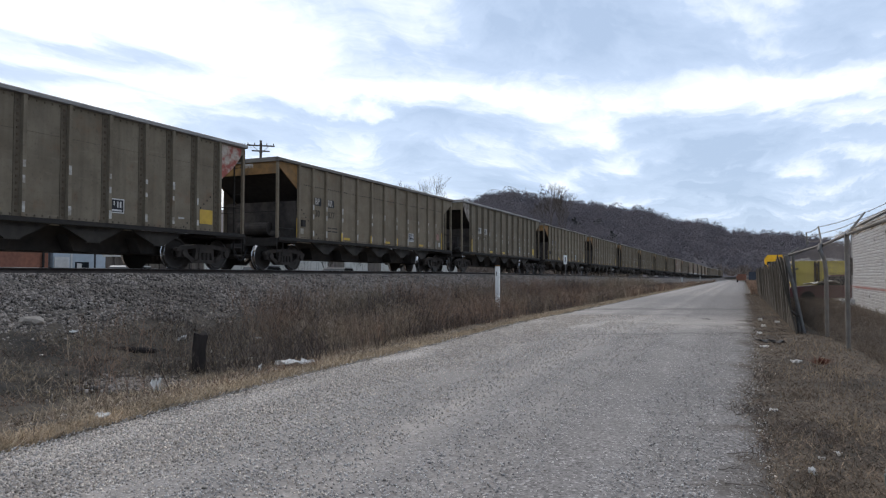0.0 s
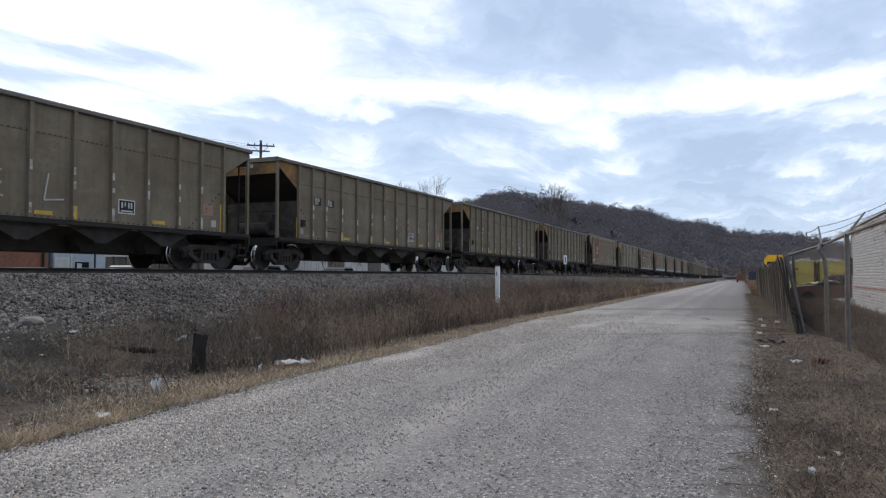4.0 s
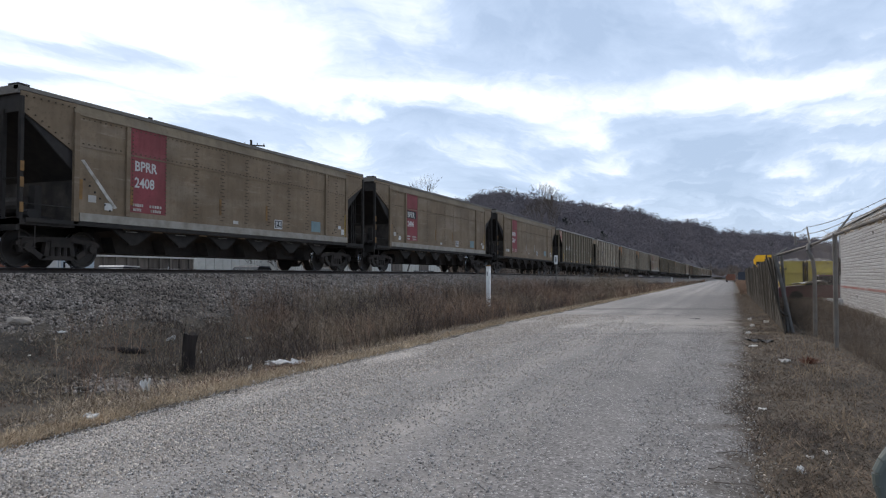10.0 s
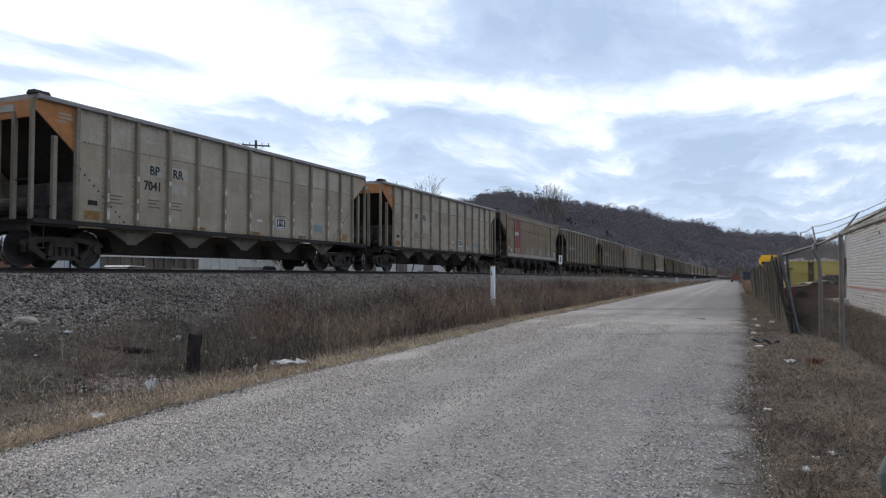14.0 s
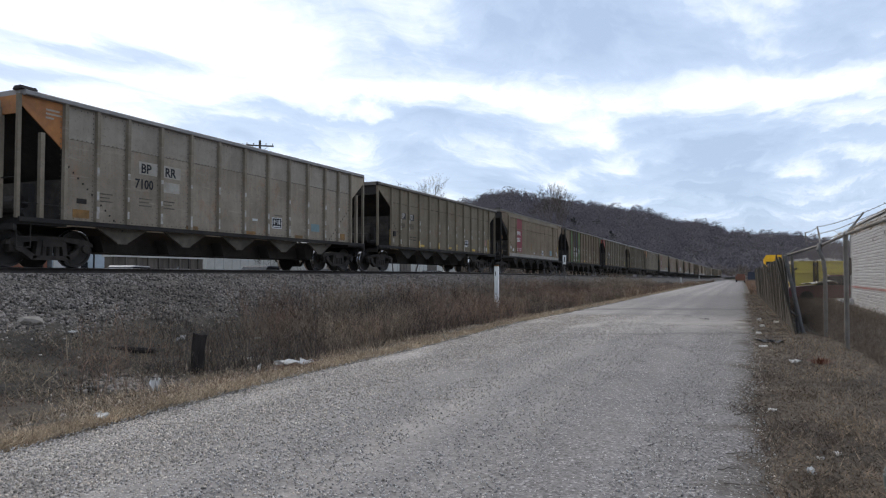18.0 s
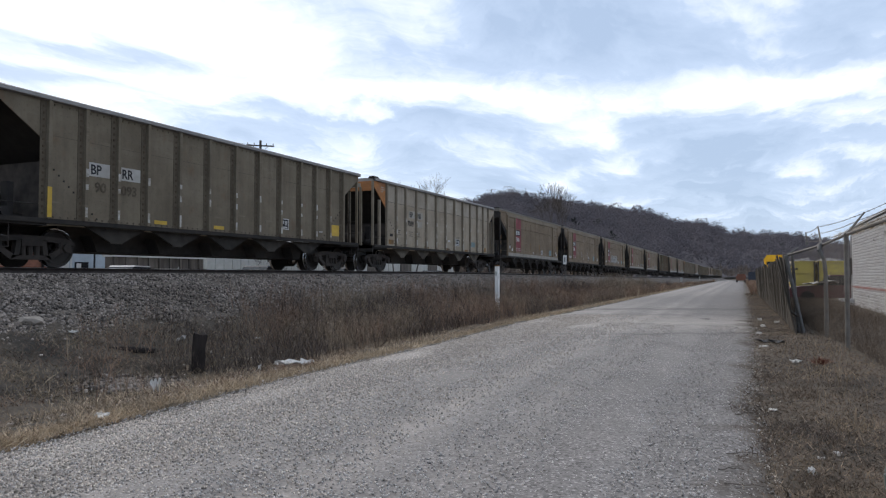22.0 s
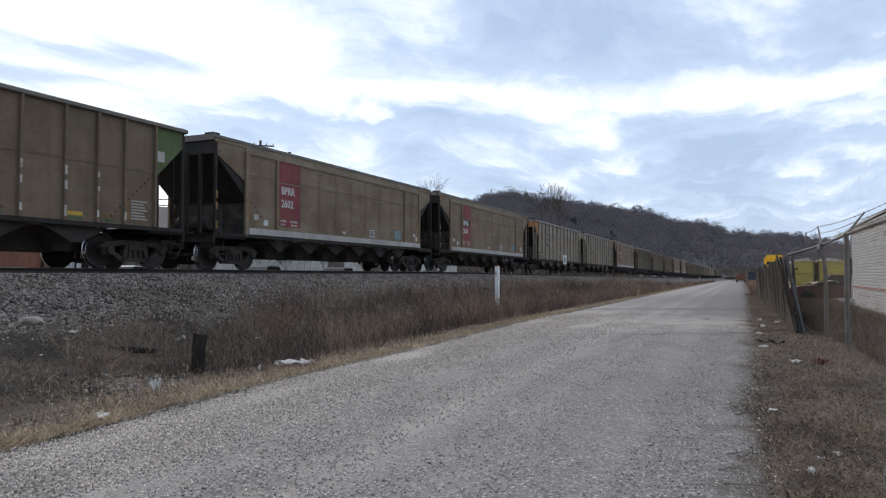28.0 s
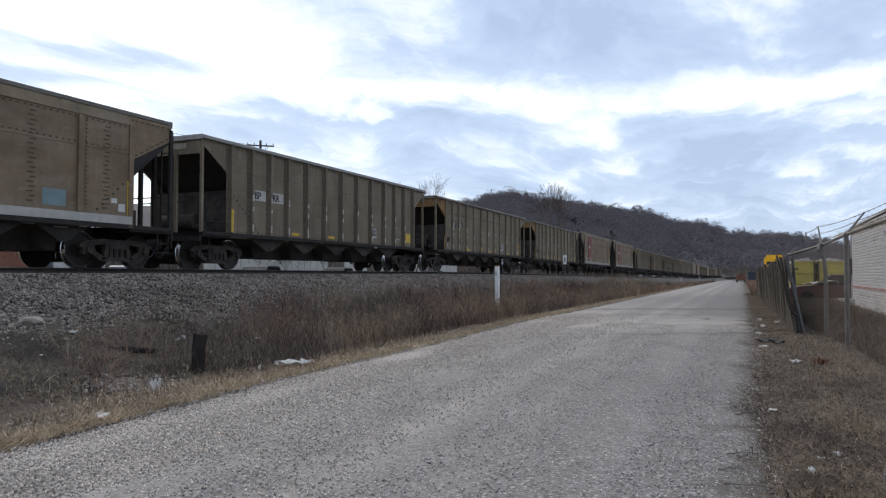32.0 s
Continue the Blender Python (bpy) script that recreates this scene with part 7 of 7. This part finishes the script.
def build_buildings():
    b = thing("brick_building", "low red-brown brick building with pale coping", "building", pose(-40, 26.5, 0.35))
    part("wall", Shape().box(-9, 0, -12, 4.1, -0.2, 5.6), "brick", b)
    part("coping", Shape().box(-9.1, 0.12, -12.1, 4.2, 5.6, 5.8), "pale_wall", b)
    for y in (-9, -6, -3, 0.0):
        w = part("window", Shape().box(0.005, 0.03, y, y + 1.3, 2.9, 4.3), "glass", b)
        part("sill", Shape().box(0.0, 0.1, y - 0.1, y + 1.4, 2.78, 2.9), "concrete", w)
    part("downpipe", Shape().tube((0.1, 3.7, 0), (0.1, 3.7, 5.6), 0.07), "under", b)
    s = thing("metal_shed", "pale blue-grey metal shed with a small window", "building", pose(-40, 33, 0.35))
    part("wall", Shape().box(-7, 0, -2.05, 2.1, -0.2, 3.6), "blue_wall", s)
    part("roof", Shape().prism([(-7.2, 3.6), (0.2, 3.6), (0.2, 3.75), (-3.5, 4.7), (-7.2, 3.75)], -2.2, 2.25, "y"), "roof", s)
    part("door", Shape().box(0.005, 0.05, -2.0, -0.95, 0.0, 2.2), "white", s)
    part("window", Shape().box(0.005, 0.05, -0.5, 0.5, 0.9, 1.9), "glass", s)
    part("window", Shape().box(0.055, 0.06, -0.4, -0.05, 1.0, 1.8), "white", s, "pale blind")
    part("corner_trim", Shape().box(-0.02, 0.04, -0.85, -0.72, 0, 3.6), "white", s)
    c = thing("concrete_wall", "stained concrete loading wall with vertical streaks", "wall", pose(-32, 31.8, 0.4))
    part("wall", Shape().box(-0.5, 0, -3.5, 3.5, -0.2, 2.0), "concrete", c)
    part("coping", Shape().box(-0.6, 0.1, -3.6, 3.6, 2.0, 2.14), "pale_wall", c)
    for i in range(9):
        part("pilaster", Shape().box(0, 0.10, -3.4 + i * 0.8, -3.25 + i * 0.8, 0, 2.0), "concrete", c)
    part("scrawl", Shape().tube((0.02, 1.2, 1.2), (0.02, 1.45, 1.55), 0.03, n=5).tube((0.02, 1.45, 1.55), (0.02, 1.6, 1.3), 0.03, n=5).tube((0.02, 1.6, 1.3), (0.02, 1.4, 1.0), 0.03, n=5), "white", c, "pale painted mark")
    p = thing("warehouse", "long pale ribbed metal warehouse", "building", pose(0, 0, 0.35))
    wall_with_ribs(p, "wall", -36, 40.0, 54.0, 0, 3.3, "pale_wall", 0.9)
    part("roof", Shape().prism([(-42.3, 3.3), (-35.8, 3.3), (-35.8, 3.42), (-39, 4.4), (-42.3, 3.42)], 39.8, 54.2, "y"), "roof", p)
    q = thing("warehouse", "long cream ribbed metal warehouse farther along", "building", pose(0, 0, 0.35))
    wall_with_ribs(q, "wall", -40, 59.0, 96.0, 0, 3.6, "pale_wall", 1.2)
    part("roof", Shape().prism([(-46.3, 3.6), (-39.8, 3.6), (-39.8, 3.72), (-43, 4.7), (-46.3, 3.72)], 58.8, 96.2, "y"), "roof", q)
    for i in range(4):
        part("door", Shape().box(-39.995, -39.95, 62 + i * 8, 65 + i * 8, 0, 2.8), "concrete", q)
    for x, y, w, d, h, m in ((-62, 50, 6, 8, 5.4, "pale_wall"), (-78, 47, 7, 7, 5.0, "white"), (-75, 60, 7, 8, 5.2, "pale_wall"), (-90, 56, 8, 8, 5.5, "blue_wall")):
        hs = thing("house", "white clapboard house with a grey gable roof", "house", pose(x, y, 0.35, 0, 0, 12), group="houses beyond the railway")
        part("wall", Shape().prism([(-d / 2, 0), (d / 2, 0), (d / 2, h), (0, h + 2.4), (-d / 2, h)], -w / 2, w / 2, "x"), m, hs)
        for sgn in (-1, 1):
            part("roof", Shape().sheet([(-w / 2 - 0.3, 0, h + 2.55), (w / 2 + 0.3, 0, h + 2.55), (w / 2 + 0.3, sgn * (d / 2 + 0.4), h - 0.1), (-w / 2 - 0.3, sgn * (d / 2 + 0.4), h - 0.1)], 0.12), "roof", hs)
        for yy in (-1.6, 1.0):
            for z in (1.0, 3.4):
                part("window", Shape().box(w / 2, w / 2 + 0.04, yy, yy + 0.9, z, z + 1.3), "glass", hs)
    for x, y, m, lab in ((-24.2, 31.3, "truck_dark", "dark sedan parked beyond the railway"), (-24.6, 39.5, "roof", "grey sedan parked beyond the railway"), (-29, 27, "white", "white sedan parked beyond the railway"), (-25.5, 56, "truck_dark", "dark sedan parked by the warehouse")):
        build_car("sedan", lab, x, y, float(land(x, y)) - 0.02, 8, m, group="cars beyond the railway")
    g = thing("sign_post", "thin black steel post beyond the railway", "post", pose(-34, 28.9, 0.35))
    part("pole", Shape().tube((0, 0, -0.1), (0, 0, 4.2), 0.05, n=8), "black", g)


def utility_pole(x, y, h, turn, label):
    p = thing("utility_pole", label, "utility pole", pose(x, y, 0.3, 0, 0, turn))
    part("pole", Shape().tube((0, 0, -0.3), (0, 0, h), 0.17, 0.11, 12), "pole_wood", p)
    for z, w in ((h - 0.45, 1.25), (h - 0.95, 0.8)):
        part("crossarm", Shape().box(-w, w, 0.10, 0.20, z - 0.06, z + 0.06), "pole_wood", p)
    for xx in (-1.15, -0.55, 0.55, 1.15):
        part("insulator", Shape().tube((xx, 0.15, h - 0.39), (xx, 0.15, h - 0.20), 0.045, 0.03, 8), "concrete", p)
    for sgn in (-1, 1):
        part("brace", Shape().tube((0, 0.14, h - 1.2), (sgn * 0.7, 0.14, h - 0.5), 0.02, n=5), "pole_wood", p)
    return p


def cable(name, a, b, sag, label):
    sh, last = Shape(), None
    a, b = Vector(a), Vector(b)
    for i in range(25):
        t = i / 24
        p = a.lerp(b, t) - Vector((0, 0, sag * 4 * t * (1 - t)))
        if last:
            sh.tube(last, p, 0.012, n=4)
        last = p
    tagged(part(name, sh, "cable"), label, "cable")


def build_poles():
    utility_pole(-42.0, 53.6, 13.55, 40, "wooden utility pole with crossarms above the railway")
    utility_pole(-46.0, 4.0, 13.0, 40, "wooden utility pole with crossarms beyond the railway")
    for k, (dx, z) in enumerate(((-0.9, 13.3), (0.0, 13.1), (0.9, 13.3), (0.1, 10.6), (0.15, 9.8))):
        cable("overhead_cable", (-42 + dx * 0.8, 53.6 + dx * 0.6, z), (-46 + dx * 0.8, 4 + dx * 0.6, z - 0.3), 0.9, "thin dark overhead cable between poles")
    w = thing("marker_post", "white painted post with a rusty cap in the brush", "post", pose(-10.6, 30.1, float(land(-10.6, 30.1))))
    h = 1.84 - float(land(-10.6, 30.1))
    part("shaft", Shape().box(-0.088, 0.088, -0.08, 0.08, -0.1, h - 0.05, 0.012), "post_white", w)
    part("cap", Shape().box(-0.092, 0.092, -0.084, 0.084, h - 0.05, h, 0.012), "ochre", w, "rusty cap")
    part("plate", Shape().box(0.02, 0.12, -0.100, -0.081, h - 0.62, h - 0.36), "post_white", w)
    part("mark", Shape().box(-0.045, -0.01, -0.087, -0.081, h - 0.46, h - 0.28), "black", w)
    s = thing("signal_sign", "small white sign with a black mark on a steel post", "sign", pose(-13.0, 51.9, float(land(-13.0, 51.9))))
    hs = 2.86 - float(land(-13.0, 51.9))
    part("post", Shape().tube((0, 0, -0.1), (0, 0, hs - 0.05), 0.035, n=8), "galv", s)
    part("plate", Shape().box(-0.125, 0.125, -0.06, -0.035, hs - 0.66, hs), "post_white", s)
    part("mark", Shape().box(-0.03, 0.03, -0.066, -0.061, hs - 0.50, hs - 0.12), "black", s)
    for x, y in ((-13.2, 141.0), (-15.2, 215.0)):
        m = thing("marker_post", "small white post beside the far railway", "post", pose(x, y, float(land(x, y))))
        part("shaft", Shape().box(-0.14, 0.14, -0.1, 0.1, -0.1, 1.0, 0.02), "white", m)


# ---- bare trees ----
def bare_tree(name, seed, height, label, place, spread=0.5, trunk=0.22, thin=0.012):
    rng = random.Random(seed)
    wood, twigs = Shape(), []

    def grow(p, d, length, r, depth):
        steps_n = 3
        for i in range(steps_n):
            d2 = (d + Vector((rng.gauss(0, 0.10), rng.gauss(0, 0.10), rng.gauss(0.05, 0.06)))).normalized()
            q = p + d2 * (length / steps_n)
            r2 = r * 0.86
            if r > 0.018:
                wood.tube(p, q, r, r2, 6 if depth < 2 else 4)
            else:
                twigs.append((p, q, max(r, thin)))
            p, d, r = q, d2, r2
            if depth < 5 and i > 0:
                for k in range(rng.choice((1, 1, 2)) if depth else 1):
                    a = rng.uniform(0, 2 * math.pi)
                    out = (d + spread * 1.3 * Vector((math.cos(a), math.sin(a), rng.uniform(0.0, 0.5)))).normalized()
                    grow(p, out, length * rng.uniform(0.55, 0.75), r * rng.uniform(0.5, 0.65), depth + 1)
        if depth < 5:
            for k in range(2):
                a = rng.uniform(0, 2 * math.pi)
                out = (d + spread * Vector((math.cos(a), math.sin(a), 0.25))).normalized()
                grow(p, out, length * rng.uniform(0.55, 0.72), r * 0.66, depth + 1)

    grow(Vector((0, 0, -0.2)), Vector((0, 0, 1)), height * 0.36, trunk, 0)
    tree = thing(name, label, "tree", place)
    top = max([q.z for _, q, _ in twigs] + [1])
    s = height / top
    me = wood.mesh("trunk", M["bark"])
    me.transform(Matrix.Diagonal((s, s, s, 1)))
    part("trunk", me, None, tree)
    V = []
    for p, q, r in twigs:
        side = (q - p).cross(Vector((0.3, 0.8, 0.2))).normalized() * r * 1.5
        V += [p - side, p + side, q]
    v = np.array([tuple(c * s) for c in V])
    tagged(part("crown", array_mesh("crown", v, np.arange(len(v)).reshape(-1, 3), "twig"), None, tree, "bare winter twigs"), kind="stuff")
    return tree


def build_trees():
    a = bare_tree("bare_tree", 5, 16.2, "tall bare leafless tree behind the railway", pose(-28, 113.3, 0.4), 0.34, 0.20, 0.012)
    b = bare_tree("bare_tree", 8, 11.3, "slender bare leafless tree behind the railway", pose(-31, 63.5, 0.4), 0.5, 0.09, 0.007)
    for x, y, turn in ((-34.7, 66.6, 70),):
        copy_thing(b, pose(x, y, 0.4, 0, 0, turn))
    for src, x, y, turn in ((b, -70, 42, 30),):
        copy_thing(src, pose(x, y, 0.35, 0, 0, turn))
    c = bare_tree("sapling", 14, 3.4, "thin bare sapling before the warehouse wall", pose(-33.5, 43.2, 0.35), 0.5, 0.035, 0.006)
    for x, y, turn in ((-33.2, 45.6, 80), (-33.8, 48.9, 160), (-33.4, 51.4, 230), (-34.2, 58.0, 300)):
        copy_thing(c, pose(x, y, 0.35, 0, 0, turn))


# ---- litter and small things ----
def crumple(name, label, category, x, y, size, mat, seed, lift=0.0, solid=False):
    """A torn, creased sheet of about that size; solid makes a lump of rock instead."""
    rng = random.Random(seed)
    bm = bmesh.new()
    if solid:
        bmesh.ops.create_icosphere(bm, subdivisions=2, radius=1.0)
        for v in bm.verts:
            k = 0.72 + 0.5 * rng.random()
            v.co = Vector((v.co.x * size[0] / 2 * k, v.co.y * size[1] / 2 * k, v.co.z * size[2] / 2 * k + size[2] * 0.35))
    else:
        nx, ny = 7, 5
        top = [[bm.verts.new(((i / (nx - 1) - 0.5) * size[0] * (1 + rng.uniform(-0.22, 0.22)), (j / (ny - 1) - 0.5) * size[1] * (1 + rng.uniform(-0.25, 0.25)), size[2] * rng.uniform(0.15, 1.0))) for j in range(ny)] for i in range(nx)]
        torn = {(rng.choice((0, nx - 2)), rng.randrange(ny - 1)), (rng.randrange(nx - 1), rng.choice((0, ny - 2))), (0, 0) if rng.random() < 0.5 else (nx - 2, ny - 2)}
        for i in range(nx - 1):
            for j in range(ny - 1):
                if (i, j) not in torn:
                    bm.faces.new((top[i][j], top[i + 1][j], top[i + 1][j + 1], top[i][j + 1]))
        geo = bmesh.ops.extrude_face_region(bm, geom=list(bm.faces))["geom"]
        for v in geo:
            if isinstance(v, bmesh.types.BMVert):
                v.co.z -= 0.012
        bmesh.ops.recalc_face_normals(bm, faces=bm.faces)
    me = bpy.data.meshes.new(name)
    bm.to_mesh(me)
    bm.free()
    me.materials.append(M[mat])
    ob = part(name, me, None, None, "", pose(x, y, float(land(x, y)) + lift, 0, 0, rng.uniform(0, 180)))
    return tagged(ob, label, category)


def build_litter():
    sack = crumple("torn_sack", "torn white paper sack lying at the road edge", "litter", -6.80, 9.55, (0.60, 0.26, 0.11), "paper", 1, lift=0.02)
    sack.rotation_euler = (0, 0, 0.35)
    crumple("boulder", "pale tan flat rock at the foot of the ballast", "rock", -12.35, 9.1, (0.50, 0.30, 0.17), "tan_rock", 2, solid=True)
    crumple("plastic_bottle", "crushed white plastic bottle in the grass", "litter", -7.1, 7.0, (0.10, 0.10, 0.20), "paper", 3)
    crumple("paper_cup", "crushed pale paper cup at the road edge", "litter", -5.93, 5.15, (0.18, 0.08, 0.06), "paper", 4, lift=0.02)
    spots = [(-9.46, 21.5, 0.30, 0.10), (-9.2, 21.0, 0.14, 0.08), (-9.8, 23, 0.14, 0.1), (-11.83, 9.62, 0.17, 0.06), (-9.31, 7.88, 0.20, 0.05), (-9.1, 7.7, 0.14, 0.04), (-9.43, 11.73, 0.13, 0.07), (-6.92, 8.85, 0.07, 0.14), (-12.3, 11.1, 0.22, 0.04),
             (-11.0, 11.5, 0.26, 0.14), (-12.0, 16.4, 0.12, 0.12), (-8.0, 6.4, 0.12, 0.05), (-10.6, 13.5, 0.12, 0.07), (-8.6, 15.0, 0.16, 0.06),
             (0.53, 12.64, 0.17, 0.07), (0.08, 15.3, 0.16, 0.06), (0.33, 5.74, 0.09, 0.05), (0.12, 8.25, 0.09, 0.03), (0.02, 24.3, 0.13, 0.10), (0.09, 21.2, 0.14, 0.10), (0.47, 22.8, 0.14, 0.09), (0.01, 18.8, 0.13, 0.07), (0.55, 6.4, 0.07, 0.02), (0.42, 6.2, 0.05, 0.02)]
    for i, (x, y, w, h) in enumerate(spots):
        crumple("scrap_paper", "small scrap of white litter in the weeds", "litter", x, y, (w, w * 0.6, h), "paper", 10 + i)
    for i, (x, y, w) in enumerate(((0.15, 16.6, 0.42), (0.32, 16.3, 0.30), (-1.6, 24.0, 0.3), (-2.2, 25.5, 0.25))):
        crumple("dark_rag", "flattened scrap of black plastic on the ground", "litter", x, y, (w, w * 0.6, 0.07), "trash_dark", 40 + i)
    st = thing("rotten_stump", "black rotten post stump standing in the ditch", "stump", pose(-9.15, 9.95, float(land(-9.15, 9.95)), 4, 6, 20))
    o, rng = [], random.Random(6)
    sh = Shape()
    ring = [(math.cos(a) * rng.uniform(0.10, 0.15), math.sin(a) * rng.uniform(0.10, 0.15)) for a in [k * math.pi / 4 for k in range(8)]]
    n = len(ring)
    v = [(x * k + rng.uniform(-0.02, 0.02), y * k + rng.uniform(-0.02, 0.02), z + (rng.uniform(-0.06, 0.07) if z > 0.5 else 0)) for k, z in ((1.15, -0.1), (0.95, 0.16), (0.92, 0.42), (1.08, 0.66), (0.55, 0.70)) for x, y in ring]
    f = [(j * n + i, j * n + (i + 1) % n, (j + 1) * n + (i + 1) % n, (j + 1) * n + i) for j in range(4) for i in range(n)]
    sh.add(v, f + [tuple(range(4 * n, 5 * n))])
    part("wood", sh, "rot_wood", st)
    rng = np.random.RandomState(61)
    n = 160
    x, y = 0.86 + rng.normal(0, 0.03, n), 12.5 + rng.normal(0, 0.06, n)
    blades("red_leaves", np.stack([x, y, land(x, y)], -1), 0.10, 0.03, "leaf_red", "clump of dry red-brown leaves", rng, 0.8, "leaves", 0)
    n = 900
    x, y = -8.85 + rng.normal(0, 0.40, n), 8.3 + rng.normal(0, 0.32, n)
    stones("gravel_spill", np.stack([x, y, land(x, y) + 0.05], -1), 0.035, "ballast_stone", "spilled grey stones in the ditch", rng)
    stick = thing("dead_branch", "bleached dead branch lying in the ditch", "branch", pose(-10.7, 8.6, float(land(-10.7, 8.6))))
    part("limb", Shape().tube((0, 0, 0.02), (-0.35, 0.25, 0.42), 0.010, 0.006, 6).tube((-0.2, 0.14, 0.25), (0.1, 0.3, 0.4), 0.006, 0.003, 5), "grey_stalk", stick)
    twig_rng = random.Random(88)
    for i, (x, y, turn, ln) in enumerate(((-0.12, 6.1, 8, 0.26), (-0.08, 5.2, -4, 0.30), (-0.20, 5.6, 14, 0.18), (-0.14, 7.9, 35, 0.22), (0.05, 9.0, -20, 0.25), (0.30, 7.0, 60, 0.24), (0.55, 6.0, -35, 0.20), (0.42, 8.6, 15, 0.28))):
        tw = thing("fallen_twig", "thin dark forked twig lying on the road edge" if x < 0 else "thin dark forked twig lying in the verge weeds", "twig", pose(x, y, float(land(x, y)) + 0.035, 0, 0, turn), group="fallen twigs")
        sh, last = Shape(), (-ln / 2, 0, 0)
        for k in range(1, 6):
            q = (-ln / 2 + ln * k / 5, twig_rng.uniform(-0.03, 0.03), twig_rng.uniform(0, 0.02))
            sh.tube(last, q, 0.005 - 0.0006 * k, 0.0045 - 0.0006 * k, 5)
            if k in (2, 3):
                sh.tube(q, (q[0] + 0.05, q[1] + twig_rng.choice((-1, 1)) * 0.04, 0.02), 0.003, 0.0015, 4)
            last = q
        part("stem", sh, "bark", tw)
    # dark half-sunk log added in place of a shadow band on the bank
    log = thing("fallen_log", "dark log shape standing in for a shadow band at the foot of the bank", "log", pose(-10.9, 9.9, float(land(-10.9, 9.9)) - 0.005, 0, 0, 26))
    part("wood", Shape().tube((-0.65, 0, 0), (0.1, 0.05, 0.02), 0.075, 0.07, 9).tube((0.1, 0.05, 0.02), (0.62, 0.0, 0.0), 0.07, 0.045, 9), "rot_wood", log)
    cane = thing("dead_cane", "pale curved dead plant stem beside the fence", "branch", pose(0.76, 6.71, float(land(0.76, 6.71))))
    sh, last = Shape(), None
    for k in range(7):
        p = (-0.05 * math.sin(k / 3), 0.05 * k / 6, 0.05 * k)
        if last:
            sh.tube(last, p, 0.007, 0.006, 5)
        last = p
    part("stem", sh, "grey_stalk", cane)
    pipe = thing("bent_pipe", "bent grey-green pipe stub standing in the weeds", "pipe", pose(0.722, 5.03, float(land(0.722, 5.03))))
    sh, last = Shape(), None
    for p in ((0.06, 0, -0.1), (0.02, 0, 0.05), (-0.005, 0, 0.13), (-0.01, 0, 0.20), (0.02, 0, 0.27), (0.07, 0, 0.35)):
        if last:
            sh.tube(last, p, 0.045, 0.045, 14)
        last = p
    part("tube", sh, "pipe", pipe)


build_fence()
build_slat_fence()
build_trailer()
build_yard()
build_vehicles()
build_buildings()
build_poles()
build_trees()
build_litter()


motions()
